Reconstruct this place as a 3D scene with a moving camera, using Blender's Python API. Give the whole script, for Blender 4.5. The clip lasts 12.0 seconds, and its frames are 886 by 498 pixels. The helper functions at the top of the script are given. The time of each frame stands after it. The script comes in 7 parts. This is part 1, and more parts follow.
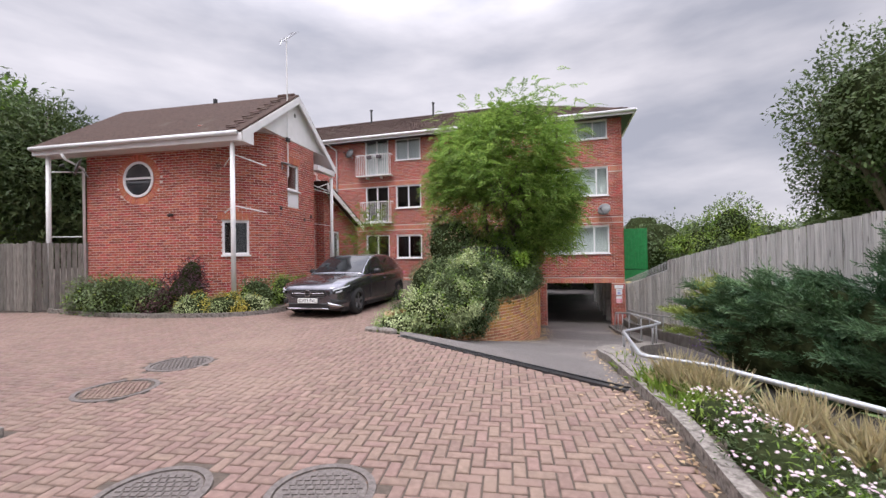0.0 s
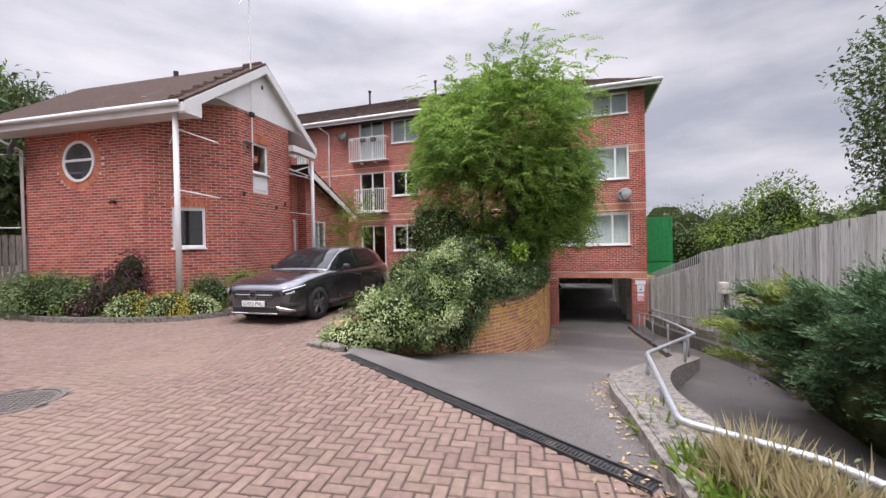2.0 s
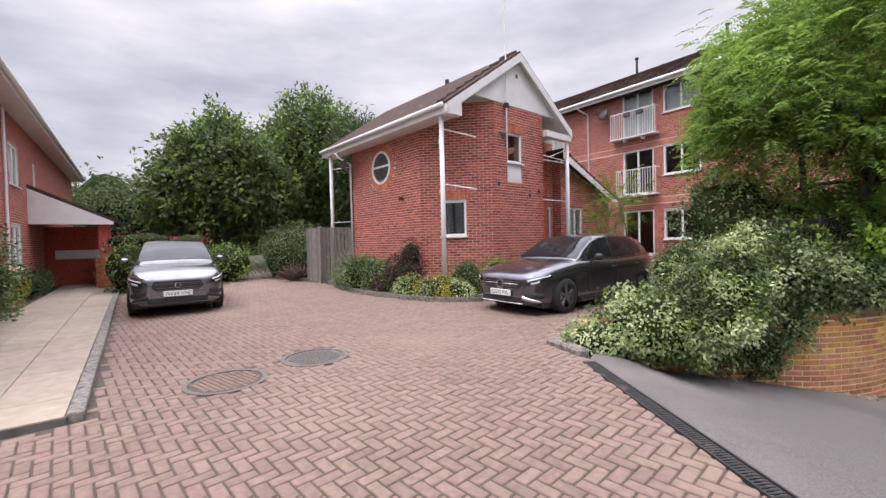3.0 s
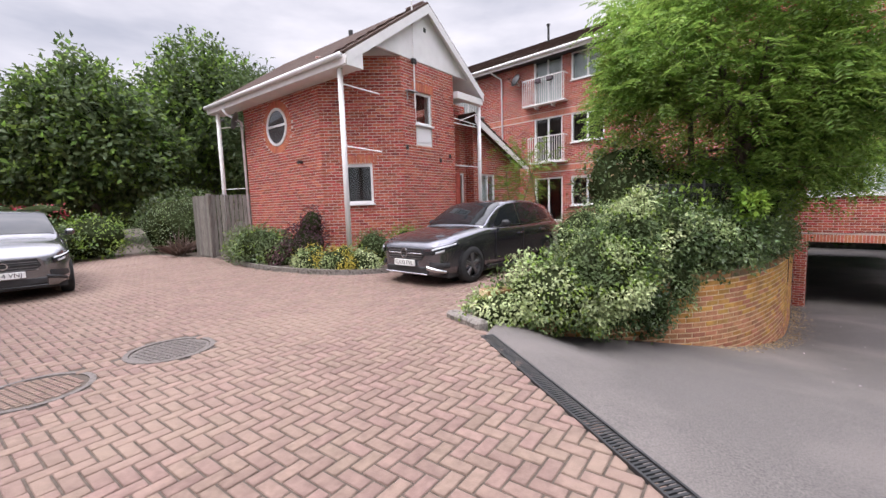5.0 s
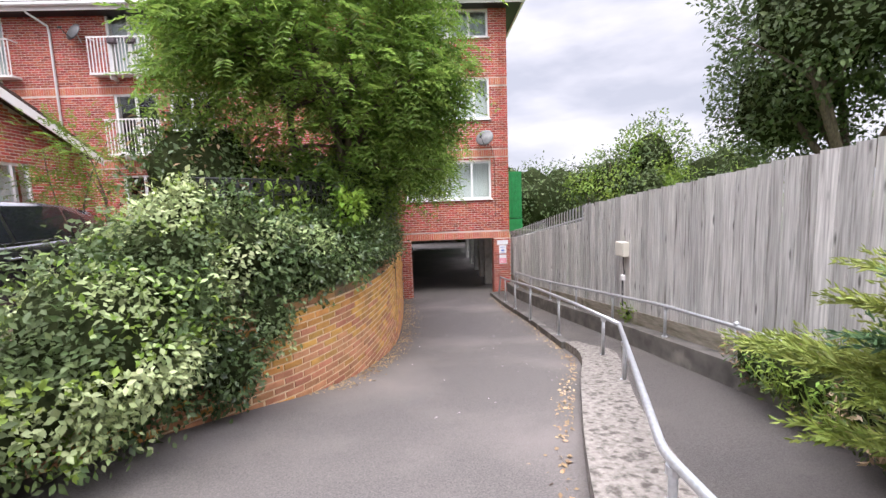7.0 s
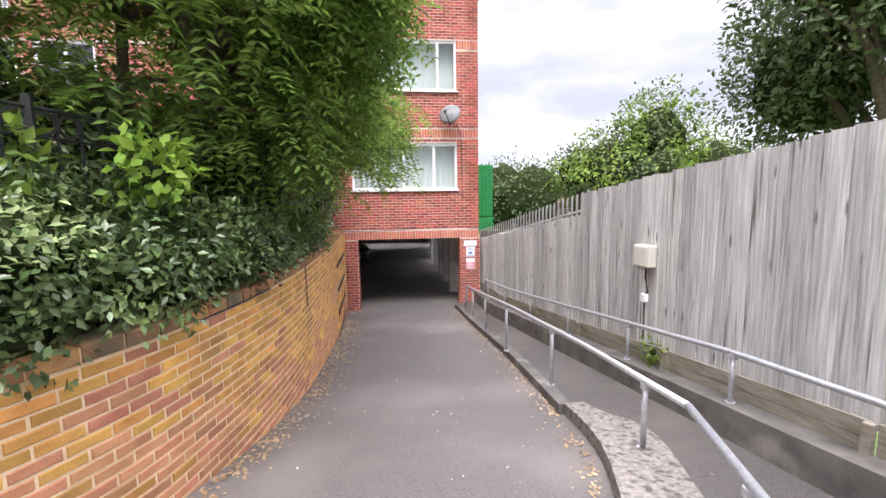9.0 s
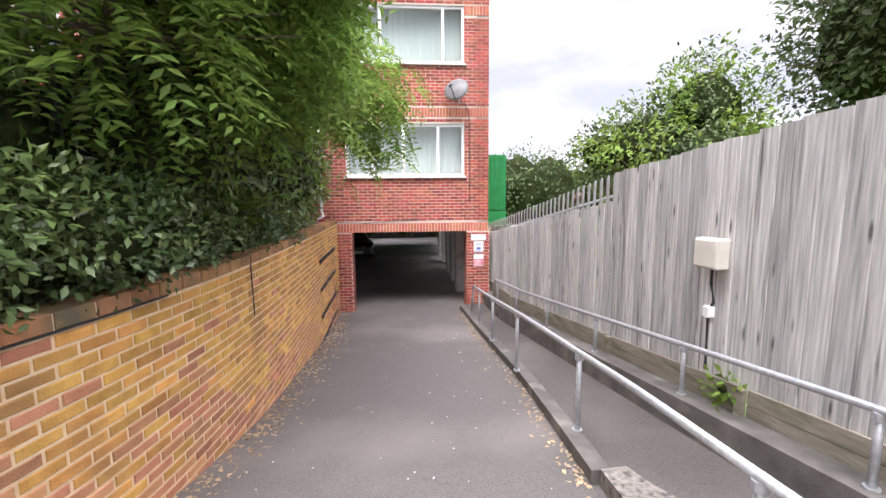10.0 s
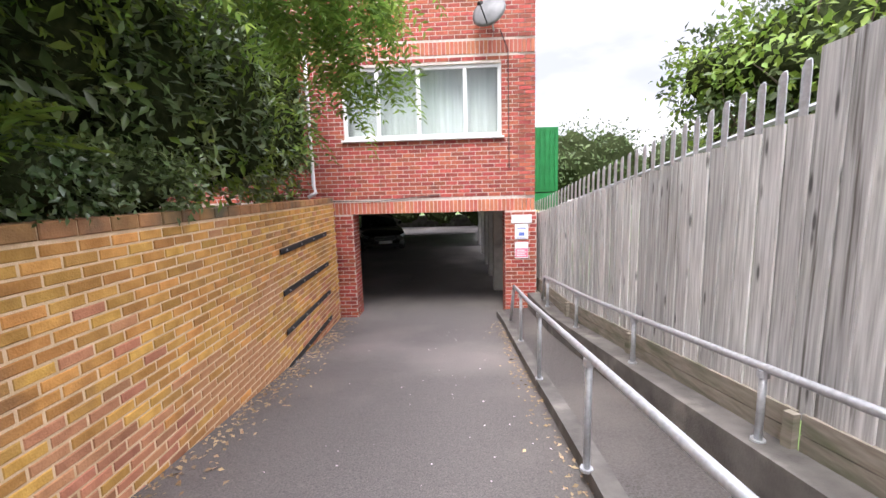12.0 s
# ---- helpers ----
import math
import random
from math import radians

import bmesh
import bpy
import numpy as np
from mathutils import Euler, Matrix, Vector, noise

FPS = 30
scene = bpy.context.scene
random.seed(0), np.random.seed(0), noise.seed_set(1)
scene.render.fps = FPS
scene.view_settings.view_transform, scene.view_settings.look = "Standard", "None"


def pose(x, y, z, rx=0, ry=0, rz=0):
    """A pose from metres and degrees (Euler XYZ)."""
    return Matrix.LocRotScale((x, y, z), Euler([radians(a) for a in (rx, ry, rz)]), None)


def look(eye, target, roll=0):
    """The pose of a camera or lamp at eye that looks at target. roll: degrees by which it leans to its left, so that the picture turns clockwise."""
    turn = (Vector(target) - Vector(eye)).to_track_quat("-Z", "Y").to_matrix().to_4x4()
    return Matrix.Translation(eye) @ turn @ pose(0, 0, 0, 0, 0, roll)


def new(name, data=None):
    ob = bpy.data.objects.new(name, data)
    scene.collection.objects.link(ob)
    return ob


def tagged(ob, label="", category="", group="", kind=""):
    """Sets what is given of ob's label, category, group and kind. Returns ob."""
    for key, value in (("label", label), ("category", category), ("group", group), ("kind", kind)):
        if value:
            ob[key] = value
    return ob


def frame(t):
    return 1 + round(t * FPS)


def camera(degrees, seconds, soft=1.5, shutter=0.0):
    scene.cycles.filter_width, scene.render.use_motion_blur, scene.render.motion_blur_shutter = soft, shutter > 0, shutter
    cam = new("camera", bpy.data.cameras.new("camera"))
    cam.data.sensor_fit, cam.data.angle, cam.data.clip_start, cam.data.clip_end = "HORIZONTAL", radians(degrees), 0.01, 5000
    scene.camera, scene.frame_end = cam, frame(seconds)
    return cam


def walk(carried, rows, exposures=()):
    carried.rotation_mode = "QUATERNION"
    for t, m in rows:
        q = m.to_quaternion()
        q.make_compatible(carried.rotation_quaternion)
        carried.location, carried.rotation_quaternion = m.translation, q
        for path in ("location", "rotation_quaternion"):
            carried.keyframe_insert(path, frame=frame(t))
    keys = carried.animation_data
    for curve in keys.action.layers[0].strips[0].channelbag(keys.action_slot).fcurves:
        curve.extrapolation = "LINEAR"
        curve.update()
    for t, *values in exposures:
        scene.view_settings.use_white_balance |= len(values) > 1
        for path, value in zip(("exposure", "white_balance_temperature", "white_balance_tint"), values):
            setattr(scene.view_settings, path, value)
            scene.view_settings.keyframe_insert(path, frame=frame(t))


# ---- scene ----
# ---------------------------------------------------------------- camera and walk
cam = camera(94.1, 12.0)
METRES, EYE = 12.8, 1.55
ROWS = [
    (0.0, 0.0, 0.0, 0.0, 0.01, 0.64, 1.01),
    (0.5, 0.0156, 0.0395, 0.0003, 1.08, 0.64, 1.18),
    (1.0, 0.0307, 0.0767, 0.0007, 2.98, 0.91, 1.06),
    (1.5, 0.0474, 0.1144, 0.0007, 1.95, 0.51, 1.06),
    (2.0, 0.0639, 0.1517, -0.0004, 2.5, -0.49, 1.18),
    (2.5, 0.067, 0.1888, -0.0015, 13.97, -1.75, 1.48),
    (3.0, 0.0644, 0.2177, -0.0025, 37.97, -1.24, 1.31),
    (3.2, 0.0636, 0.2262, -0.0027, 46.6, -0.8, 1.1),
    (3.45, 0.0632, 0.2330, -0.0030, 53.6, -1.1, 1.05),
    (3.9, 0.0628, 0.2425, -0.0033, 57.5, -2.6, 1.0),
    (4.4, 0.0622, 0.2515, -0.0036, 51.2, -4.4, 1.1),
    (4.8, 0.0625, 0.2620, -0.0045, 38.1, -5.4, 1.3),
    (5.0, 0.0643, 0.2723, -0.0059, 27.29, -5.88, 1.8),
    (5.5, 0.08, 0.3115, -0.008, 4.35, -6.73, 1.58),
    (6.0, 0.0908, 0.3552, -0.0094, -8.72, -6.72, 1.53),
    (6.5, 0.1082, 0.405, -0.0132, -14.97, -6.5, 1.86),
    (7.0, 0.1223, 0.4528, -0.0135, -18.23, -6.52, 2.01),
    (7.5, 0.1413, 0.5001, -0.0178, -20.28, -6.99, 2.27),
    (9.5, 0.2445, 0.6804, -0.0408, -22.54, -6.63, 0.65),
    (10.0, 0.2724, 0.7244, -0.0486, -20.38, -7.18, 0.49),
    (10.5, 0.2996, 0.7678, -0.0553, -18.38, -7.84, 0.69),
    (11.0, 0.3256, 0.812, -0.0646, -17.2, -9.32, 0.92),
    (11.5, 0.3481, 0.8622, -0.0744, -15.57, -9.68, 1.18),
    (12.0, 0.3686, 0.9051, -0.0817, -13.7, -8.29, 1.61),
]
walk(cam, [(t, pose(METRES * x, METRES * y, EYE + METRES * z, 90 + pitch, roll, yaw)) for t, x, y, z, yaw, pitch, roll in ROWS],
     [(0.0, -0.07), (2.5, 0.0), (5.5, 0.27), (6.5, 0.5), (9.5, 0.86), (12.0, 0.98)])

# ---------------------------------------------------------------- sky and sun
world = bpy.data.worlds.new("overcast")
scene.world = world
world.use_nodes = True
wn = world.node_tree.nodes
wl = world.node_tree.links
wn.clear()
w_out = wn.new("ShaderNodeOutputWorld")
w_bg = wn.new("ShaderNodeBackground")
w_sky = wn.new("ShaderNodeTexSky")
w_sky.sky_type = "NISHITA"
w_sky.sun_disc = False
w_sky.sun_elevation, w_sky.sun_rotation = radians(52), radians(200)
w_co = wn.new("ShaderNodeTexCoord")
w_map = wn.new("ShaderNodeMapping")
w_map.inputs["Scale"].default_value = (1.0, 1.0, 3.2)
w_map.inputs["Location"].default_value = (0.35, 0.1, 0.2)
w_n = wn.new("ShaderNodeTexNoise")
w_n.inputs["Scale"].default_value = 2.1
w_n.inputs["Detail"].default_value = 6.0
w_n.inputs["Roughness"].default_value = 0.5
w_r = wn.new("ShaderNodeValToRGB")
w_r.color_ramp.elements[0].position, w_r.color_ramp.elements[0].color = 0.38, (5.75, 5.85, 7.0, 1)
w_r.color_ramp.elements[1].position, w_r.color_ramp.elements[1].color = 0.62, (10.35, 9.95, 10.9, 1)
w_mix = wn.new("ShaderNodeMixRGB")
w_mix.inputs[0].default_value = 0.93
wl.new(w_co.outputs["Generated"], w_map.inputs["Vector"])
wl.new(w_map.outputs[0], w_n.inputs["Vector"])
wl.new(w_n.outputs["Fac"], w_r.inputs[0])
wl.new(w_sky.outputs[0], w_mix.inputs[1])
wl.new(w_r.outputs[0], w_mix.inputs[2])
w_sep = wn.new("ShaderNodeSeparateXYZ")
w_el = wn.new("ShaderNodeMapRange")
w_el.interpolation_type = "SMOOTHSTEP"
w_el.inputs["From Min"].default_value, w_el.inputs["From Max"].default_value = 0.43, 1.0
w_el.inputs["To Min"].default_value, w_el.inputs["To Max"].default_value = 1.0, 6.0
w_mul = wn.new("ShaderNodeVectorMath")
w_mul.operation = "SCALE"
wl.new(w_co.outputs["Generated"], w_sep.inputs[0])
wl.new(w_sep.outputs["Z"], w_el.inputs["Value"])
wl.new(w_mix.outputs[0], w_mul.inputs[0])
wl.new(w_el.outputs[0], w_mul.inputs["Scale"])
w_dot = wn.new("ShaderNodeVectorMath")
w_dot.operation = "DOT_PRODUCT"
w_dot.inputs[1].default_value = (0.80, 0.60, 0.0)
w_east = wn.new("ShaderNodeMapRange")
w_east.interpolation_type = "SMOOTHSTEP"
w_east.inputs["From Min"].default_value, w_east.inputs["From Max"].default_value = 0.55, 1.0
w_east.inputs["To Min"].default_value, w_east.inputs["To Max"].default_value = 1.0, 0.87
w_mul2 = wn.new("ShaderNodeVectorMath")
w_mul2.operation = "SCALE"
wl.new(w_co.outputs["Generated"], w_dot.inputs[0])
wl.new(w_dot.outputs["Value"], w_east.inputs["Value"])
wl.new(w_mul.outputs[0], w_mul2.inputs[0])
wl.new(w_east.outputs[0], w_mul2.inputs["Scale"])
wl.new(w_mul2.outputs[0], w_bg.inputs["Color"])
w_bg.inputs["Strength"].default_value = 0.095
wl.new(w_bg.outputs[0], w_out.inputs["Surface"])

sun = new("sun", bpy.data.lights.new("sun", "SUN"))
sun.data.energy, sun.data.angle, sun.data.color = 1.5, radians(20), (1.0, 0.96, 0.9)
sun.matrix_world = look((0, 0, 30), (0 + 8, 14, 0))


# ---------------------------------------------------------------- materials
def material(name, dark, light, rough=0.8, scale=8.0, detail=4.0, bump=0.0, bump_scale=60.0, metal=0.0, per="", spread=0.25,
             stain=None, stain_scale=0.7, stain_at=(0.5, 0.7), stretch=(1, 1, 1), clear=0.0, spec=0.5, coords="Object"):
    """Two colours mixed by noise, an optional change from piece to piece, an optional stain of its own shape, and fine relief."""
    m = bpy.data.materials.new(name)
    m.use_nodes = True
    n, l = m.node_tree.nodes, m.node_tree.links
    b = n["Principled BSDF"]
    b.inputs["Roughness"].default_value, b.inputs["Metallic"].default_value = rough, metal
    b.inputs["Coat Weight"].default_value = clear
    b.inputs["Coat Roughness"].default_value = 0.05
    b.inputs["Specular IOR Level"].default_value = spec
    co = n.new("ShaderNodeTexCoord")
    mp = n.new("ShaderNodeMapping")
    mp.inputs["Scale"].default_value = stretch
    if per == "object":
        shift = n.new("ShaderNodeVectorMath")
        shift.operation = "MULTIPLY_ADD"
        shift.inputs[1].default_value = (37.0, 53.0, 29.0)
        l.new(n.new("ShaderNodeObjectInfo").outputs["Random"], shift.inputs[0])
        l.new(co.outputs[coords], shift.inputs[2])
        l.new(shift.outputs[0], mp.inputs["Vector"])
    else:
        l.new(co.outputs[coords], mp.inputs["Vector"])

    def tex(sc, det):
        t = n.new("ShaderNodeTexNoise")
        t.inputs["Scale"].default_value, t.inputs["Detail"].default_value = sc, det
        l.new(mp.outputs[0], t.inputs["Vector"])
        return t
    grain = tex(scale, detail)
    ramp = n.new("ShaderNodeValToRGB")
    ramp.color_ramp.elements[0].position, ramp.color_ramp.elements[0].color = 0.3, (*dark, 1)
    ramp.color_ramp.elements[1].position, ramp.color_ramp.elements[1].color = 0.7, (*light, 1)
    l.new(grain.outputs["Fac"], ramp.inputs[0])
    out = ramp.outputs[0]
    if per:
        if per == "object":
            src = n.new("ShaderNodeObjectInfo").outputs["Random"]
        else:
            src = n.new("ShaderNodeNewGeometry").outputs["Random Per Island"]
        mr = n.new("ShaderNodeMapRange")
        mr.inputs["To Min"].default_value, mr.inputs["To Max"].default_value = 1 - spread, 1 + spread
        l.new(src, mr.inputs["Value"])
        hs = n.new("ShaderNodeHueSaturation")
        l.new(mr.outputs[0], hs.inputs["Value"])
        mh = n.new("ShaderNodeMapRange")
        mh.inputs["To Min"].default_value, mh.inputs["To Max"].default_value = 0.488, 0.512
        wv = n.new("ShaderNodeMath")
        wv.operation = "FRACT"
        ml = n.new("ShaderNodeMath")
        ml.operation = "MULTIPLY"
        ml.inputs[1].default_value = 7.31
        l.new(src, ml.inputs[0])
        l.new(ml.outputs[0], wv.inputs[0])
        l.new(wv.outputs[0], mh.inputs["Value"])
        l.new(mh.outputs[0], hs.inputs["Hue"])
        l.new(out, hs.inputs["Color"])
        out = hs.outputs[0]
    if stain:
        st = tex(stain_scale, 5.0)
        sr = n.new("ShaderNodeMapRange")
        sr.inputs["From Min"].default_value, sr.inputs["From Max"].default_value = stain_at
        l.new(st.outputs["Fac"], sr.inputs["Value"])
        mx = n.new("ShaderNodeMixRGB")
        l.new(sr.outputs[0], mx.inputs[0])
        l.new(out, mx.inputs[1])
        mx.inputs[2].default_value = (*stain, 1)
        out = mx.outputs[0]
    l.new(out, b.inputs["Base Color"])
    if bump:
        bt = tex(bump_scale, 3.0)
        bp = n.new("ShaderNodeBump")
        bp.inputs["Strength"].default_value, bp.inputs["Distance"].default_value = bump, 0.01
        l.new(bt.outputs["Fac"], bp.inputs["Height"])
        l.new(bp.outputs[0], b.inputs["Normal"])
    return m


def glass_material(name, tint, rough=0.02):
    m = bpy.data.materials.new(name)
    m.use_nodes = True
    b = m.node_tree.nodes["Principled BSDF"]
    b.inputs["Base Color"].default_value = (*tint, 1)
    b.inputs["Roughness"].default_value = rough
    b.inputs["Transmission Weight"].default_value = 1.0
    b.inputs["IOR"].default_value = 1.45
    return m


def leaf_material(name, dark, light, spread=0.35, trans=0.25, stain=None, rough=0.55):
    m = material(name, dark, light, rough, 1.3, 3.0, per="island", spread=spread, stain=stain, stain_scale=2.2, stain_at=(0.52, 0.66), spec=0.35)
    n, l = m.node_tree.nodes, m.node_tree.links
    b = n["Principled BSDF"]
    t = n.new("ShaderNodeBsdfTranslucent")
    src = b.inputs["Base Color"].links[0].from_socket
    l.new(src, t.inputs["Color"])
    mix = n.new("ShaderNodeMixShader")
    mix.inputs[0].default_value = trans
    l.new(b.outputs[0], mix.inputs[1])
    l.new(t.outputs[0], mix.inputs[2])
    l.new(mix.outputs[0], n["Material Output"].inputs["Surface"])
    return m


M_RED = material("red_brick", (0.28, 0.058, 0.040), (0.455, 0.110, 0.074), 0.85, 14, 5, 0.35, 90, per="island", spread=0.34, stain=(0.13, 0.05, 0.045), stain_scale=3.0, stain_at=(0.62, 0.8))
M_MORTAR = material("mortar", (0.54, 0.45, 0.40), (0.70, 0.61, 0.55), 0.95, 20, 4, 0.4, 120)
M_SOLDIER = material("soldier_brick", (0.44, 0.13, 0.075), (0.56, 0.19, 0.115), 0.85, 14, 5, 0.35, 90, per="island", spread=0.14)
M_YELLOW = material("yellow_brick", (0.40, 0.20, 0.045), (0.58, 0.315, 0.085), 0.88, 9, 5, 0.5, 80, per="object", spread=0.26, stain=(0.22, 0.115, 0.05), stain_scale=1.5, stain_at=(0.54, 0.74), coords="Object")
M_YELLOW_I = material("yellow_brick_rest", (0.40, 0.20, 0.045), (0.58, 0.315, 0.085), 0.88, 9, 5, 0.5, 80, per="island", spread=0.26, stain=(0.22, 0.115, 0.05), stain_scale=1.5, stain_at=(0.54, 0.74))
M_MORTAR_Y = material("pale_mortar", (0.57, 0.41, 0.24), (0.74, 0.56, 0.37), 0.95, 12, 4, 0.4, 120)
M_PAVER = material("paver", (0.172, 0.114, 0.091), (0.243, 0.166, 0.133), 0.88, 18, 5, 0.5, 110, per="object", spread=0.11)
M_PAVER_I = material("paver_rest", (0.172, 0.114, 0.091), (0.243, 0.166, 0.133), 0.88, 18, 5, 0.5, 110, per="island", spread=0.11, stain=(0.25, 0.18, 0.138), stain_scale=0.5, stain_at=(0.5, 0.75))
M_JOINT = material("paver_joint", (0.06, 0.046, 0.036), (0.11, 0.085, 0.066), 0.95, 25, 4, 0.3, 90)
M_TARMAC = material("tarmac", (0.080, 0.072, 0.068), (0.172, 0.153, 0.142), 0.9, 85, 6, 0.9, 150, stain=(0.235, 0.205, 0.188), stain_scale=0.5, stain_at=(0.46, 0.80))
M_CONCRETE = material("concrete", (0.15, 0.132, 0.116), (0.30, 0.27, 0.24), 0.92, 28, 8, 1.0, 60, stain=(0.075, 0.064, 0.054), stain_scale=16.0, stain_at=(0.5, 0.66))
M_PATH = material("path_tarmac", (0.055, 0.048, 0.044), (0.12, 0.105, 0.098), 0.9, 70, 6, 0.9, 140, stain=(0.15, 0.13, 0.115), stain_scale=0.7, stain_at=(0.5, 0.8))
M_CONCRETE_D = material("dark_concrete", (0.075, 0.068, 0.062), (0.17, 0.155, 0.14), 0.9, 4, 7, 0.5, 60, stain=(0.26, 0.24, 0.21), stain_scale=2.0, stain_at=(0.6, 0.75))
M_SLAB = material("paving_slab", (0.29, 0.235, 0.18), (0.38, 0.31, 0.245), 0.9, 7, 6, 0.3, 90, per="object", spread=0.1)
M_FENCE = material("grey_timber", (0.33, 0.32, 0.305), (0.65, 0.635, 0.61), 0.9, 5, 7, 0.6, 30, per="object", spread=0.2, stretch=(9, 9, 0.8), stain=(0.13, 0.118, 0.105), stain_scale=2.2, stain_at=(0.60, 0.72))


M_SCREEN = material("brown_grey_timber", (0.13, 0.118, 0.10), (0.27, 0.25, 0.225), 0.9, 5, 7, 0.6, 30, per="object", spread=0.22, stretch=(9, 9, 0.8), stain=(0.07, 0.06, 0.05), stain_scale=2.2, stain_at=(0.60, 0.72))


def add_knots(m, colour, scale, reach):
    """Dark oval knots sunk into the grain of a timber."""
    n, l = m.node_tree.nodes, m.node_tree.links
    b = n["Principled BSDF"]
    shift = next(k for k in n if k.bl_idname == "ShaderNodeVectorMath")
    mp = n.new("ShaderNodeMapping")
    mp.inputs["Scale"].default_value = scale
    vo = n.new("ShaderNodeTexVoronoi")
    vo.inputs["Scale"].default_value = 1.0
    mr = n.new("ShaderNodeMapRange")
    mr.inputs["From Min"].default_value, mr.inputs["From Max"].default_value = reach * 0.4, reach
    mr.inputs["To Min"].default_value, mr.inputs["To Max"].default_value = 0.85, 0.0
    mx = n.new("ShaderNodeMixRGB")
    mx.inputs[2].default_value = (*colour, 1)
    l.new(shift.outputs[0], mp.inputs["Vector"])
    l.new(mp.outputs[0], vo.inputs["Vector"])
    l.new(vo.outputs["Distance"], mr.inputs["Value"])
    l.new(mr.outputs[0], mx.inputs[0])
    l.new(b.inputs["Base Color"].links[0].from_socket, mx.inputs[1])
    l.new(mx.outputs[0], b.inputs["Base Color"])


add_knots(M_FENCE, (0.045, 0.04, 0.036), (9.0, 9.0, 4.0), 0.17)
M_POST = material("pale_concrete", (0.40, 0.39, 0.37), (0.54, 0.53, 0.50), 0.9, 6, 6, 0.4, 60, stain=(0.25, 0.24, 0.22), stain_scale=2.0, stain_at=(0.58, 0.75))
M_BOARD = material("gravel_board", (0.22, 0.19, 0.15), (0.34, 0.30, 0.25), 0.9, 6, 6, 0.5, 40, stretch=(1, 1, 6), stain=(0.14, 0.14, 0.09), stain_scale=2.0)
M_WHITE = material("white_paint", (0.74, 0.73, 0.72), (0.82, 0.81, 0.80), 0.45, 3, 4, 0.05, 40)
M_UPVC = material("white_upvc", (0.78, 0.78, 0.79), (0.84, 0.84, 0.85), 0.3, 3, 3)
M_ROOF = material("roof_tile", (0.055, 0.036, 0.031), (0.10, 0.065, 0.052), 0.9, 12, 5, 0.5, 60, per="island", spread=0.22, stain=(0.10, 0.085, 0.065), stain_scale=1.2, stain_at=(0.6, 0.8), spec=0.12)
M_GALV = material("galvanised_steel", (0.40, 0.41, 0.43), (0.56, 0.57, 0.59), 0.42, 30, 5, 0.1, 50, metal=0.55)
M_BLACK = material("black_plastic", (0.016, 0.016, 0.017), (0.03, 0.03, 0.032), 0.5, 20, 3)
M_BARK = material("bark", (0.085, 0.065, 0.05), (0.18, 0.14, 0.11), 0.95, 10, 6, 0.8, 40, stretch=(3, 3, 0.6))
M_SOIL = material("soil", (0.045, 0.035, 0.026), (0.10, 0.078, 0.058), 0.95, 10, 6, 0.8, 50)
M_GRASS = material("lawn", (0.07, 0.12, 0.03), (0.14, 0.20, 0.06), 0.95, 6, 6, 0.6, 60)
M_GLASS = glass_material("window_glass", (0.9, 0.95, 0.95))
# Near-black stands in for the shade of rooms behind the glass.
M_ROOM_SHADE = material("room_shade", (0.03, 0.03, 0.032), (0.05, 0.05, 0.052), 0.9, 2, 3)
M_CURTAIN = material("net_curtain", (0.46, 0.51, 0.50), (0.58, 0.62, 0.61), 0.9, 3, 3, stretch=(9, 9, 0.3))
L_TREE = leaf_material("tree_leaf", (0.115, 0.205, 0.034), (0.26, 0.38, 0.082), 0.4, 0.55)
L_IVY = leaf_material("ivy_leaf", (0.055, 0.095, 0.03), (0.12, 0.16, 0.06), 0.3, 0.2)
L_PALE = leaf_material("variegated_leaf", (0.25, 0.34, 0.13), (0.52, 0.57, 0.31), 0.35, 0.28)
L_HEDGE = leaf_material("laurel_leaf", (0.07, 0.125, 0.038), (0.18, 0.25, 0.08), 0.45, 0.3, rough=0.32)
L_HEDGE.node_tree.nodes["Principled BSDF"].inputs["Specular IOR Level"].default_value = 0.85
L_FRESH = leaf_material("fresh_leaf", (0.11, 0.20, 0.025), (0.25, 0.34, 0.06), 0.3, 0.3)
L_LIME = leaf_material("lime_leaf", (0.15, 0.28, 0.03), (0.30, 0.44, 0.06), 0.35, 0.4)
L_PURPLE = leaf_material("purple_leaf", (0.045, 0.018, 0.026), (0.10, 0.04, 0.05), 0.35, 0.2)
L_YELLOW = leaf_material("golden_leaf", (0.40, 0.34, 0.05), (0.60, 0.50, 0.09), 0.25, 0.25)
L_CONIFER = leaf_material("conifer_spray", (0.035, 0.085, 0.04), (0.13, 0.215, 0.095), 0.4, 0.2)
L_FAR = leaf_material("far_leaf", (0.055, 0.088, 0.03), (0.12, 0.17, 0.06), 0.25, 0.32)
L_DRY = leaf_material("dry_leaf", (0.26, 0.17, 0.09), (0.48, 0.36, 0.22), 0.35, 0.1)
L_STRAW = leaf_material("straw_grass", (0.56, 0.48, 0.27), (0.76, 0.68, 0.44), 0.2, 0.45)
L_PETAL = leaf_material("pale_petal", (0.66, 0.48, 0.56), (0.84, 0.74, 0.78), 0.15, 0.3)

from mathutils import geometry

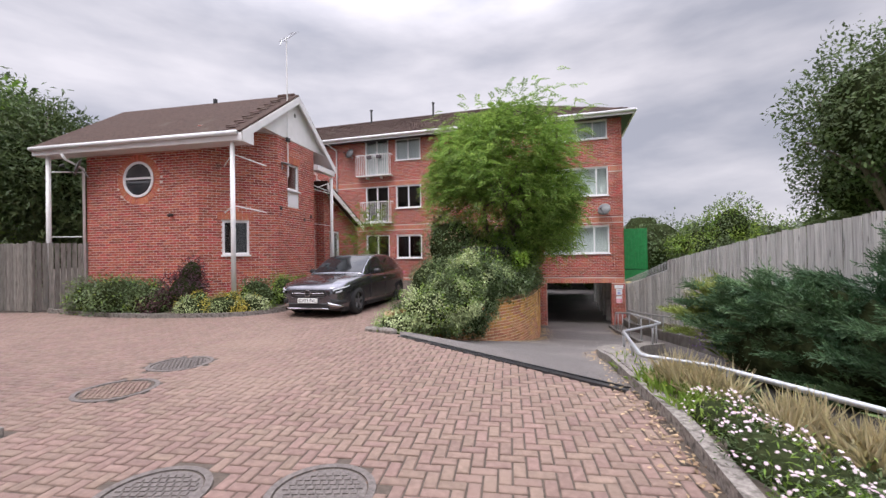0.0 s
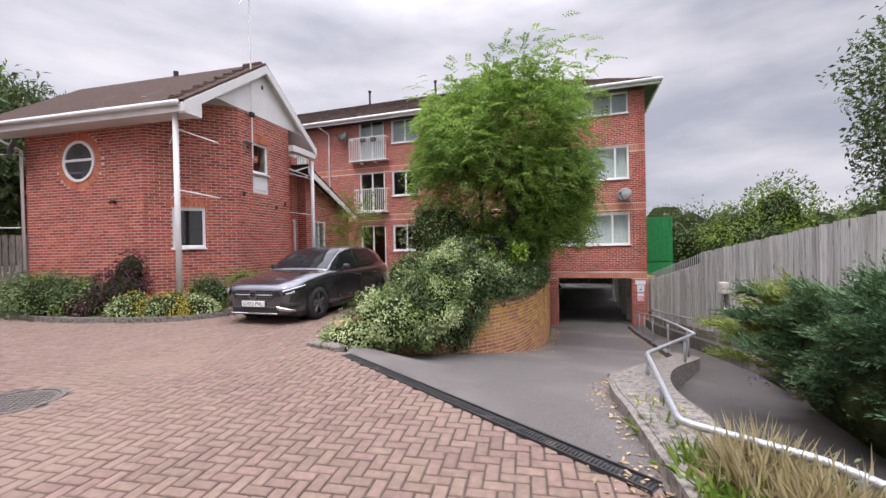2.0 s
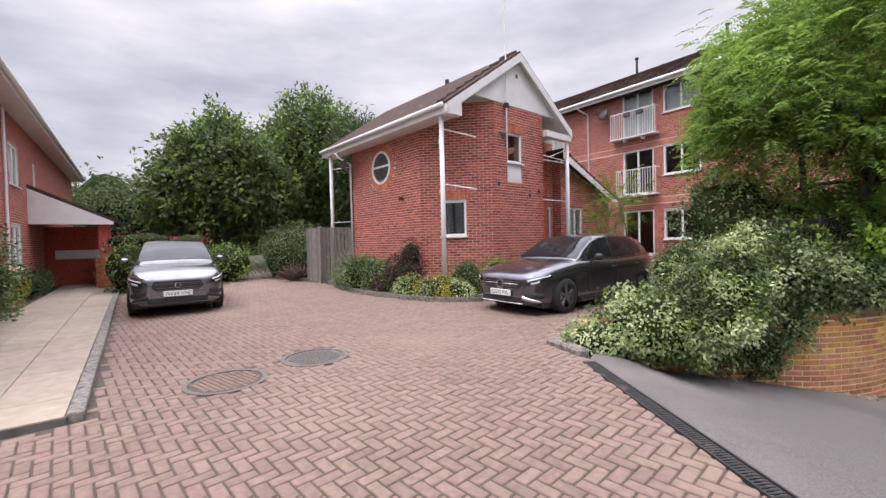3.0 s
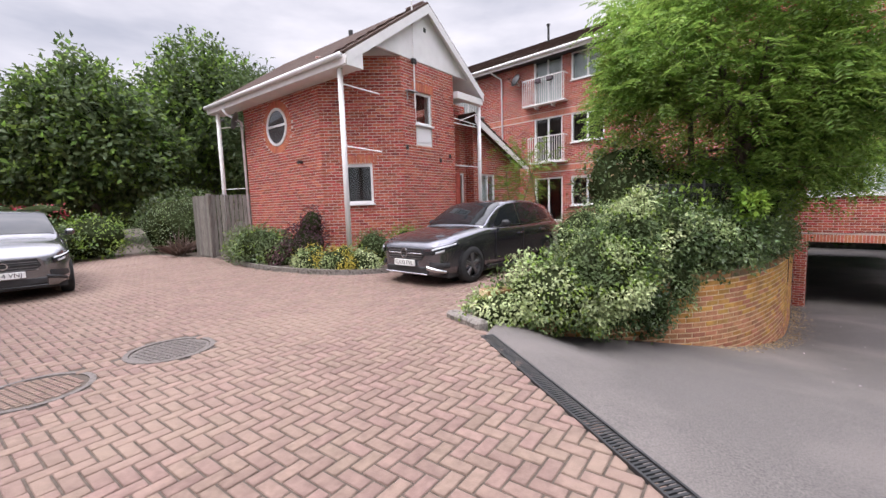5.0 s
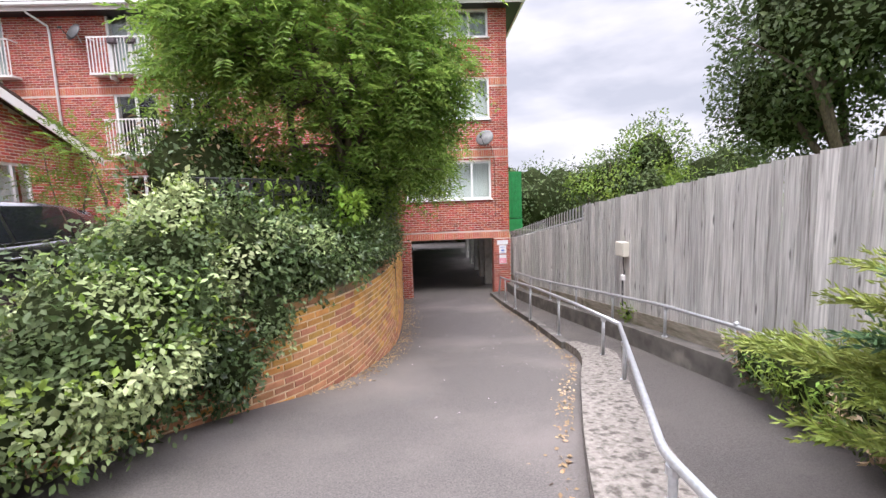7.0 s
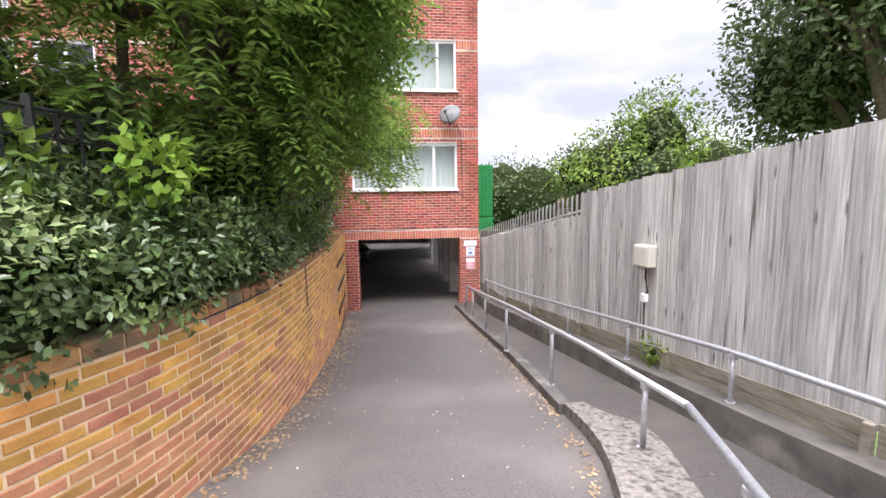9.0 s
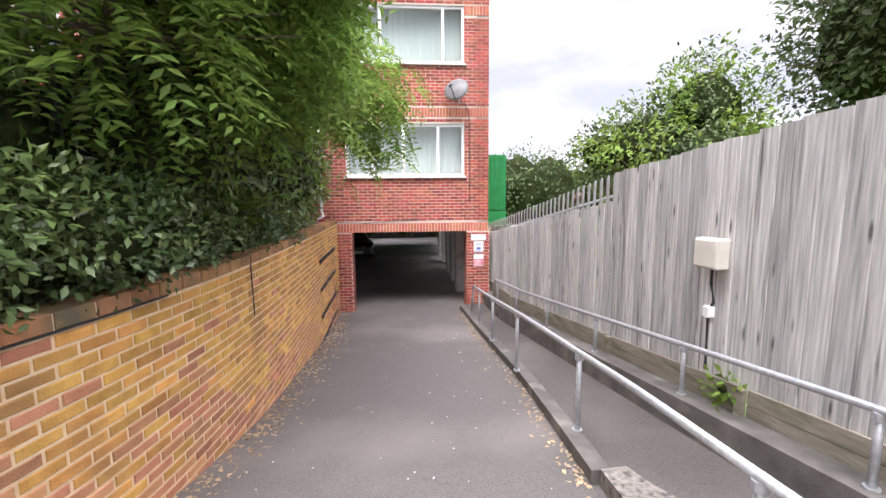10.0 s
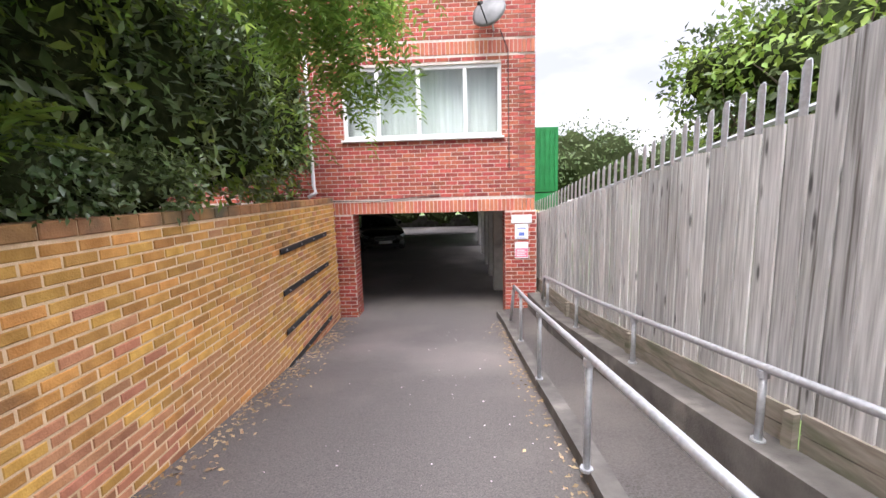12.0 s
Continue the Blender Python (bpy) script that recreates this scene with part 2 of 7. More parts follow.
# ---------------------------------------------------------------- building helpers
def mesh_object(name, verts, faces, mat, parent=None, label="", smooth=False):
    me = bpy.data.meshes.new(name)
    me.from_pydata([tuple(v) for v in verts], [], [tuple(f) for f in faces])
    me.materials.append(mat)
    if smooth:
        me.polygons.foreach_set("use_smooth", [True] * len(me.polygons))
    ob = new(name, me)
    if parent is not None:
        ob.parent = parent
    if label:
        ob["label"] = label
    return ob


def part(name, bm, mat, parent=None, label="", smooth=False):
    """Links a bmesh as one mesh object under a thing or a part."""
    me = bpy.data.meshes.new(name)
    bmesh.ops.recalc_face_normals(bm, faces=bm.faces)
    bm.to_mesh(me)
    bm.free()
    me.materials.append(mat)
    if smooth:
        me.polygons.foreach_set("use_smooth", [True] * len(me.polygons))
    ob = new(name, me)
    if parent is not None:
        ob.parent = parent
    if label:
        ob["label"] = label
    return ob


def box(bm, x0, x1, y0, y1, z0, z1, bevel=0.0, m=None):
    r = bmesh.ops.create_cube(bm, size=1.0)
    vs = r["verts"]
    for v in vs:
        v.co = Vector(((x0 + x1) / 2 + v.co.x * (x1 - x0), (y0 + y1) / 2 + v.co.y * (y1 - y0), (z0 + z1) / 2 + v.co.z * (z1 - z0)))
    if bevel:
        es = list({e for v in vs for e in v.link_edges})
        r = bmesh.ops.bevel(bm, geom=es, offset=bevel, segments=1, affect="EDGES")
        vs = list({v for f in r["faces"] for v in f.verts} | {v for v in vs if v.is_valid})
    if m is not None:
        bmesh.ops.transform(bm, matrix=m, verts=vs)
    return bm


def boxes(*rows, bevel=0.0):
    bm = bmesh.new()
    for r in rows:
        box(bm, *r, bevel=bevel)
    return bm


def prism(outline, y0, y1, axis="y"):
    """A polygon drawn in x and z (axis y), in y and z (axis x) or in x and y (axis z), made thick along that axis."""
    bm = bmesh.new()
    rows = []
    for d in (y0, y1):
        rows.append([bm.verts.new({"y": (a, d, b), "x": (d, a, b), "z": (a, b, d)}[axis]) for a, b in outline])
    n = len(outline)
    bm.faces.new(rows[0])
    bm.faces.new(rows[1][::-1])
    for i in range(n):
        bm.faces.new((rows[0][i], rows[0][(i + 1) % n], rows[1][(i + 1) % n], rows[1][i]))
    return bm


def tube(points, radius, sides=10, bm=None, end_radius=None):
    bm = bm or bmesh.new()
    pts = [Vector(p) for p in points]
    rings = []
    for i, p in enumerate(pts):
        d = (pts[min(i + 1, len(pts) - 1)] - pts[max(i - 1, 0)]).normalized()
        q = d.to_track_quat("Z", "Y")
        r = radius if end_radius is None else radius + (end_radius - radius) * i / (len(pts) - 1)
        rings.append([bm.verts.new(p + q @ Vector((r * math.cos(a), r * math.sin(a), 0))) for a in [2 * math.pi * k / sides for k in range(sides)]])
    for a, b in zip(rings, rings[1:]):
        for k in range(sides):
            bm.faces.new((a[k], a[(k + 1) % sides], b[(k + 1) % sides], b[k]))
    bm.faces.new(rings[0][::-1])
    bm.faces.new(rings[-1])
    return bm


def smooth_line(pts, step=0.25):
    """A polyline rounded through its points, in even steps."""
    p = np.array(pts, float)
    out = []
    for i in range(len(p) - 1):
        a, b, c, d = p[max(i - 1, 0)], p[i], p[i + 1], p[min(i + 2, len(p) - 1)]
        n = max(2, int(np.linalg.norm(c - b) / step))
        for t in np.linspace(0, 1, n, endpoint=False):
            out.append(0.5 * (2 * b + (c - a) * t + (2 * a - 5 * b + 4 * c - d) * t * t + (3 * b - a - 3 * c + d) * t ** 3))
    out.append(p[-1])
    return np.array(out)


def sample(line, n):
    line = np.array(line)
    s = np.r_[0, np.cumsum(np.linalg.norm(np.diff(line, axis=0), axis=1))]
    q = np.linspace(0, s[-1], n)
    return np.stack([np.interp(q, s, line[:, k]) for k in range(line.shape[1])], 1)


def brick_mesh(rects, depth=0.005):
    """Verts and faces of bricks on the local plane y = 0 that stand proud towards -y; rects: x0, x1, z0, z1."""
    r = np.array(rects)
    n = len(r)
    c = 0.004
    x0, x1, z0, z1 = r.T
    back = np.stack([np.stack([x0, 0 * x0, z0], 1), np.stack([x1, 0 * x0, z0], 1), np.stack([x1, 0 * x0, z1], 1), np.stack([x0, 0 * x0, z1], 1)], 1)
    dd = -depth * (0.7 + 0.6 * np.random.rand(n))
    front = np.stack([np.stack([x0 + c, dd, z0 + c], 1), np.stack([x1 - c, dd, z0 + c], 1), np.stack([x1 - c, dd, z1 - c], 1), np.stack([x0 + c, dd, z1 - c], 1)], 1)
    v = np.concatenate([back, front], 1).reshape(-1, 3)
    f = np.array([[4, 5, 6, 7], [0, 1, 5, 4], [1, 2, 6, 5], [2, 3, 7, 6], [3, 0, 4, 7]])
    faces = (f[None] + 8 * np.arange(n)[:, None, None]).reshape(-1, 4)
    return v, faces


def courses(x0, x1, z0, z1, holes=(), inside=None, L=0.225, H=0.075, joint=0.012, z_start=None):
    """Stretcher bond on a rectangle, kept out of the holes (x0, x1, z0, z1)."""
    out = []
    base = z0 if z_start is None else z_start
    k = int(math.floor((z0 - base) / H))
    while base + k * H < z1 - 0.02:
        za, zb = max(z0, base + k * H), min(z1, base + (k + 1) * H) - joint
        spans = [(x0, x1)]
        for h in holes:
            if h[2] < zb - 0.01 and h[3] > za + 0.01:
                nxt = []
                for a, b in spans:
                    if h[1] <= a or h[0] >= b:
                        nxt.append((a, b))
                    else:
                        if h[0] > a:
                            nxt.append((a, h[0]))
                        if h[1] < b:
                            nxt.append((h[1], b))
                spans = nxt
        for a, b in spans:
            x = x0 - (L / 2 if k % 2 else 0) + math.floor((a - x0) / L) * L - L
            while x < b:
                xa, xb = max(a, x), min(b, x + L - joint)
                if xb - xa > 0.02 and (inside is None or inside((xa + xb) / 2, (za + zb) / 2)):
                    out.append((xa, xb, za, zb))
                x += L
        k += 1
    return out


def solid_wall(outline, holes, thick, name, mat, m, parent=None, label=""):
    """A wall with real openings: cells between all edges of outline box and holes, thick towards +y."""
    x0, x1, z0, z1 = outline
    xs = sorted({x0, x1, *[c for h in holes for c in h[:2] if x0 < c < x1]})
    zs = sorted({z0, z1, *[c for h in holes for c in h[2:] if z0 < c < z1]})
    bm = bmesh.new()
    keep = [[not any(h[0] <= (xa + xb) / 2 <= h[1] and h[2] <= (za + zb) / 2 <= h[3] for h in holes) for za, zb in zip(zs, zs[1:])] for xa, xb in zip(xs, xs[1:])]
    cache = {}

    def vert(x, y, z):
        key = (round(x, 4), round(y, 4), round(z, 4))
        if key not in cache:
            cache[key] = bm.verts.new(key)
        return cache[key]

    def quad(*ps):
        bm.faces.new([vert(*p) for p in ps])
    for i, (xa, xb) in enumerate(zip(xs, xs[1:])):
        for j, (za, zb) in enumerate(zip(zs, zs[1:])):
            if not keep[i][j]:
                continue
            quad((xa, 0, za), (xb, 0, za), (xb, 0, zb), (xa, 0, zb))
            quad((xa, thick, zb), (xb, thick, zb), (xb, thick, za), (xa, thick, za))
            if i == 0 or not keep[i - 1][j]:
                quad((xa, 0, zb), (xa, thick, zb), (xa, thick, za), (xa, 0, za))
            if i == len(xs) - 2 or not keep[i + 1][j]:
                quad((xb, 0, za), (xb, thick, za), (xb, thick, zb), (xb, 0, zb))
            if j == 0 or not keep[i][j - 1]:
                quad((xa, 0, za), (xa, thick, za), (xb, thick, za), (xb, 0, za))
            if j == len(zs) - 2 or not keep[i][j + 1]:
                quad((xb, 0, zb), (xb, thick, zb), (xa, thick, zb), (xa, 0, zb))
    ob = part(name, bm, mat, parent, label)
    if parent is None:
        ob.matrix_world = m
    else:
        ob.matrix_local = m
    return ob


def bricks_on(wall, rects, mat, depth=0.005, name="brickwork"):
    v, f = brick_mesh(rects, depth)
    ob = mesh_object(name, v, f, mat, wall)
    ob["kind"] = "stuff"
    return ob


def soldiers(x0, x1, z0, z1, w=0.075, joint=0.011):
    n = max(1, round((x1 - x0) / w))
    s = (x1 - x0) / n
    return [(x0 + i * s, x0 + (i + 1) * s - joint, z0, z1) for i in range(n)]


# ---------------------------------------------------------------- levels of the ground
def court_z(x, y):
    return 0.011 * (y - 2.5)


def ramp_z(x, y):
    w = 0.35 * x + 0.94 * y
    z = np.interp(w, [6.0, 7.0, 8.0, 9.3, 10.6, 12.5, 14, 16.2, 19, 21, 23], [0.03, -0.12, -0.27, -0.50, -0.73, -1.06, -1.29, -1.55, -1.88, -1.95, -1.96])
    d = 0.742 * (x - 1.98) + 0.67 * (y - 4.5) - 0.1
    s = float(np.clip(d / 1.3, 0, 1))
    s = s * s * (3 - 2 * s)
    return float(court_z(x, y) * (1 - s) + z * s)


def path_z(x, y):
    w = 0.35 * x + 0.94 * y
    return float(np.interp(w, [3, 5, 7.5, 9.3, 11.5, 12.5, 14, 16.2, 19], [0.0, -0.1, -0.45, -0.75, -0.98, -1.08, -1.25, -1.5, -1.8]))


def fence_x(y):
    return 6.93 + 0.2 * (y - 11.72)


WALL_LINE = smooth_line([(-1.05, 8.25), (-0.2, 9.2), (0.75, 9.95), (1.5, 10.45), (2.2, 11.35), (2.95, 13.1), (3.7, 15.9), (4.32, 18.6), (4.55, 19.55)], 0.1)
KERB_LINE = smooth_line([(1.25, 0.4), (1.62, 2.0), (1.95, 3.5), (2.12, 4.9), (2.28, 6.0), (2.6, 7.05), (3.1, 7.9), (4.1, 9.3), (4.95, 10.45), (5.36, 11.4), (6.07, 13.45), (6.76, 16.0), (7.25, 17.8), (7.43, 18.7)], 0.1)
PATH_LEFT = smooth_line([(1.75, 0.4), (2.2, 2.0), (2.6, 3.5), (2.7, 4.9), (2.95, 6.1), (3.4, 7.2), (4.1, 8.4), (5.0, 9.6), (5.62, 10.55), (5.62, 11.35), (6.20, 13.42), (6.89, 15.97), (7.38, 17.78), (7.56, 18.7)], 0.1)
DRAIN_A, DRAIN_B = Vector((-0.82, 7.6, 0.05)), Vector((1.98, 4.5, 0.02))

# far ground and the courtyard's level
bm = bmesh.new()
bmesh.ops.create_grid(bm, x_segments=1, y_segments=1, size=600)
ground = part("ground", bm, M_GRASS)
ground.location = (0, 0, -2.35)
tagged(ground, "rough green ground reaching to the horizon", "ground", kind="structure")

edge = [(-120, -80), (60, -80), (60, 0.4)] + [(fence_x(0.4) + 0.2, 0.4)] + [tuple(p) for p in KERB_LINE if 0.4 <= p[1] < 4.5]
edge += [(2.0, 4.5), (-0.82, 7.6)] + [tuple(p + np.array([-0.12, 0.08])) for p in WALL_LINE[::4]]
edge += [(3.9, 20.0), (-12, 24.6), (-30, 60), (-120, 60)]
tri = geometry.tessellate_polygon([[Vector((x, y, 0)) for x, y in edge]])
court = mesh_object("pavement", [(x, y, court_z(x, y) - 0.012) for x, y in edge], [f if (Vector((*edge[f[1]], 0)) - Vector((*edge[f[0]], 0))).cross(Vector((*edge[f[2]], 0)) - Vector((*edge[f[0]], 0))).z > 0 else f[::-1] for f in tri], M_JOINT)
tagged(court, "courtyard of red-brown herringbone block paving", "paving", kind="structure")


def strip(left, right, n, across, zf, name, mat, skirt=0.0, crown=0.0):
    a, b = sample(left, n), sample(right, n)
    v, f = [], []
    for i in range(n):
        for j in range(across + 1):
            p = a[i] + (b[i] - a[i]) * j / across
            v.append((p[0], p[1], zf(p[0], p[1])))
    for i in range(n - 1):
        for j in range(across):
            k = i * (across + 1) + j
            f.append((k, k + 1, k + across + 2, k + across + 1))
    if skirt:
        base = len(v)
        v += [(x, y, z - skirt) for x, y, z in v]
        w = across + 1
        for i in range(n - 1):
            for j in (0, across):
                k = i * w + j
                f.append((k, k + w, base + k + w, base + k))
        for i in (0, n - 1):
            for j in range(across):
                k = i * w + j
                f.append((k, k + 1, base + k + 1, base + k))
    ob = mesh_object(name, v, f, mat)
    bm = bmesh.new()
    bm.from_mesh(ob.data)
    bmesh.ops.recalc_face_normals(bm, faces=bm.faces)
    bm.to_mesh(ob.data)
    bm.free()
    return ob


k0 = int(np.argmin(np.abs(KERB_LINE[:, 1] - 4.5)))
aa, bb = sample(WALL_LINE, 60), sample(KERB_LINE[k0:], 60)
aa[0], bb[0] = (-0.82, 7.6), (2.0, 4.5)
ramp = strip(aa, bb + np.array([0.05, -0.03]), 60, 14, ramp_z, "road", M_TARMAC)
tagged(ramp, "grey tarmac ramp sloping down to the undercroft", "road", kind="structure")
garage_floor = mesh_object("garage_floor", [(3.6, 19.45, -1.93), (9.5, 17.7, -1.93), (17, 44, -1.97), (-6, 50, -1.97), (-6, 22.5, -1.95)], [(0, 1, 2, 3, 4)], M_TARMAC)
tagged(garage_floor, "dark tarmac floor of the undercroft car park", "floor", kind="structure")
walkway = strip(PATH_LEFT, np.array([(fence_x(y) - 0.25 - (0.9 if y < 6 else 0.9 * max(0, (8 - y) / 2) if y < 8 else 0), y) for y in np.linspace(0.4, 18.8, 60)]), 70, 6, path_z, "walkway", M_PATH)
tagged(walkway, "narrow grey tarmac footpath beside the ramp", "path", kind="structure")

# ---------------------------------------------------------------- kerbs, drain, low walls by the ramp
n0 = int(np.argmin(np.abs(KERB_LINE[:, 1] - 4.9)))
n1 = int(np.argmin(np.abs(KERB_LINE[:, 1] - 11.4)))
q1 = int(np.argmin(np.abs(PATH_LEFT[:, 1] - 11.35)))
q0 = int(np.argmin(np.abs(PATH_LEFT[:, 1] - 4.9)))


def kerb_z(x, y):
    return max(ramp_z(x, y), court_z(x, y) - 0.02 if y < 4.6 else -9) + 0.11


kerb = strip(KERB_LINE[:n0 + 25], KERB_LINE[:n0 + 25] + np.array([0.125, -0.02]), 70, 2, kerb_z, "kerb", M_CONCRETE, 0.4)
tagged(kerb, "weathered pale concrete kerb edging the flower bed", "kerb", kind="structure")
strip_top = strip(KERB_LINE[n0 - 2:n1 + 1] + np.array([0.06, -0.02]), PATH_LEFT[q0 - 2:q1 + 1], 60, 6, lambda x, y: ramp_z(x, y) + 0.12, "kerb_strip", M_CONCRETE, 0.75)
tagged(strip_top, "broad rough concrete kerb strip between ramp and footpath", "kerb", kind="structure")
kerb_low = strip(KERB_LINE[n1:], KERB_LINE[n1:] + np.array([0.14, -0.03]), 60, 2, lambda x, y: ramp_z(x, y) + 0.11, "kerb", M_CONCRETE_D, 0.4)
tagged(kerb_low, "stained concrete kerb along the foot of the ramp rail", "kerb", kind="structure")
ledge_pts = np.array([(fence_x(y) - 0.27, y) for y in np.linspace(6.2, 18.9, 60)])
ledge = strip(ledge_pts, ledge_pts + np.array([0.24, 0]), 60, 2, lambda x, y: path_z(x, y) + 0.30, "retaining_wall", M_CONCRETE_D, 0.7)
tagged(ledge, "low dark concrete retaining wall below the fence", "wall", kind="structure")

# ---------------------------------------------------------------- main block of flats
TB = Matrix.Translation((8.19, 18.67, 0)) @ Matrix.Rotation(radians(-16), 4, "Z")
WIN = []          # x0, x1, z0, z1, panes
for z0, z1 in ((1.44, 2.70), (4.10, 5.41), (6.72, 7.58)):
    WIN.append((-3.5, -0.6, z0, z1))
for z0, z1 in ((1.35, 2.55), (3.98, 5.17), (6.5, 7.62)):
    WIN.append((-11.05, -9.65, z0, z1))
DOORS = [(-12.8, -11.45, z, z + 1.9) for z in (0.70, 3.30, 5.80)]
DOORS2 = [(-17.3, -15.95, z, z + 1.9) for z in (0.70, 3.30, 5.80)]
OPENING = (-3.42, -0.55, -2.2, 0.07)
holes = WIN + DOORS + DOORS2 + [OPENING]
EAVE = 7.72
front = solid_wall((-22, 0, -2.2, EAVE), holes, 0.3, "wall_south", M_MORTAR, TB)
tagged(front, "red brick front wall of a three-storey block of flats", "wall", kind="structure")
bands = [(-22, 0.0, 0.07, 0.29), (-22, 0.0, 2.86, 3.08), (-22, 0.0, 5.2, 5.42)]
bh = holes + bands
bricks_on(front, courses(-22, 0.0, -2.2, EAVE, bh), M_RED)
sb = []
for b in bands:
    spans = [(b[0], b[1])]
    for h in DOORS + DOORS2 + WIN:
        if h[2] < b[3] and h[3] > b[2]:
            spans = [s for a0, a1 in spans for s in ((a0, min(a1, h[0])), (max(a0, h[1]), a1)) if s[1] - s[0] > 0.1]
    for a0, a1 in spans:
        sb += soldiers(a0, a1, b[2], b[3])
bricks_on(front, sb, M_SOLDIER, 0.007, "soldier_course")
side = solid_wall((0, 11, -2.2, EAVE), [(0.6, 10.4, -2.2, -0.05)], 0.3, "wall_east", M_MORTAR, TB @ Matrix.Rotation(radians(90), 4, "Z"))
tagged(side, "red brick end wall of the block of flats", "wall", kind="structure")
bricks_on(side, courses(0.01, 11, -2.2, EAVE, [(0.6, 10.4, -2.2, -0.05)]), M_RED)
back = solid_wall((-22, 0, 0.0, EAVE), [], 0.3, "wall_north", M_MORTAR, TB @ Matrix.Translation((0, 10.7, 0)))
tagged(back, "red brick rear wall of the block of flats", "wall", kind="structure")
# Runs 5 m past the rear wall, an unseen extension that shades the yard floor.
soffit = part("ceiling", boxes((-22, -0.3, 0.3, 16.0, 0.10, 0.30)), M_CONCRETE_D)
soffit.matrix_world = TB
tagged(soffit, "dark concrete ceiling over the undercroft, run on unseen to shade the yard", "ceiling", kind="structure")

# roof of the flats
roof = new("roof")
roof.matrix_world = TB
tagged(roof, "low brown tiled roof with white gutter over the flats", "roof", kind="structure")
o = 0.45
bm = bmesh.new()
pts = [(-22.5, -o, EAVE + 0.1), (o, -o, EAVE + 0.1), (o, 11.3, EAVE + 0.1), (-22.5, 11.3, EAVE + 0.1), (-22.5, 5.4, EAVE + 2.9), (-5.2, 5.4, EAVE + 2.9)]
vs = [bm.verts.new(p) for p in pts]
for f in ((0, 1, 5, 4), (1, 2, 5), (2, 3, 4, 5), (0, 4, 3), (3, 2, 1, 0)):
    bm.faces.new([vs[i] for i in f])
part("roof_deck", bm, M_ROOF, roof)
part("fascia", boxes((-22.5, o, -o - 0.02, -o + 0.0, EAVE - 0.14, EAVE + 0.1), (o, o + 0.02, -o - 0.02, 11.3, EAVE - 0.14, EAVE + 0.1)), M_WHITE, roof)
part("soffit_board", boxes((-22.5, o - 0.01, -o, 0.3, EAVE - 0.12, EAVE - 0.10), (0.001, o - 0.01, 0.3, 11.3, EAVE - 0.12, EAVE - 0.10)), M_BLACK, roof)
bm = bmesh.new()
tube([(-22.5, -o - 0.08, EAVE + 0.02), (o + 0.1, -o - 0.08, EAVE + 0.02)], 0.065, 10, bm)
tube([(o + 0.08, -o - 0.08, EAVE + 0.02), (o + 0.08, 11.3, EAVE + 0.02)], 0.065, 10, bm)
part("gutter", bm, M_UPVC, roof, smooth=True)

# ---------------------------------------------------------------- little house with the gable
TH = Matrix.Translation((-5.37, 11.44, 0)) @ Matrix.Rotation(radians(-11), 4, "Z")
HEV = 4.72
for nm, a, b, hl, txt in (("wall_a", (-5.5, 0.0), (-1.6, 0.0), [], "red brick wall with a round window"),
                          ("wall_b", (-1.6, 0.0), (0.0, 1.40), [(0.58, 1.30, 1.62, 2.64)], "angled red brick corner wall with a small window"),
                          ("wall_c", (0.0, 1.40), (0.0, 3.65), [(0.53, 1.20, 3.17, 4.58)], "red brick wall under a white boarded gable"),
                          ("wall_d", (0.0, 3.65), (-0.9, 3.65), [], "red brick side wall of the porch recess"),
                          ("wall_e", (-0.9, 3.65), (-0.9, 5.5), [(0.95, 1.72, 1.0, 2.6)], "red brick wall at the back of the porch recess"),
                          ("wall_g", (-0.9, 5.5), (-0.56, 5.5), [], "narrow red brick return beside the porch recess"),
                          ("wall_f", (-0.55, 5.5), (-0.55, 8.9), [(0.45, 1.35, 1.1, 2.6)], "red brick wing wall under a sloping roof")):
    A, B = Vector((*a, 0)), Vector((*b, 0))
    ln = (B - A).length
    m = TH @ Matrix.Translation(A) @ Matrix.Rotation(math.atan2(b[1] - a[1], b[0] - a[0]), 4, "Z")
    top = {"wall_a": 4.72, "wall_b": 5.36, "wall_c": 5.36, "wall_d": 5.2, "wall_e": 4.9, "wall_f": 2.6, "wall_g": 4.3}[nm]
    w = solid_wall((0, ln, -0.2, top), hl, 0.25, nm, M_MORTAR, m)
    tagged(w, txt, "wall", kind="structure")
    inside = None
    if nm == "wall_a":
        inside = lambda x, z: (x - 1.87) ** 2 + (z - 3.89) ** 2 > 0.72 ** 2
    bricks_on(w, courses(0, ln, 0, top, hl, inside), M_RED)
ridge_y, half = 2.38, 2.87
house_roof = new("roof")
house_roof.matrix_world = TH
tagged(house_roof, "steep brown tiled roof with white bargeboards over the small house", "roof", kind="structure")
x0, x1 = -6.85, 0.17
ze, zr = HEV + 0.12, 6.86
for s, nm in ((-1, "roof_slope"), (1, "roof_slope")):
    h_, u_ = (half, 0.0) if s < 0 else (half - 0.2, 0.14)
    bm = prism([(ridge_y + s * h_, ze + u_), (ridge_y, zr), (ridge_y, zr + 0.09), (ridge_y + s * (h_ + 0.05), ze + u_ + 0.09)], x0, x1, "x")
    part(nm, bm, M_ROOF, house_roof)
part("gutter", tube([(x0, ridge_y - half - 0.08, ze + 0.02), (x1 - 0.1, ridge_y - half - 0.08, ze + 0.02)], 0.06), M_UPVC, house_roof, smooth=True)
part("fascia", boxes((x0, x1, ridge_y - half - 0.02, ridge_y - half, ze - 0.17, ze + 0.06)), M_WHITE, house_roof)
part("soffit_board", boxes((x0, x1, ridge_y - half, 0.0, ze - 0.17, ze - 0.15)), M_WHITE, house_roof)
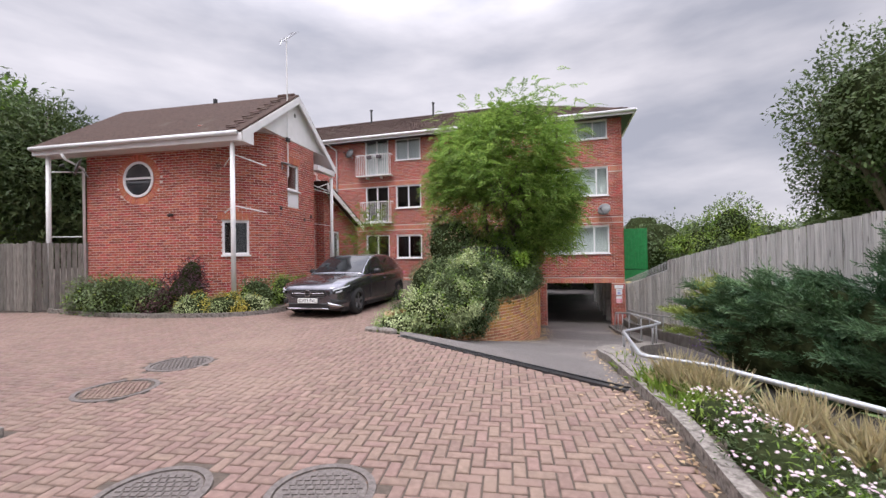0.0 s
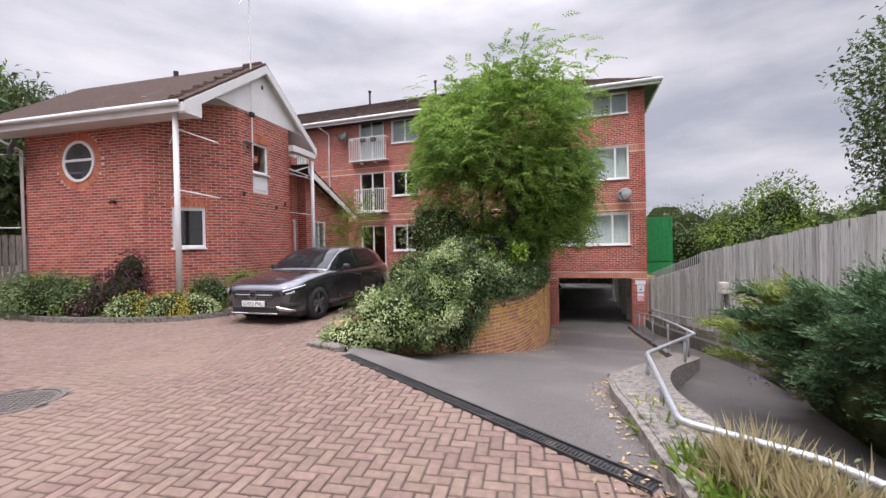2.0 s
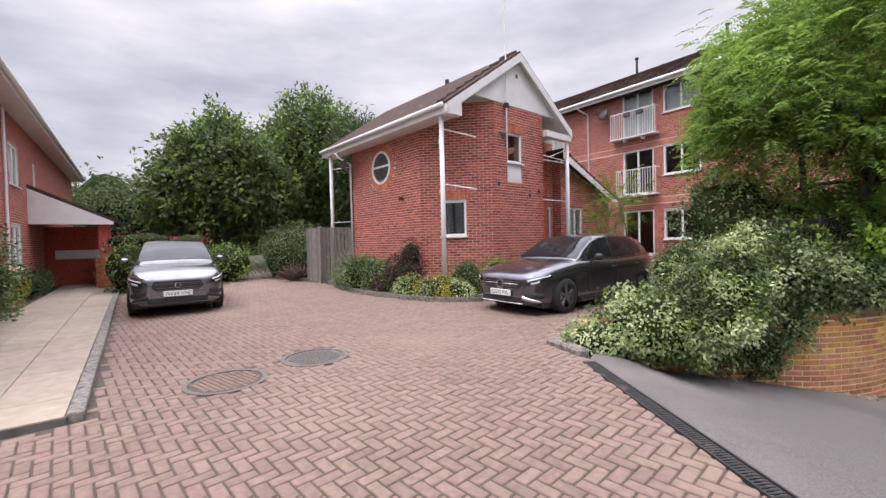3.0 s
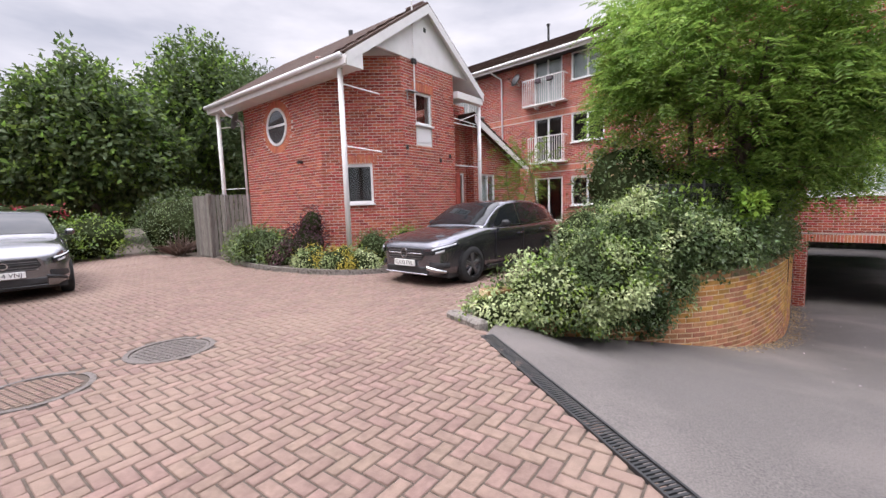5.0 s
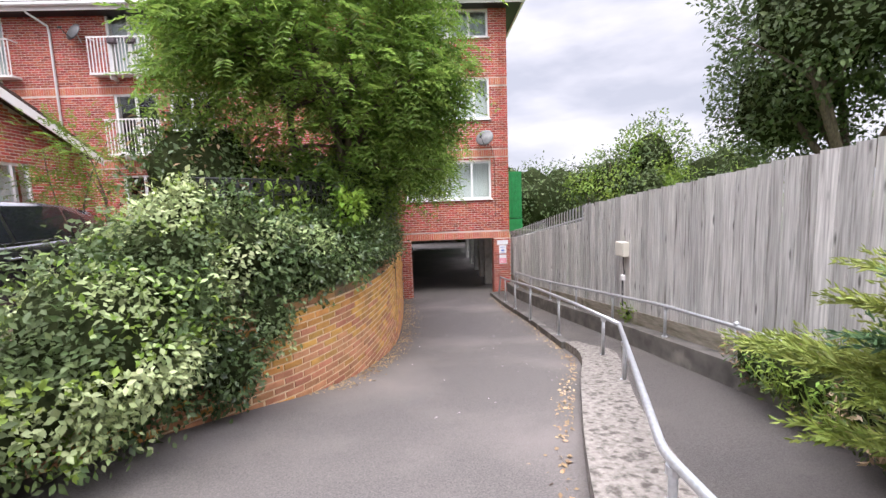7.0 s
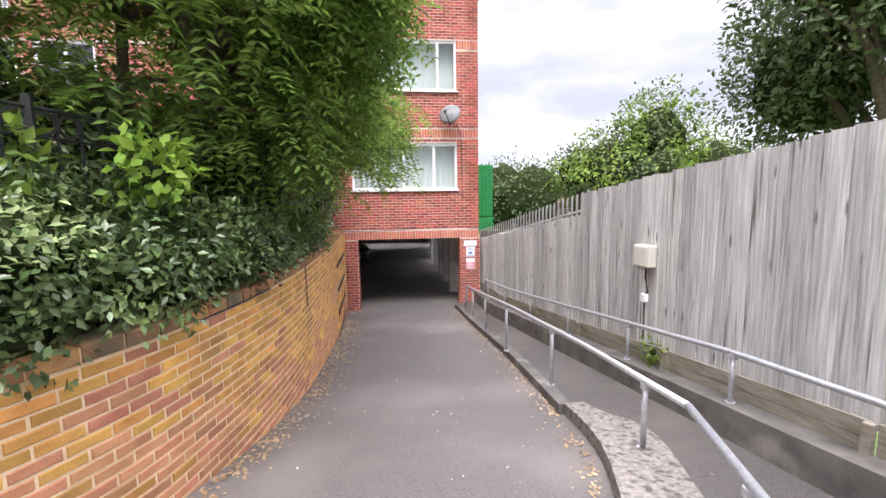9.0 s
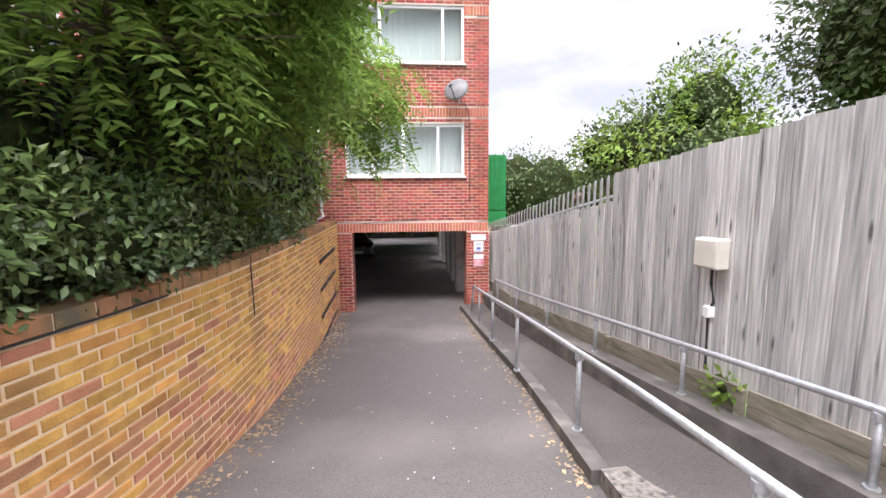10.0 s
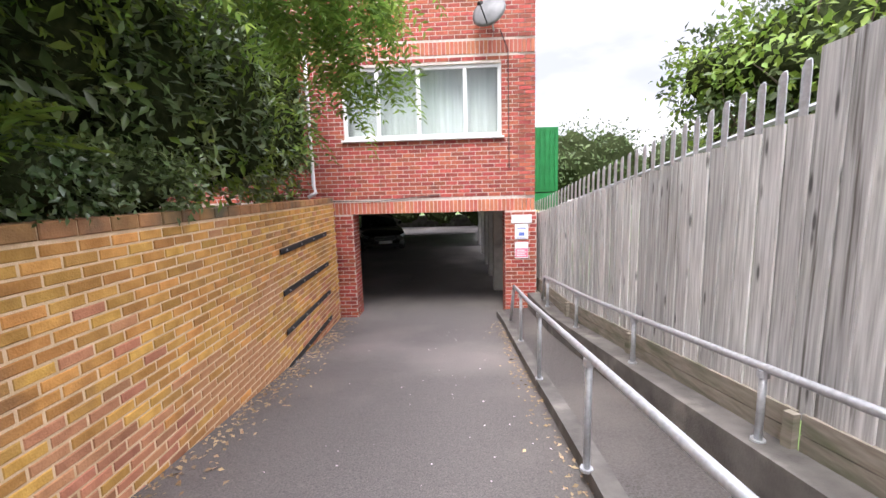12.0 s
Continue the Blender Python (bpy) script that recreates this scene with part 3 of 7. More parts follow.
for s in (-1, 1):
    e, up = ridge_y + s * (half if s < 0 else half - 0.2), 0.0 if s < 0 else 0.14
    part("bargeboard", prism([(e, ze + up - 0.18), (ridge_y, zr - 0.22), (ridge_y, zr + 0.02), (e, ze + up + 0.06)], x1, x1 + 0.03, "x"), M_WHITE, house_roof)
zg = 5.36
for s in (-1, 1):
    e, up = ridge_y + s * (half if s < 0 else half - 0.2), 0.0 if s < 0 else 0.14
    part("verge_soffit", prism([(e, ze + up - 0.02), (ridge_y, zr - 0.02), (ridge_y, zr - 0.06), (e, ze + up - 0.06)], -1.5, x1, "x"), M_WHITE, house_roof)
part("gable_board", prism([(ridge_y - half * (zr - zg) / (zr - ze), zg), (ridge_y + half * (zr - zg) / (zr - ze), zg), (ridge_y, zr)], -0.06, 0.02, "x"), M_WHITE, house_roof)


# ---------------------------------------------------------------- windows, doors, balconies
def window(m, x0, x1, z0, z1, mullions, label, back=None, open_pane=-1, name="window", depth=0.09, transom=None, sill=True):
    """A framed window in an opening of a wall whose outer face is local y = 0."""
    w = new(name)
    w.matrix_world = m
    tagged(w, label, "window", kind="structure")
    fr = 0.065
    y0, y1 = 0.03, 0.03 + 0.06
    part("window_frame", boxes((x0, x0 + fr, y0, y1, z0, z1), (x1 - fr, x1, y0, y1, z0, z1), (x0 + fr, x1 - fr, y0, y1, z0, z0 + fr), (x0 + fr, x1 - fr, y0, y1, z1 - fr, z1), bevel=0.006), M_UPVC, w)
    edges = [x0 + fr - 0.02] + list(mullions) + [x1 - fr + 0.02]
    for x in mullions:
        part("mullion", boxes((x - 0.035, x + 0.035, y0 - 0.004, y1, z0 + fr, z1 - fr), bevel=0.006), M_UPVC, w)
    if transom:
        part("transom", boxes((x0 + fr, x1 - fr, y0 - 0.006, y1 - 0.01, transom - 0.03, transom + 0.03), bevel=0.006), M_UPVC, w)
    for a, b in zip(edges, edges[1:]):
        g = part("pane", boxes((a + 0.02, b - 0.02, y0 + 0.026, y0 + 0.032, z0 + fr - 0.01, z1 - fr + 0.01)), M_GLASS, w)
        g.visible_shadow = False
    if sill:
        part("window_sill", boxes((x0 - 0.04, x1 + 0.04, -0.07, 0.028, z0 - 0.045, z0 - 0.004), bevel=0.006), M_UPVC, w)
    if back:
        bm = bmesh.new()
        n = int((x1 - x0) / 0.045)
        vs = []
        for i in range(n + 1):
            x = x0 + (x1 - x0) * i / n
            yy = 0.31 + 0.004 * math.sin(i * 1.9)
            vs.append((bm.verts.new((x, yy, z0)), bm.verts.new((x, yy, z1))))
        for p, q in zip(vs, vs[1:]):
            bm.faces.new((p[0], q[0], q[1], p[1]))
        part("curtain", bm, back, w)
    return w


# Slabs and partition added behind the panes, their shade put into the colour.
floors = part("floor_slab", boxes(*[(-21.9, -0.32, 0.42, 10.6, z, z + 0.15) for z in (3.0, 5.6)]), M_ROOM_SHADE)
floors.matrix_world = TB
tagged(floors, "floor slabs between the storeys of flats, coloured as room shade", "floor", kind="structure")
rooms = part("inner_wall", boxes((-21.9, -0.32, 3.0, 3.1, 0.35, 7.6)), M_ROOM_SHADE)
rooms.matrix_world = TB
tagged(rooms, "plain partition wall inside the flats, coloured as room shade", "wall", kind="structure")

window(TB, -3.5, -0.6, 1.44, 2.70, (-2.85, -2.1, -1.25), "white four-pane window with pale curtains over the ramp", M_CURTAIN)
window(TB, -3.5, -0.6, 4.10, 5.41, (-2.6, -1.11), "white three-pane window of the middle flat", M_CURTAIN)
window(TB, -3.5, -0.6, 6.72, 7.58, (-2.65, -1.94, -1.23), "white shallow window under the eaves", M_CURTAIN)
window(TB, -11.05, -9.65, 1.35, 2.55, (-10.35,), "white two-pane window behind the shrubs")
window(TB, -11.05, -9.65, 3.98, 5.17, (-10.35,), "white two-pane window with dark glass")
window(TB, -11.05, -9.65, 6.5, 7.62, (-10.35,), "white two-pane top-floor window with pale blind", M_CURTAIN)
for xs in ((-12.8, -11.45), (-17.3, -15.95)):
    for z, bk in ((0.70, None), (3.30, None), (5.80, M_CURTAIN)):
        window(TB, xs[0], xs[1], z, z + 1.9, ((xs[0] + xs[1]) / 2,), "white glazed balcony doors in red brick", bk, name="door", sill=False)

TC = TH @ Matrix.Rotation(radians(90), 4, "Z")
bl = math.atan2(1.40, 1.6)
TBv = TH @ Matrix.Translation((-1.6, 0, 0)) @ Matrix.Rotation(bl, 4, "Z")
window(TBv, 0.58, 1.30, 1.62, 2.64, (), "small white square window with dark glass")
window(TH @ Matrix.Translation((0, 1.4, 0)) @ Matrix.Rotation(radians(90), 4, "Z"), 0.53, 1.20, 3.72, 4.58, (), "white upper window over a white panel")
cheek = part("gable_cheek", prism([(0.5, 5.362), (2.12, 5.362), (2.12, 6.08)], 0.004, 0.05), M_WHITE)
cheek.matrix_world = TBv
tagged(cheek, "white boarded end panel under the gable roof", "gable board", kind="structure")
pnl = part("window_panel", boxes((0.53, 1.20, 0.02, 0.08, 3.17, 3.72), (0.60, 1.13, 0.005, 0.02, 3.24, 3.62), bevel=0.006), M_UPVC)
pnl.matrix_world = TH @ Matrix.Translation((0, 1.4, 0)) @ Matrix.Rotation(radians(90), 4, "Z")
tagged(pnl, "plain white panel below the upper window", "panel", kind="structure")
window(TH @ Matrix.Translation((-0.9, 3.65, 0)) @ Matrix.Rotation(radians(90), 4, "Z"), 0.95, 1.72, 1.0, 2.6, (1.33,), "white two-pane window in the porch recess", M_CURTAIN)
window(TH @ Matrix.Translation((-0.55, 5.5, 0)) @ Matrix.Rotation(radians(90), 4, "Z"), 0.45, 1.35, 1.1, 2.6, (0.9,), "white two-pane window of the side wing", M_CURTAIN)
# Added backing inside the house, painted as dark as an unlit room.
hb = part("inner_wall", boxes((-5.2, -1.5, 0.9, 1.0, 0, 4.7), (-1.5, -1.4, 0.9, 3.4, 0, 5.3)), M_ROOM_SHADE)
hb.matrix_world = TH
tagged(hb, "partition inside the small house, coloured as room shade", "wall", kind="structure")
for x0w, x1w, y0w, y1w, tz in ((-5.5, -5.25, 0.25, 4.9, 4.7), (-5.5, -0.9, 4.9, 5.15, 4.7), (-5.5, -0.6, 8.65, 8.9, 2.6), (-5.5, -5.25, 5.15, 8.65, 2.6)):
    w = part("wall_rear", boxes((x0w, x1w, y0w, y1w, -0.2, tz)), M_RED)
    w.matrix_world = TH
    tagged(w, "plain red brick rear wall of the small house", "wall", kind="structure")


def ring(r0, r1, y0, y1, cx, cz, n=40):
    bm = bmesh.new()
    vs = []
    for k in range(n):
        a = 2 * math.pi * k / n
        vs.append([bm.verts.new((cx + r * math.cos(a), y, cz + r * math.sin(a))) for r, y in ((r0, y1), (r0, y0), (r1, y0), (r1, y1))])
    for k in range(n):
        p, q = vs[k], vs[(k + 1) % n]
        for j in range(4):
            bm.faces.new((p[j], p[(j + 1) % 4], q[(j + 1) % 4], q[j]))
    return bm


# round window
rw = new("window")
rw.matrix_world = TH
tagged(rw, "round white window ringed by header bricks", "window", kind="structure")
cx, cz = -3.63, 3.89
part("window_frame", ring(0.46, 0.53, -0.03, 0.02, cx, cz), M_UPVC, rw)
bm = bmesh.new()
bmesh.ops.create_circle(bm, cap_ends=True, segments=40, radius=0.47, matrix=Matrix.Translation((cx, -0.004, cz)) @ Matrix.Rotation(radians(90), 4, "X"))
M_ROUND = material("dark_pane", (0.03, 0.035, 0.04), (0.05, 0.055, 0.06), 0.03, 2, 2, spec=1.0)
part("pane", bm, M_ROUND, rw)
part("transom", boxes((cx - 0.47, cx + 0.47, -0.026, -0.006, cz + 0.0, cz + 0.06)), M_UPVC, rw)
hr = []
for k in range(52):
    a0, a1 = 2 * math.pi * k / 52 + 0.008, 2 * math.pi * (k + 1) / 52 - 0.008
    hr.append([(cx + r * math.cos(a), -0.007, cz + r * math.sin(a)) for r, a in ((0.535, a0), (0.74, a0), (0.74, a1), (0.535, a1))])
bm = bmesh.new()
for q in hr:
    vs = [bm.verts.new(p) for p in q]
    ws = [bm.verts.new((p[0], 0.0, p[2])) for p in q]
    bm.faces.new(vs)
    for i in range(4):
        bm.faces.new((vs[i], vs[(i + 1) % 4], ws[(i + 1) % 4], ws[i]))
ho = part("header_bricks", bm, M_SOLDIER, rw)
ho["kind"] = "stuff"


wb = bpy.data.objects["wall_b"]
bricks_on(wb, soldiers(0.46, 1.42, 2.66, 2.87), M_SOLDIER, 0.011, "soldier_course")
bricks_on(bpy.data.objects["wall_c"], soldiers(0.42, 1.31, 4.60, 4.81), M_SOLDIER, 0.011, "soldier_course")

# ---------------------------------------------------------------- balconies
def balcony(x0, x1, z):
    b = new("balcony")
    b.matrix_world = TB
    tagged(b, "white metal juliet balcony railing on red brick", "balcony", "balconies of the flats")
    part("top_rail", boxes((x0, x1, -0.34, -0.30, z + 1.06, z + 1.10), (x0, x0 + 0.04, -0.30, 0.0, z + 1.06, z + 1.10), (x1 - 0.04, x1, -0.30, 0.0, z + 1.06, z + 1.10)), M_WHITE, b)
    part("base_rail", boxes((x0, x1, -0.35, 0.0, z - 0.05, z + 0.01)), M_WHITE, b)
    n = int((x1 - x0) / 0.105)
    me = None
    for i in range(n + 1):
        x = x0 + 0.02 + (x1 - x0 - 0.04) * i / n
        if me is None:
            ob = part("baluster", boxes((-0.011, 0.011, -0.011, 0.011, 0, 1.06)), M_WHITE, b)
            me = ob.data
        else:
            ob = new("baluster", me)
            ob.parent = b
        ob.location = (x, -0.32, z)
    for k in (0.3, 0.7):
        part("bracket", boxes((x0 + (x1 - x0) * k - 0.02, x0 + (x1 - x0) * k + 0.02, -0.30, 0, z - 0.18, z - 0.05)), M_WHITE, b)
    return b


M_CLOTH = material("dark_basket", (0.07, 0.06, 0.07), (0.14, 0.11, 0.12), 0.9, 20, 3)
balcony(-13.2, -11.2, 5.76)
balcony(-12.95, -11.2, 3.26)
balcony(-17.7, -15.55, 5.76)
balcony(-17.7, -15.55, 3.26)
for x in (-12.4, -11.85):
    bk = part("hanging_planter", boxes((x - 0.14, x + 0.14, -0.42, -0.27, 6.62, 6.80), bevel=0.03), M_CLOTH)
    bk.matrix_world = TB
    tagged(bk, "small dark planter hung on the white balcony rail", "planter", "planters on the balcony")


def downpipe(m, pts, label):
    d = part("downpipe", tube(pts, 0.036, 8), M_UPVC, smooth=True)
    d.matrix_world = m
    tagged(d, label, "downpipe")


downpipe(TB, [(-14.85, -0.46, 7.66), (-14.8, -0.4, 7.55), (-14.52, -0.06, 7.3), (-14.5, -0.05, 7.1), (-14.5, -0.05, 0.2)], "white plastic downpipe on the flats' brick wall")
downpipe(TB, [(-4.1, -0.10, 3.0), (-4.1, -0.10, 0.62), (-4.06, -0.12, 0.5), (-4.18, -0.2, 0.42)], "cream plastic downpipe ending above the retaining wall")
downpipe(TH, [(-5.75, -0.52, 4.66), (-5.7, -0.46, 4.52), (-5.52, -0.08, 4.3), (-5.52, -0.06, 0.1)], "white plastic downpipe at the small house's corner")


def dish(m, x, z, y, r, turn, col, label):
    d = new("satellite_dish")
    d.matrix_world = m @ Matrix.Translation((x, y, z)) @ Matrix.Rotation(radians(turn), 4, "Z") @ Matrix.Rotation(radians(-18), 4, "X")
    tagged(d, label, "satellite dish")
    bm = bmesh.new()
    n, k = 28, 5
    rings = []
    for j in range(k + 1):
        q = j / k
        rings.append([bm.verts.new((r * q * math.cos(a), -0.02 - 0.10 * (q * q - 1) * -1 * r * 2, 0.9 * r * q * math.sin(a))) for a in [2 * math.pi * i / n for i in range(n)]])
    for a, b in zip(rings, rings[1:]):
        for i in range(n):
            bm.faces.new((a[i], a[(i + 1) % n], b[(i + 1) % n], b[i]))
    bmesh.ops.remove_doubles(bm, verts=bm.verts, dist=1e-4)
    bmesh.ops.solidify(bm, geom=bm.faces[:], thickness=0.008)
    part("reflector", bm, col, d, smooth=True)
    part("feed_arm", tube([(0, 0.0, -0.8 * r), (0, -0.25, -0.5 * r), (0, -0.36, -0.1)], 0.012, 6), M_BLACK, d)
    part("receiver", tube([(0, -0.40, -0.14), (0, -0.32, -0.06)], 0.03, 8), M_BLACK, d)
    part("bracket", tube([(0, 0.0, 0), (0, 0.12, -0.05), (0, -y * 0.8, -0.18)], 0.018, 6), M_GALV, d)


M_DISH_P = material("pale_dish", (0.15, 0.15, 0.155), (0.24, 0.24, 0.24), 0.5, 8, 3)
M_DISH_D = material("dark_dish", (0.07, 0.07, 0.075), (0.12, 0.12, 0.125), 0.5, 8, 3)
dish(TB, -0.82, 3.42, -0.30, 0.30, -28, M_DISH_P, "mid-grey satellite dish on the brick wall")
dish(TB, -13.55, 7.0, -0.30, 0.30, -22, M_DISH_D, "dark satellite dish beside the balcony doors")
dish(TH, -5.35, 4.28, -0.34, 0.30, -40, M_DISH_D, "dark satellite dish under the eaves")
cab = part("cable", tube([(-0.62, -0.02, 3.25), (-0.48, -0.018, 2.9), (-0.47, -0.018, 0.85)], 0.008, 6), M_BLACK)
cab.matrix_world = TB
tagged(cab, "thin black cable running down the brick wall", "cable")
cab = part("cable", tube([(-3.9, -0.02, 0.33), (-3.0, -0.02, 0.30), (-2.3, -0.02, 0.36), (-1.75, -0.02, 0.40)], 0.008, 6), M_BLACK)
cab.matrix_world = TB
tagged(cab, "thin dark cable sagging along the lintel", "cable")

# brick piers and posts of the undercroft
for x0, x1 in ((-4.0, -3.42), (-0.55, 0.03)):
    p = solid_wall((x0, x1, -2.2, 0.068), [], 0.45, "pillar", M_MORTAR, TB @ Matrix.Translation((0, -0.03, 0)))
    tagged(p, "red brick pier at the undercroft entrance", "pillar", kind="structure")
    bricks_on(p, courses(x0 + 0.004, x1 - 0.004, -2.2, 0.065, L=0.225 if x0 < -2 else 0.225), M_RED, 0.006)
    for sx, rot in ((x1, 90), (x0, -90)):
        vv, ff = brick_mesh(courses(0.004, 0.446, -2.2, 0.065), 0.005)
        ob = mesh_object("brickwork", vv, ff, M_RED, p)
        ob["kind"] = "stuff"
        ob.matrix_local = Matrix.Translation((sx, 0.0 if rot == 90 else 0.45, 0)) @ Matrix.Rotation(radians(rot), 4, "Z")
for i, y in enumerate((1.9, 3.6, 5.4, 7.6, 9.8)):
    c = part("concrete_post", boxes((-0.62, -0.36, y, y + 0.3, -1.96, 0.10), bevel=0.015), M_POST)
    c.matrix_world = TB
    tagged(c, "pale concrete post holding up the undercroft ceiling", "post", "undercroft posts")
for x in (-6.5, -11, -16):
    for y in (4.0, 9.8):
        c = part("concrete_post", boxes((x, x + 0.3, y, y + 0.3, -1.96, 0.10), bevel=0.015), M_POST)
        c.matrix_world = TB
        tagged(c, "pale concrete post holding up the undercroft ceiling", "post", "undercroft posts")
rear_wall = part("bank_wall", boxes((-22, 6, 19.5, 19.8, -2.0, -1.2)), M_CONCRETE_D)
rear_wall.matrix_world = TB
tagged(rear_wall, "low dark retaining wall at the back of the car park", "wall", kind="structure")

# signs on the pier
M_SIGN_W = material("sign_white", (0.72, 0.73, 0.76), (0.80, 0.81, 0.83), 0.4, 5, 2)
M_SIGN_P = material("sign_pink", (0.72, 0.16, 0.26), (0.80, 0.22, 0.33), 0.4, 5, 2)
M_SIGN_B = material("sign_blue", (0.10, 0.16, 0.50), (0.14, 0.22, 0.58), 0.4, 5, 2)
for z0, z1, w, lab, bars in ((-0.165, -0.01, 0.37, "long white sign plate on the brick pier", ()),
                             (-0.47, -0.19, 0.25, "white notice with a blue sign on the brick pier", (("b", 0.07, 0.13, 0.05), ("b", 0.02, 0.03, 0.09), ("b", 0.20, 0.215, 0.08))),
                             (-0.83, -0.52, 0.25, "white and pink parking notice on the brick pier", (("p", 0.02, 0.19, 0.115),))):
    s = new("sign")
    s.matrix_world = TB
    tagged(s, lab, "sign", "notices on the pier")
    part("plate", boxes((-0.25 - w / 2, -0.25 + w / 2, -0.052, -0.042, z0, z1), bevel=0.002), M_SIGN_W, s)
    for kind, a, b, hw in bars:
        part("panel", boxes((-0.25 - hw, -0.25 + hw, -0.0545, -0.052, z0 + a, z0 + b)), M_SIGN_P if kind == "p" else M_SIGN_B, s)
    if lab.startswith("white and pink"):
        for k in range(4):
            part("print", boxes((-0.25 - 0.09, -0.25 + 0.09 - 0.03 * (k % 2), -0.0562, -0.0545, z0 + 0.045 + k * 0.034, z0 + 0.06 + k * 0.034)), M_SIGN_W, s)

# ---------------------------------------------------------------- posts, braces, aerial of the small house
def porch_post(x, y, z1, braces, label):
    p = new("porch_post")
    p.matrix_world = TH
    tagged(p, label, "post", "white posts of the small house")
    part("shaft", tube([(x, y, 0.0), (x, y, z1)], 0.062, 12), M_WHITE, p, smooth=True)
    for a, b in braces:
        part("brace", tube([a, b], 0.016, 6), M_WHITE, p)


porch_post(-0.22, -0.36, HEV + 0.0, (((-0.22, -0.36, 4.35), (-0.75, -0.02, 4.12)), ((-0.22, -0.36, 4.35), (0.35, 0.3, 4.12)), ((-0.22, -0.36, 2.95), (-0.75, -0.02, 2.8)), ((-0.22, -0.36, 2.95), (0.35, 0.3, 2.8))), "tall white post with slim braces carrying the eaves")
porch_post(0.05, 4.95, 4.62, (((0.05, 4.95, 4.05), (0.0, 3.66, 4.12)), ((0.05, 4.95, 3.98), (0.0, 3.66, 3.98)), ((0.05, 4.95, 4.45), (-0.1, 4.1, 4.12)), ((0.05, 4.95, 2.72), (0.0, 3.66, 2.72))), "tall white post carrying the gable's far end")
porch_post(-6.45, -0.36, HEV + 0.0, (((-6.45, -0.36, 4.2), (-5.5, -0.03, 4.2)), ((-6.45, -0.36, 2.25), (-5.5, -0.03, 2.25))), "white corner post joined to the house by thin bars")
beam = part("gable_tie", boxes((-0.05, 0.165, 3.66, 5.04, 4.68, 4.88), bevel=0.01), M_WHITE)
beam.matrix_world = TH
tagged(beam, "white boxed beam under the gable's end", "beam", kind="structure")
foot = part("gable_foot", prism([(-0.49, 4.64), (-0.02, 4.64), (-0.02, 5.02), (-0.49, 4.80)], 0.02, 0.192, "x"), M_WHITE)
foot.matrix_world = TH
tagged(foot, "white boxed end of the eaves", "eaves", kind="structure")
# sloping roof of the wing
wing = new("roof")
wing.matrix_world = TH
tagged(wing, "brown tiled lean-to roof with a white edge board", "roof", kind="structure")
part("roof_slope", prism([(5.1, 4.42), (8.9, 2.92), (8.9, 3.04), (5.1, 4.56)], -5.5, -0.2, "x"), M_ROOF, wing)
part("bargeboard", prism([(5.1, 4.22), (8.9, 2.74), (8.9, 2.94), (5.1, 4.45)], -0.2, -0.17, "x"), M_WHITE, wing)
w = part("wall_wing", prism([(5.5, 2.6), (8.9, 2.6), (8.9, 2.9), (5.5, 4.25)], -0.8, -0.55, "x"), M_MORTAR)
w.matrix_world = TH
tagged(w, "red brick upper part of the wing wall", "wall", kind="structure")
vv, ff = brick_mesh(courses(0, 3.4, 2.6, 4.3, inside=lambda x, z: z < 4.2 - x * 0.397), 0.005)
ob = mesh_object("brickwork", vv, ff, M_RED, w)
ob["kind"] = "stuff"
ob.matrix_local = Matrix.Translation((-0.55, 5.5, 0)) @ Matrix.Rotation(radians(90), 4, "Z")
# pole aerial
ae = new("aerial")
ae.matrix_world = TH
tagged(ae, "tall thin white pole with a television aerial", "aerial")
part("mast", tube([(0.10, 1.82, 4.1), (0.10, 1.82, 8.6)], 0.02, 8), M_WHITE, ae)
part("wall_bracket", boxes((0.0, 0.14, 1.55, 1.9, 4.50, 4.53), (0.0, 0.03, 1.6, 1.63, 4.3, 4.53)), M_GALV, ae)
part("junction", boxes((0.06, 0.15, 1.74, 1.9, 5.22, 5.36), bevel=0.02), M_BLACK, ae)
part("boom", tube([(0.10, 1.52, 8.3), (0.10, 2.35, 9.05)], 0.011, 6), M_GALV, ae)
for k in range(9):
    t = k / 8
    part("element", tube([(0.10 - 0.14, 1.58 + 0.72 * t, 8.36 + 0.65 * t), (0.10 + 0.14, 1.58 + 0.72 * t, 8.36 + 0.65 * t)], 0.006, 5), M_GALV, ae)
part("reflector", tube([(0.10, 1.46, 8.16), (0.10, 1.58, 8.42)], 0.012, 5), M_GALV, ae)
for x, z in ((-2.48, 2.8), ):
    v = part("wall_lamp", tube([(x, 0, z), (x, -0.1, z), (x, -0.14, z - 0.03)], 0.045, 8), M_BLACK)
    v.matrix_world = TH
    tagged(v, "small black flood lamp on the brick wall", "lamp")
for y, z in ((1.5, 3.0), (2.9, 2.75), (3.35, 2.9), (2.35, 6.2)):
    v = part("air_vent", boxes((0.0 if z < 6 else 0.02, 0.03, y, y + 0.09, z, z + 0.12), bevel=0.008), M_BLACK)
    v.matrix_world = TH
    tagged(v, "small dark vent on the gable wall", "vent", "vents on the gable wall")
for x, y, z in ((-14.4, 4.2, EAVE + 2.4), (-10.2, 4.2, EAVE + 2.4)):
    v = new("roof_vent")
    v.matrix_world = TB @ Matrix.Translation((x, y, z))
    tagged(v, "dark vent pipe standing on the tiled roof", "vent pipe", "vent pipes on the roof")
    part("pipe", tube([(0, 0, -0.2), (0, 0, 0.75)], 0.06, 8), M_BLACK, v)
    part("cap", tube([(0, 0, 0.75), (0, 0, 0.82)], 0.10, 8), M_BLACK, v)
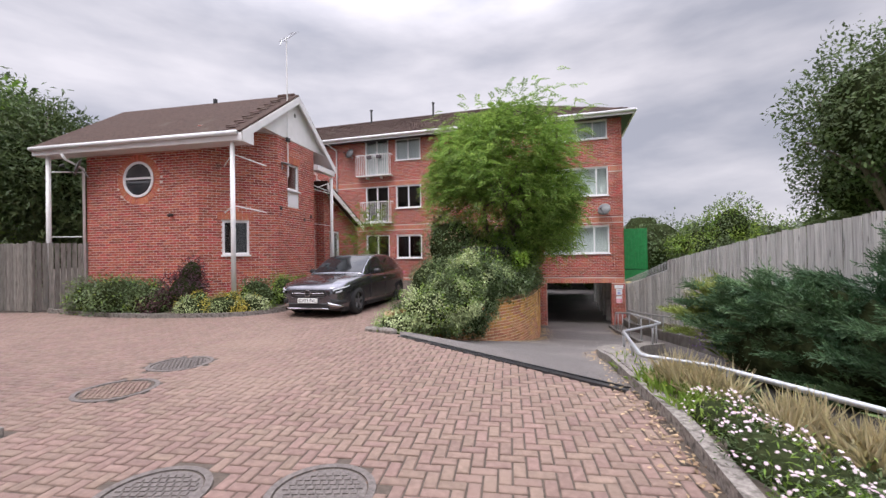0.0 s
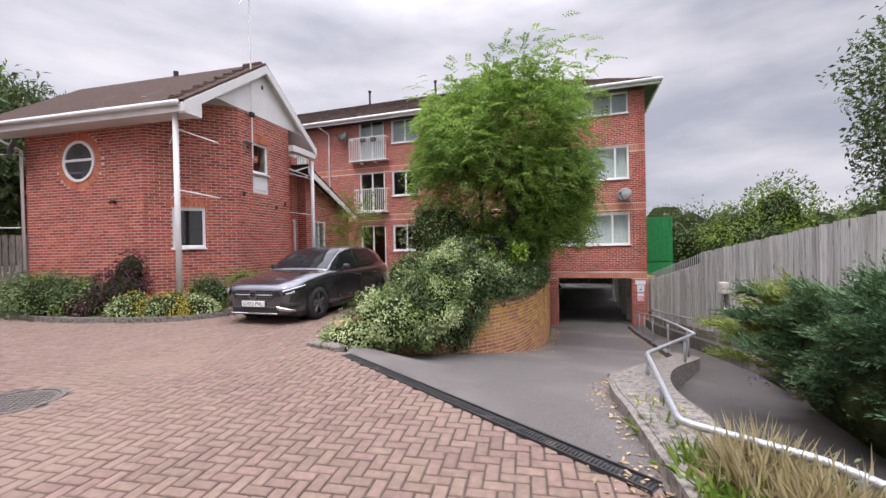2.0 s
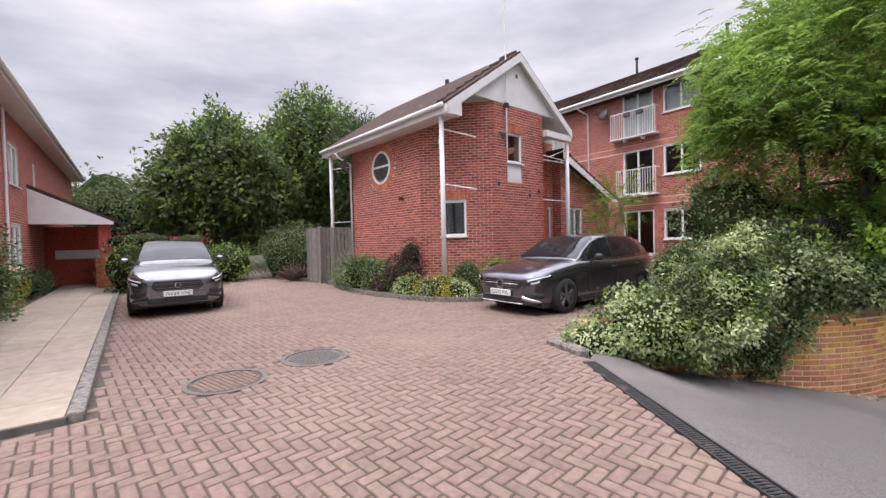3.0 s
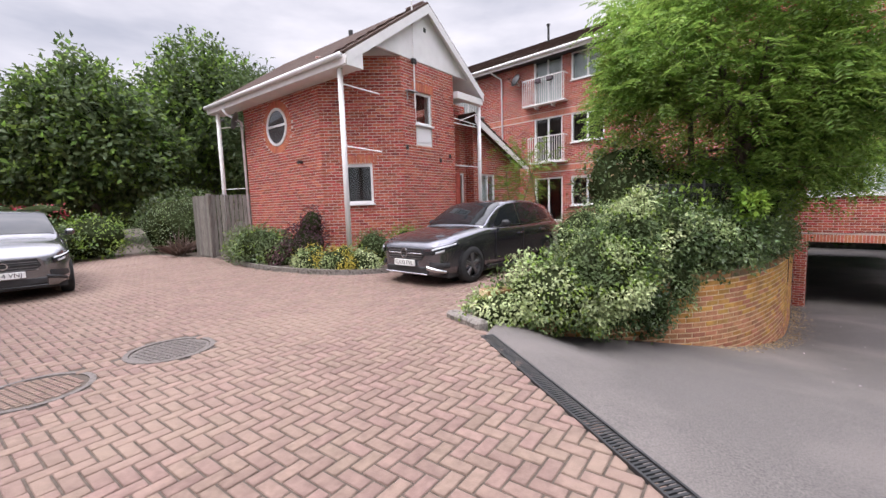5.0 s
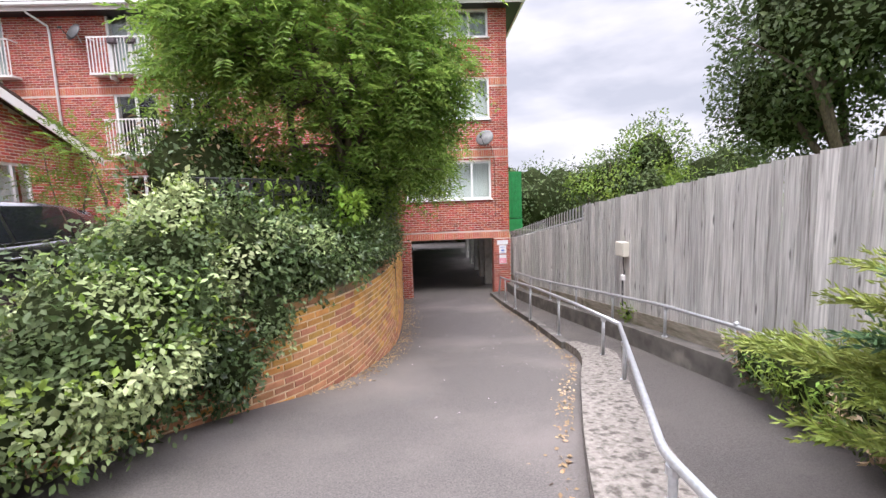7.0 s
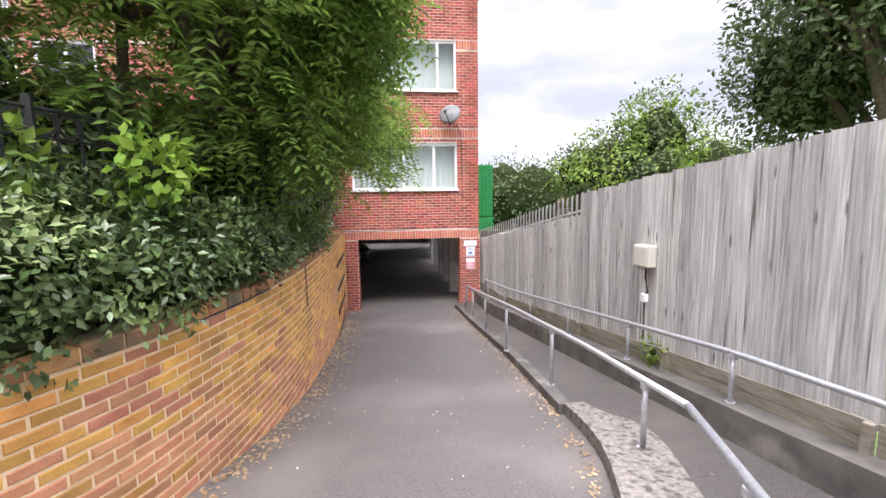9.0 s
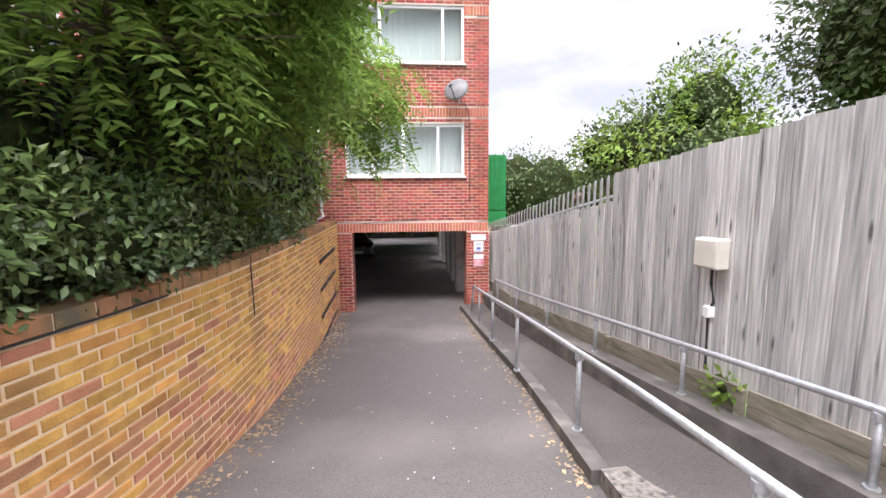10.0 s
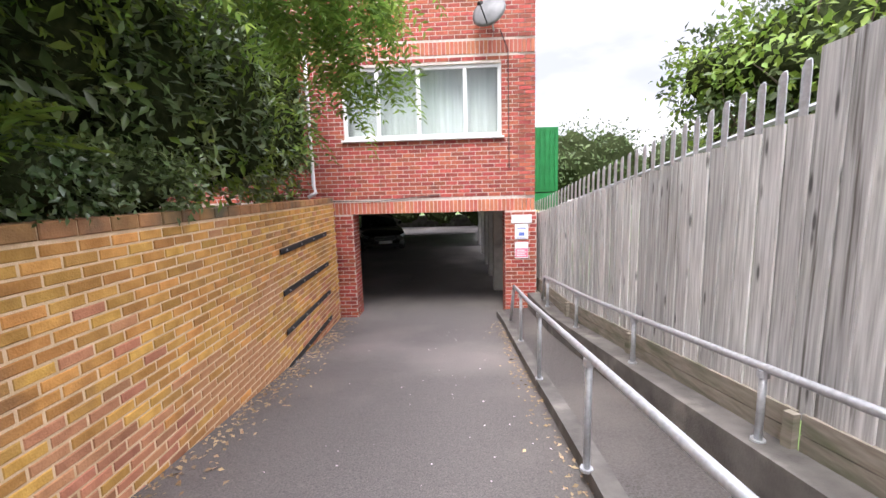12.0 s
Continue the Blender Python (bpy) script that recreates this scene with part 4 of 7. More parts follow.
v = part("roof_vent", tube([(-3.0, ridge_y, zr - 0.05), (-3.0, ridge_y, zr + 0.22)], 0.07, 8), M_BLACK)
v.matrix_world = TH
tagged(v, "short dark vent on the small house's ridge", "vent pipe")


# roof tiles laid in courses
def tiles(parent, origin, along, up, n_along, n_up, w, h, inside=None):
    a, u = Vector(along).normalized(), Vector(up).normalized()
    nn = a.cross(u).normalized()
    v, f = [], []
    o = Vector(origin)
    for j in range(n_up):
        for i in range(n_along):
            p = o + a * (i * w + (w / 2 if j % 2 else 0)) + u * (j * h)
            if inside and not inside(p):
                continue
            lift = random.uniform(0.016, 0.024)
            q = [p, p + a * (w - 0.006), p + a * (w - 0.006) + u * (h + 0.02), p + u * (h + 0.02)]
            k = len(v)
            v += [q[0] + nn * lift, q[1] + nn * lift, q[2] + nn * 0.004, q[3] + nn * 0.004, q[0] - nn * 0.002, q[1] - nn * 0.002]
            f += [(k, k + 1, k + 2, k + 3), (k + 4, k + 5, k + 1, k), (k + 4, k, k + 3), (k + 1, k + 5, k + 2)]
    ob = mesh_object("roof_tiles", v, f, M_ROOF, parent)
    ob["kind"] = "stuff"


rise = zr - ze
tiles(house_roof, (x0, ridge_y - half - 0.05, ze + 0.095), (1, 0, 0), (0, half + 0.05, rise), int((x1 - x0) / 0.30), int(math.hypot(half, rise) / 0.21), 0.30, 0.21)
tiles(wing, (-0.2, 8.9, 3.045), (-1, 0, 0), (0, -3.8, 1.52), 17, 18, 0.30, 0.22)
tiles(roof, (-22.4, -0.45, EAVE + 0.105), (1, 0, 0), (0, 5.85, 2.8), 75, 29, 0.30, 0.22, lambda p: p.x < 0.2 - (p.y + 0.45) * 0.97)
part("ridge_tiles", tube([(x0, ridge_y, zr + 0.06), (x1, ridge_y, zr + 0.06)], 0.09, 10), M_ROOF, house_roof, smooth=True)

# ---------------------------------------------------------------- close-board fence along the footpath
fence = new("timber_fence")
tagged(fence, "tall weathered grey close-board timber fence", "fence", kind="structure")
boards = []
for k in range(6):
    bm = bmesh.new()
    w = 0.155 + 0.007 * k
    box(bm, 0, 0.016, 0, w, 0, 1.0)
    for v in bm.verts:
        if v.co.y > w / 2:
            v.co.x += 0.020
        v.co.x += random.uniform(-0.002, 0.002)
    boards.append((w, bm))
meshes = []
for w, bm in boards:
    me = bpy.data.meshes.new("board")
    bm.to_mesh(me)
    bm.free()
    me.materials.append(M_FENCE)
    meshes.append((w, me))
slope = math.atan2(0.2, 1.0)


def fence_top(y):
    if y < 13.3:
        return float(np.interp(y, [0, 4.6, 7.5, 13.3], [2.3, 2.05, 1.83, 1.2]))
    return float(np.interp(y, [13.3, 19, 25], [0.86, -0.02, -0.9]))


y = 0.6
while y < 25:
    w, me = random.choice(meshes)
    ob = new("board", me)
    ob.parent = fence
    x = fence_x(y)
    zb = path_z(x, y) + 0.47 + random.uniform(-0.01, 0.01)
    ob.matrix_local = Matrix.Translation((x, y, zb)) @ Matrix.Rotation(-slope + random.uniform(-0.02, 0.02), 4, "Z") @ Matrix.Rotation(random.uniform(-0.006, 0.006), 4, "X") @ Matrix.Diagonal((1, 1, fence_top(y) + random.uniform(-0.012, 0.012) - zb, 1))
    y += (w - 0.012) * math.cos(slope)
for ya in np.arange(0.6, 24, 2.4):
    for dz in (0.25, 0.95, 1.55):
        yb = ya + 2.38
        if path_z(fence_x(ya), ya) + 0.5 + dz < fence_top(ya) - 0.1:
            part("fence_rail", tube([(fence_x(ya) + 0.06, ya, path_z(fence_x(ya), ya) + 0.5 + dz), (fence_x(yb) + 0.06, yb, path_z(fence_x(yb), yb) + 0.5 + dz)], 0.03, 4), M_FENCE, fence)
    part("fence_post", boxes((fence_x(ya) + 0.03, fence_x(ya) + 0.13, ya, ya + 0.1, path_z(fence_x(ya), ya) - 0.3, fence_top(ya) - 0.05)), M_FENCE, fence)
# gravel boards under it
for i, ya in enumerate(np.arange(7.6, 19, 1.9)):
    for j in range(2):
        bm = bmesh.new()
        yb = ya + 1.86
        vs = []
        for yy in (ya, yb):
            z = path_z(fence_x(yy), yy) + 0.27 + 0.13 * j
            vs.append([bm.verts.new((fence_x(yy) - 0.012 + dx, yy, z + dz)) for dx, dz in ((0, 0), (0.03, 0), (0.03, 0.122), (0, 0.122))])
        for k in range(4):
            bm.faces.new((vs[0][k], vs[0][(k + 1) % 4], vs[1][(k + 1) % 4], vs[1][k]))
        bm.faces.new(vs[0])
        bm.faces.new(vs[1][::-1])
        part("gravel_board", bm, M_BOARD, fence, "damp stained horizontal board")
    part("board_peg", boxes((fence_x(ya) - 0.07, fence_x(ya) - 0.016, ya - 0.03, ya + 0.03, path_z(fence_x(ya), ya) + 0.2, path_z(fence_x(ya), ya) + 0.52)), M_BOARD, fence)

# galvanised palisade behind its lower part
pal = new("palisade_fence")
tagged(pal, "galvanised steel palisade fence with pointed pales", "fence", kind="structure")
outline = [(-0.034, 0), (0.034, 0), (0.034, 1.93), (0.02, 1.97), (0.0, 1.98), (-0.02, 1.97), (-0.034, 1.93)]
pale_bm = prism(outline, -0.003, 0.003, "y")
for v in pale_bm.verts:
    v.co.y -= 0.016 * (1 - abs(v.co.x) / 0.034)
pale_me = bpy.data.meshes.new("pale")
bmesh.ops.recalc_face_normals(pale_bm, faces=pale_bm.faces)
pale_bm.to_mesh(pale_me)
pale_bm.free()
pale_me.materials.append(M_GALV)
for y in np.arange(13.45, 27, 0.165):
    ob = new("pale", pale_me)
    ob.parent = pal
    x = fence_x(y) + 0.2
    ob.matrix_local = Matrix.Translation((x, y, fence_top(y) - 1.98 + float(np.interp(y, [13.4, 16.5, 19, 27], [0.42, 0.36, 0.32, 0.3])))) @ Matrix.Rotation(radians(90) - slope, 4, "Z")
for dz in (0.12, -1.0):
    part("pale_rail", tube([(fence_x(y) + 0.225, y, fence_top(y) + dz * float(np.interp(y, [13.4, 19], [1, 0.3]))) for y in (13.4, 16.5, 19.0, 27.0)], 0.022, 4), M_GALV, pal)


# ---------------------------------------------------------------- tube handrails
def rail(pts, posts, label, r=0.026):
    h = new("handrail")
    tagged(h, label, "handrail")
    ps = []
    for i, p in enumerate(pts):
        p = Vector(p)
        if 0 < i < len(pts) - 1:
            a, b = (Vector(pts[i - 1]) - p).normalized(), (Vector(pts[i + 1]) - p).normalized()
            for t in (0.0, 0.5, 1.0):
                ps.append(p + a * 0.09 * (1 - t) ** 2 + b * 0.09 * t ** 2)
        else:
            ps.append(p)
    part("top_tube", tube(ps, r, 12), M_GALV, h, smooth=True)
    for x, y, z0, z1 in posts:
        p = part("upright", tube([(x, y, z0), (x, y, z1)], r * 0.86, 10), M_GALV, h, smooth=True)
        part("collar", tube([(x, y, z1 - 0.06), (x, y, z1 - 0.015)], r * 1.35, 10), M_GALV, p)
        part("foot_flange", tube([(x, y, z0), (x, y, z0 + 0.02)], r * 1.6, 10), M_GALV, p)


def along(pts, gaps, base, first=0.3):
    """Posts under a bent rail at the gaps given along it."""
    out = []
    p = np.array(pts, float)
    s = np.r_[0, np.cumsum(np.linalg.norm(np.diff(p, axis=0), axis=1))]
    for g in gaps:
        x, y, z = (float(np.interp(g, s, p[:, k])) for k in range(3))
        out.append((x, y, base(x, y), z))
    return out


R1 = [(3.3, 0.6, 0.42), (3.12, 2.9, 0.38), (2.74, 4.22, 0.35), (2.25, 4.75, 0.34), (3.15, 7.28, 0.12), (5.16, 9.87, -0.21)]
rail(R1, along(R1, (0.9, 2.2, 3.5, 5.4, 7.0, 9.5), lambda x, y: ramp_z(x, y) + 0.10 if y > 5 else 0.0), "pale galvanised tube handrail beside the flower bed")
R2 = [(5.16, 9.87, -0.21), (5.52, 11.2, -0.31), (6.05, 13.43, -0.50), (6.81, 15.98, -0.86), (7.40, 17.80, -1.12), (7.41, 17.84, -1.20), (7.36, 17.86, -1.72)]
rail(R2, along(R2, (0.45, 2.2, 4.0, 5.7, 7.3), lambda x, y: ramp_z(x, y) + 0.10), "galvanised tube handrail between ramp and footpath")
R3 = [(fence_x(7.4) - 0.62, 6.9, -0.02), (fence_x(9.2) - 0.17, 9.2, -0.2)] + [(fence_x(y) - 0.17, y, path_z(fence_x(y), y) + 0.78) for y in (10.5, 12, 14, 16, 17.9)]
R3 += [(fence_x(18.0) - 0.17, 18.0, path_z(fence_x(18), 18) + 0.35)]
rail(R3, [(fence_x(y) - 0.17, y, path_z(fence_x(y), y) + 0.30, path_z(fence_x(y), y) + 0.78) for y in (9.2, 10.45, 11.9, 13.4, 14.9, 16.4, 17.7)], "galvanised tube handrail on the low concrete wall")

# electric box with its cable on the fence
eb = new("meter_box")
tagged(eb, "cream plastic meter box fixed to the grey fence", "meter box")
TE = Matrix.Translation((fence_x(11.75), 11.75, 0)) @ Matrix.Rotation(radians(90) - slope, 4, "Z")
eb.matrix_world = TE
M_CREAM = material("cream_plastic", (0.60, 0.57, 0.50), (0.68, 0.65, 0.58), 0.5, 6, 3)
part("case", boxes((-0.13, 0.13, 0.004, 0.13, 0.30, 0.56), bevel=0.012), M_CREAM, eb)
part("lid", boxes((-0.115, 0.115, 0.13, 0.14, 0.315, 0.545), bevel=0.006), M_CREAM, eb)
part("conduit", tube([(0.02, 0.03, 0.30), (0.02, 0.03, 0.16), (-0.02, 0.03, 0.0), (0.03, 0.03, -0.10), (0.02, 0.03, -0.62)], 0.014, 6), M_BLACK, eb)
part("junction", boxes((-0.03, 0.05, 0.01, 0.08, -0.14, -0.04), bevel=0.01), M_WHITE, eb)

# ---------------------------------------------------------------- drain across the head of the ramp
drain = new("drain_channel")
tagged(drain, "black slotted drain channel across the ramp", "drain", kind="structure")
d = (DRAIN_B - DRAIN_A).normalized()
nrm = Vector((-d.y, d.x, 0))
L = (DRAIN_B - DRAIN_A).length
TD = Matrix((( d.x, nrm.x, 0, DRAIN_A.x), (d.y, nrm.y, 0, DRAIN_A.y), (d.z, 0, 1, 0.058), (0, 0, 0, 1)))
part("channel", boxes((0, L, -0.065, 0.085, -0.06, -0.02)), M_BLACK, drain).matrix_local = TD
part("edge_bar", boxes((0, L, -0.065, -0.05, -0.02, 0.004)), M_BLACK, drain).matrix_local = TD
part("edge_bar", boxes((0, L, 0.07, 0.085, -0.02, 0.004)), M_BLACK, drain).matrix_local = TD
slat = None
for x in np.arange(0.015, L - 0.02, 0.03):
    if slat is None:
        slat = part("grating_bar", boxes((-0.008, 0.008, -0.05, 0.07, -0.015, 0.002)), M_BLACK, drain)
        ob = slat
    else:
        ob = new("grating_bar", slat.data)
        ob.parent = drain
    ob.matrix_local = TD @ Matrix.Translation((x, 0, 0))
tip = part("kerb_stone", boxes((-0.45, 0.25, -0.09, 0.09, -0.1, 0.09), bevel=0.03), M_CONCRETE)
tip.matrix_world = Matrix.Translation((-1.15, 7.95, 0.05)) @ Matrix.Rotation(radians(-32), 4, "Z")
tagged(tip, "grey rounded kerb stone at the corner of the shrub bed", "kerb stone", kind="structure")


# ---------------------------------------------------------------- manhole covers
M_IRON = material("cast_iron", (0.10, 0.085, 0.078), (0.19, 0.165, 0.15), 0.75, 30, 5, 0.8, 55, metal=0.2)
for i, (x, y, r, mt, lab) in enumerate(((-0.83, 2.72, 0.36, M_IRON, "round dark iron manhole cover in the paving"), (-1.95, 2.73, 0.36, M_IRON, "round dark iron manhole cover in the paving"),
                               (-3.8, 5.95, 0.42, M_IRON, "round worn manhole cover in the paving"), (-3.85, 4.85, 0.42, M_PAVER_I, "round manhole cover set with small pinkish stones"))):
    mh = new("manhole_cover")
    mh.location = (x, y, court_z(x, y))
    tagged(mh, lab, "manhole cover", "manhole covers")
    bm = ring(r - 0.05, r, -0.004, 0.03, 0, 0, 40)
    bmesh.ops.rotate(bm, verts=bm.verts, cent=(0, 0, 0), matrix=Matrix.Rotation(radians(-90), 3, "X"))
    part("rim", bm, M_IRON, mh)
    bm = bmesh.new()
    bmesh.ops.create_circle(bm, cap_ends=True, segments=40, radius=r - 0.06)
    bmesh.ops.translate(bm, verts=bm.verts, vec=(0, 0, -0.006))
    part("plate", bm, M_IRON if mt is M_IRON else M_JOINT, mh)
    bm = bmesh.new()
    st = 0.055
    n = int(r / st) + 1
    for a in range(-n, n + 1):
        for b in range(-n, n + 1):
            px, py = a * st + (st / 2 if b % 2 else 0), b * st
            if math.hypot(px, py) < r - 0.09:
                box(bm, px - 0.02, px + 0.02, py - 0.02, py + 0.02, -0.006, 0.001)
    s = part("raised_studs", bm, mt, mh)
    s["kind"] = "stuff"

# ---------------------------------------------------------------- cars
def car_paint(name, a, b):
    return material(name, a, b, 0.22, 3, 3, metal=0.85, clear=1.0)


M_TYRE = material("tyre_rubber", (0.018, 0.018, 0.019), (0.03, 0.03, 0.03), 0.85, 20, 3)
M_RIM = material("dark_alloy", (0.20, 0.20, 0.205), (0.30, 0.30, 0.31), 0.35, 10, 2, metal=0.8)
M_LAMP = material("headlamp_glass", (0.42, 0.44, 0.47), (0.6, 0.62, 0.65), 0.08, 10, 2, spec=1.0)
M_CHROME = material("chrome", (0.55, 0.56, 0.58), (0.65, 0.65, 0.67), 0.2, 5, 2, metal=1.0)
M_CARGLASS = material("tinted_glass", (0.012, 0.014, 0.016), (0.02, 0.022, 0.025), 0.04, 3, 2, spec=0.45)
M_PLATE = material("plate_white", (0.78, 0.78, 0.76), (0.84, 0.84, 0.82), 0.4, 5, 2)


def loft(sections, mirror=True):
    """A closed skin through half sections (x, z) at stations y, mirrored on x."""
    bm = bmesh.new()
    rings = []
    for y, half in sections:
        full = [(x, z) for x, z in half] + [(-x, z) for x, z in reversed(half) if x > 1e-4]
        rings.append([bm.verts.new((x, y, z)) for x, z in full])
    n = len(rings[0])
    for a, b in zip(rings, rings[1:]):
        for k in range(n):
            bm.faces.new((a[k], a[(k + 1) % n], b[(k + 1) % n], b[k]))
    bm.faces.new(rings[0][::-1])
    bm.faces.new(rings[-1])
    bmesh.ops.recalc_face_normals(bm, faces=bm.faces)
    return bm


def cut(ob, cutters):
    """Cuts the shapes of the bmeshes out of ob."""
    for bm in cutters:
        me = bpy.data.meshes.new("cutter")
        bmesh.ops.recalc_face_normals(bm, faces=bm.faces)
        bm.to_mesh(me)
        bm.free()
        c = new("cutter", me)
        md = ob.modifiers.new("cut", "BOOLEAN")
        md.operation, md.object, md.solver = "DIFFERENCE", c, "EXACT"
        bpy.context.view_layer.update()
        dg = bpy.context.evaluated_depsgraph_get()
        out = bpy.data.meshes.new_from_object(ob.evaluated_get(dg))
        ob.modifiers.clear()
        ob.data = out
        bpy.data.objects.remove(c)


def text_part(s, size, mat, parent, m, name="print"):
    cu = bpy.data.curves.new(name, "FONT")
    cu.body, cu.size, cu.align_x, cu.align_y, cu.extrude = s, size, "CENTER", "CENTER", 0.0015
    t = new("text", cu)
    bpy.context.view_layer.update()
    me = bpy.data.meshes.new_from_object(t.evaluated_get(bpy.context.evaluated_depsgraph_get()))
    bpy.data.objects.remove(t)
    me.materials.clear()
    me.materials.append(mat)
    ob = new(name, me)
    ob.parent = parent
    ob.matrix_local = m
    return ob


def car(m, paint, label, plate, tall=0.0, star=True):
    """A five-door car, its nose at local y = 0, its tail at y = 4.45."""
    c = new("car")
    c.matrix_world = m
    tagged(c, label, "car", kind="thing")
    h = tall
    st = []
    for y, w, zb, zt, cr in ((0.0, 0.50, 0.26, 0.65, 0.0), (0.035, 0.645, 0.22, 0.70, 0.012), (0.11, 0.755, 0.20, 0.755, 0.022), (0.29, 0.85, 0.19, 0.81, 0.035), (0.6, 0.892, 0.18, 0.86, 0.045),
                             (0.95, 0.895, 0.19, 0.905, 0.045), (1.30, 0.897, 0.19, 0.955, 0.035), (1.7, 0.898, 0.19, 0.965, 0.02), (2.4, 0.9, 0.19, 0.975, 0.01), (3.2, 0.9, 0.19, 0.99, 0.01),
                             (3.7, 0.895, 0.2, 1.0, 0.01), (4.1, 0.86, 0.24, 1.0, 0.01), (4.33, 0.79, 0.30, 0.97, 0.0), (4.42, 0.70, 0.40, 0.88, 0.0)):
        zt, k = zt + h * 0.75, zt + h * 0.75 - zb - h * 0.25
        zb = zb + h * 0.25
        st.append((y, [(0, zb), (w * 0.84, zb), (w * 0.955, zb + 0.06), (w * 0.985, zb + k * 0.28), (w * 0.97, zb + k * 0.46), (w * 1.0, zb + k * 0.66), (w * 0.985, zb + k * 0.86), (w * 0.94, zb + k * 0.965), (w * 0.86, zt + cr * 0.3), (w * 0.62, zt + cr * 1.15), (w * 0.3, zt + cr * 1.35), (0, zt + cr * 1.4)]))
    body = part("body", loft(st), paint, c, smooth=True)
    wheels = [(0.775, 0.82), (0.76, 3.62)]
    cyl = []
    for x, y in wheels:
        for s in (-1, 1):
            cyl.append(tube([(s * 0.52, y, 0.345 + h * 0.1), (s * 1.2, y, 0.345 + h * 0.1)], 0.365 + h * 0.1, 28))
    cut(body, cyl)
    for x, y in wheels:
        for s in (-1, 1):
            bm = bmesh.new()
            n = 28
            rr, zc = 0.362 + h * 0.1, 0.345 + h * 0.1
            rows = [[bm.verts.new((s * xx, y + rr * math.cos(2 * math.pi * i / n), zc + rr * math.sin(2 * math.pi * i / n))) for xx in (0.53, 0.885)] for i in range(n)]
            for a, b in zip(rows, rows[1:] + rows[:1]):
                if min(v.co.z for v in a + b) > 0.17:
                    bm.faces.new((a[0], a[1], b[1], b[0]))
            bm.faces.new([r[0] for r in rows])
            part("wheel_arch", bm, M_TYRE, c)
    body.data.polygons.foreach_set("use_smooth", [len(p.vertices) == 4 and abs(p.normal.x) < 0.999 for p in body.data.polygons])
    # upper body with roof
    gh = []
    for y, wb, zb, wt, zt in ((1.28, 0.78, 0.93, 0.74, 0.955), (1.58, 0.81, 0.94, 0.70, 1.175), (1.95, 0.83, 0.95, 0.64, 1.375), (2.18, 0.835, 0.95, 0.62, 1.45), (2.7, 0.84, 0.955, 0.615, 1.495), (3.2, 0.835, 0.965, 0.605, 1.485), (3.7, 0.815, 0.98, 0.58, 1.43), (4.02, 0.80, 0.98, 0.57, 1.36), (4.24, 0.76, 0.97, 0.64, 1.14), (4.36, 0.71, 0.93, 0.68, 0.97)):
        zb, zt = zb + h * 0.75, zt + h * 0.95
        gh.append((y, [(0, zb - 0.05), (wb, zb - 0.05), (wb, zb), (wt + (wb - wt) * 0.35, zb + (zt - zb) * 0.66), (wt + 0.02, zt - 0.03), (wt - 0.07, zt - 0.002), (wt * 0.5, zt + 0.012), (0, zt + 0.016)]))
    part("cabin", loft(gh), paint, c, smooth=True)

    def side_x(y, z):
        """Half width of the cabin's side at a station and height."""
        ys = [g[0] for g in gh]
        pts = [np.interp(y, ys, [g[1][k][0] for g in gh]) for k in (2, 3, 4)]
        zs = [np.interp(y, ys, [g[1][k][1] for g in gh]) for k in (2, 3, 4)]
        return float(np.interp(z, zs, pts)) + 0.006
    hz = h * 0.85
    panes = [[(1.62, 0.985), (2.52, 1.0), (2.54, 1.43), (2.28, 1.415), (2.02, 1.335)], [(2.58, 1.0), (3.38, 1.015), (3.44, 1.405), (3.2, 1.425), (2.60, 1.435)], [(3.43, 1.02), (3.86, 1.06), (3.76, 1.28), (3.50, 1.39)]]
    for s in (-1, 1):
        for pn in panes:
            bm = bmesh.new()
            cy, czz = sum(p[0] for p in pn) / len(pn), sum(p[1] for p in pn) / len(pn)
            vs = [bm.verts.new((s * side_x(y, z + hz), y, z + hz)) for y, z in pn]
            cvt = bm.verts.new((s * side_x(cy, czz + hz), cy, czz + hz))
            for i in range(len(vs)):
                bm.faces.new((vs[i], vs[(i + 1) % len(vs)], cvt))
            part("side_window", bm, M_CARGLASS, c)
        part("window_trim", tube([(s * (side_x(y, z + hz) + 0.002), y, z + hz) for y, z in ((1.60, 0.968), (2.55, 0.985), (3.4, 1.0), (3.88, 1.045))], 0.008, 5), M_CHROME, c)
        part("door_handle", boxes((s * 0.905 - 0.015, s * 0.905 + 0.015, 2.38, 2.56, 0.80 + hz, 0.825 + hz), bevel=0.006), M_CHROME if star else paint, c)
        part("door_handle", boxes((s * 0.905 - 0.015, s * 0.905 + 0.015, 3.28, 3.46, 0.815 + hz, 0.84 + hz), bevel=0.006), M_CHROME if star else paint, c)
        mir = part("wing_mirror", boxes((s * 0.99 - 0.10, s * 0.99 + 0.07, 1.72, 1.84, 0.97 + hz, 1.10 + hz), bevel=0.04), M_BLACK if star else paint, c, "dark wing mirror")
        part("mirror_arm", boxes((s * 0.88 - 0.05, s * 0.88 + 0.05, 1.75, 1.81, 0.97 + hz, 1.0 + hz)), M_BLACK, mir)
        # door gaps
        for y in (1.55, 2.55, 3.42):
            part("door_gap", boxes((s * 0.893, s * 0.901, y, y + 0.008, 0.33 + h * 0.3, 0.93 + hz)), M_BLACK, c)
        part("sill_trim", boxes((s * 0.86 - 0.02, s * 0.86 + 0.02, 1.3, 3.2, 0.18 + h * 0.2, 0.26 + h * 0.2), bevel=0.01), M_BLACK, c)
        # lamps and corner intakes lie on the shell

        def skin(y, z):
            ys = [q[0] for q in st]
            zs = [float(np.interp(y, ys, [q[1][k][1] for q in st])) for k in range(1, 9)]
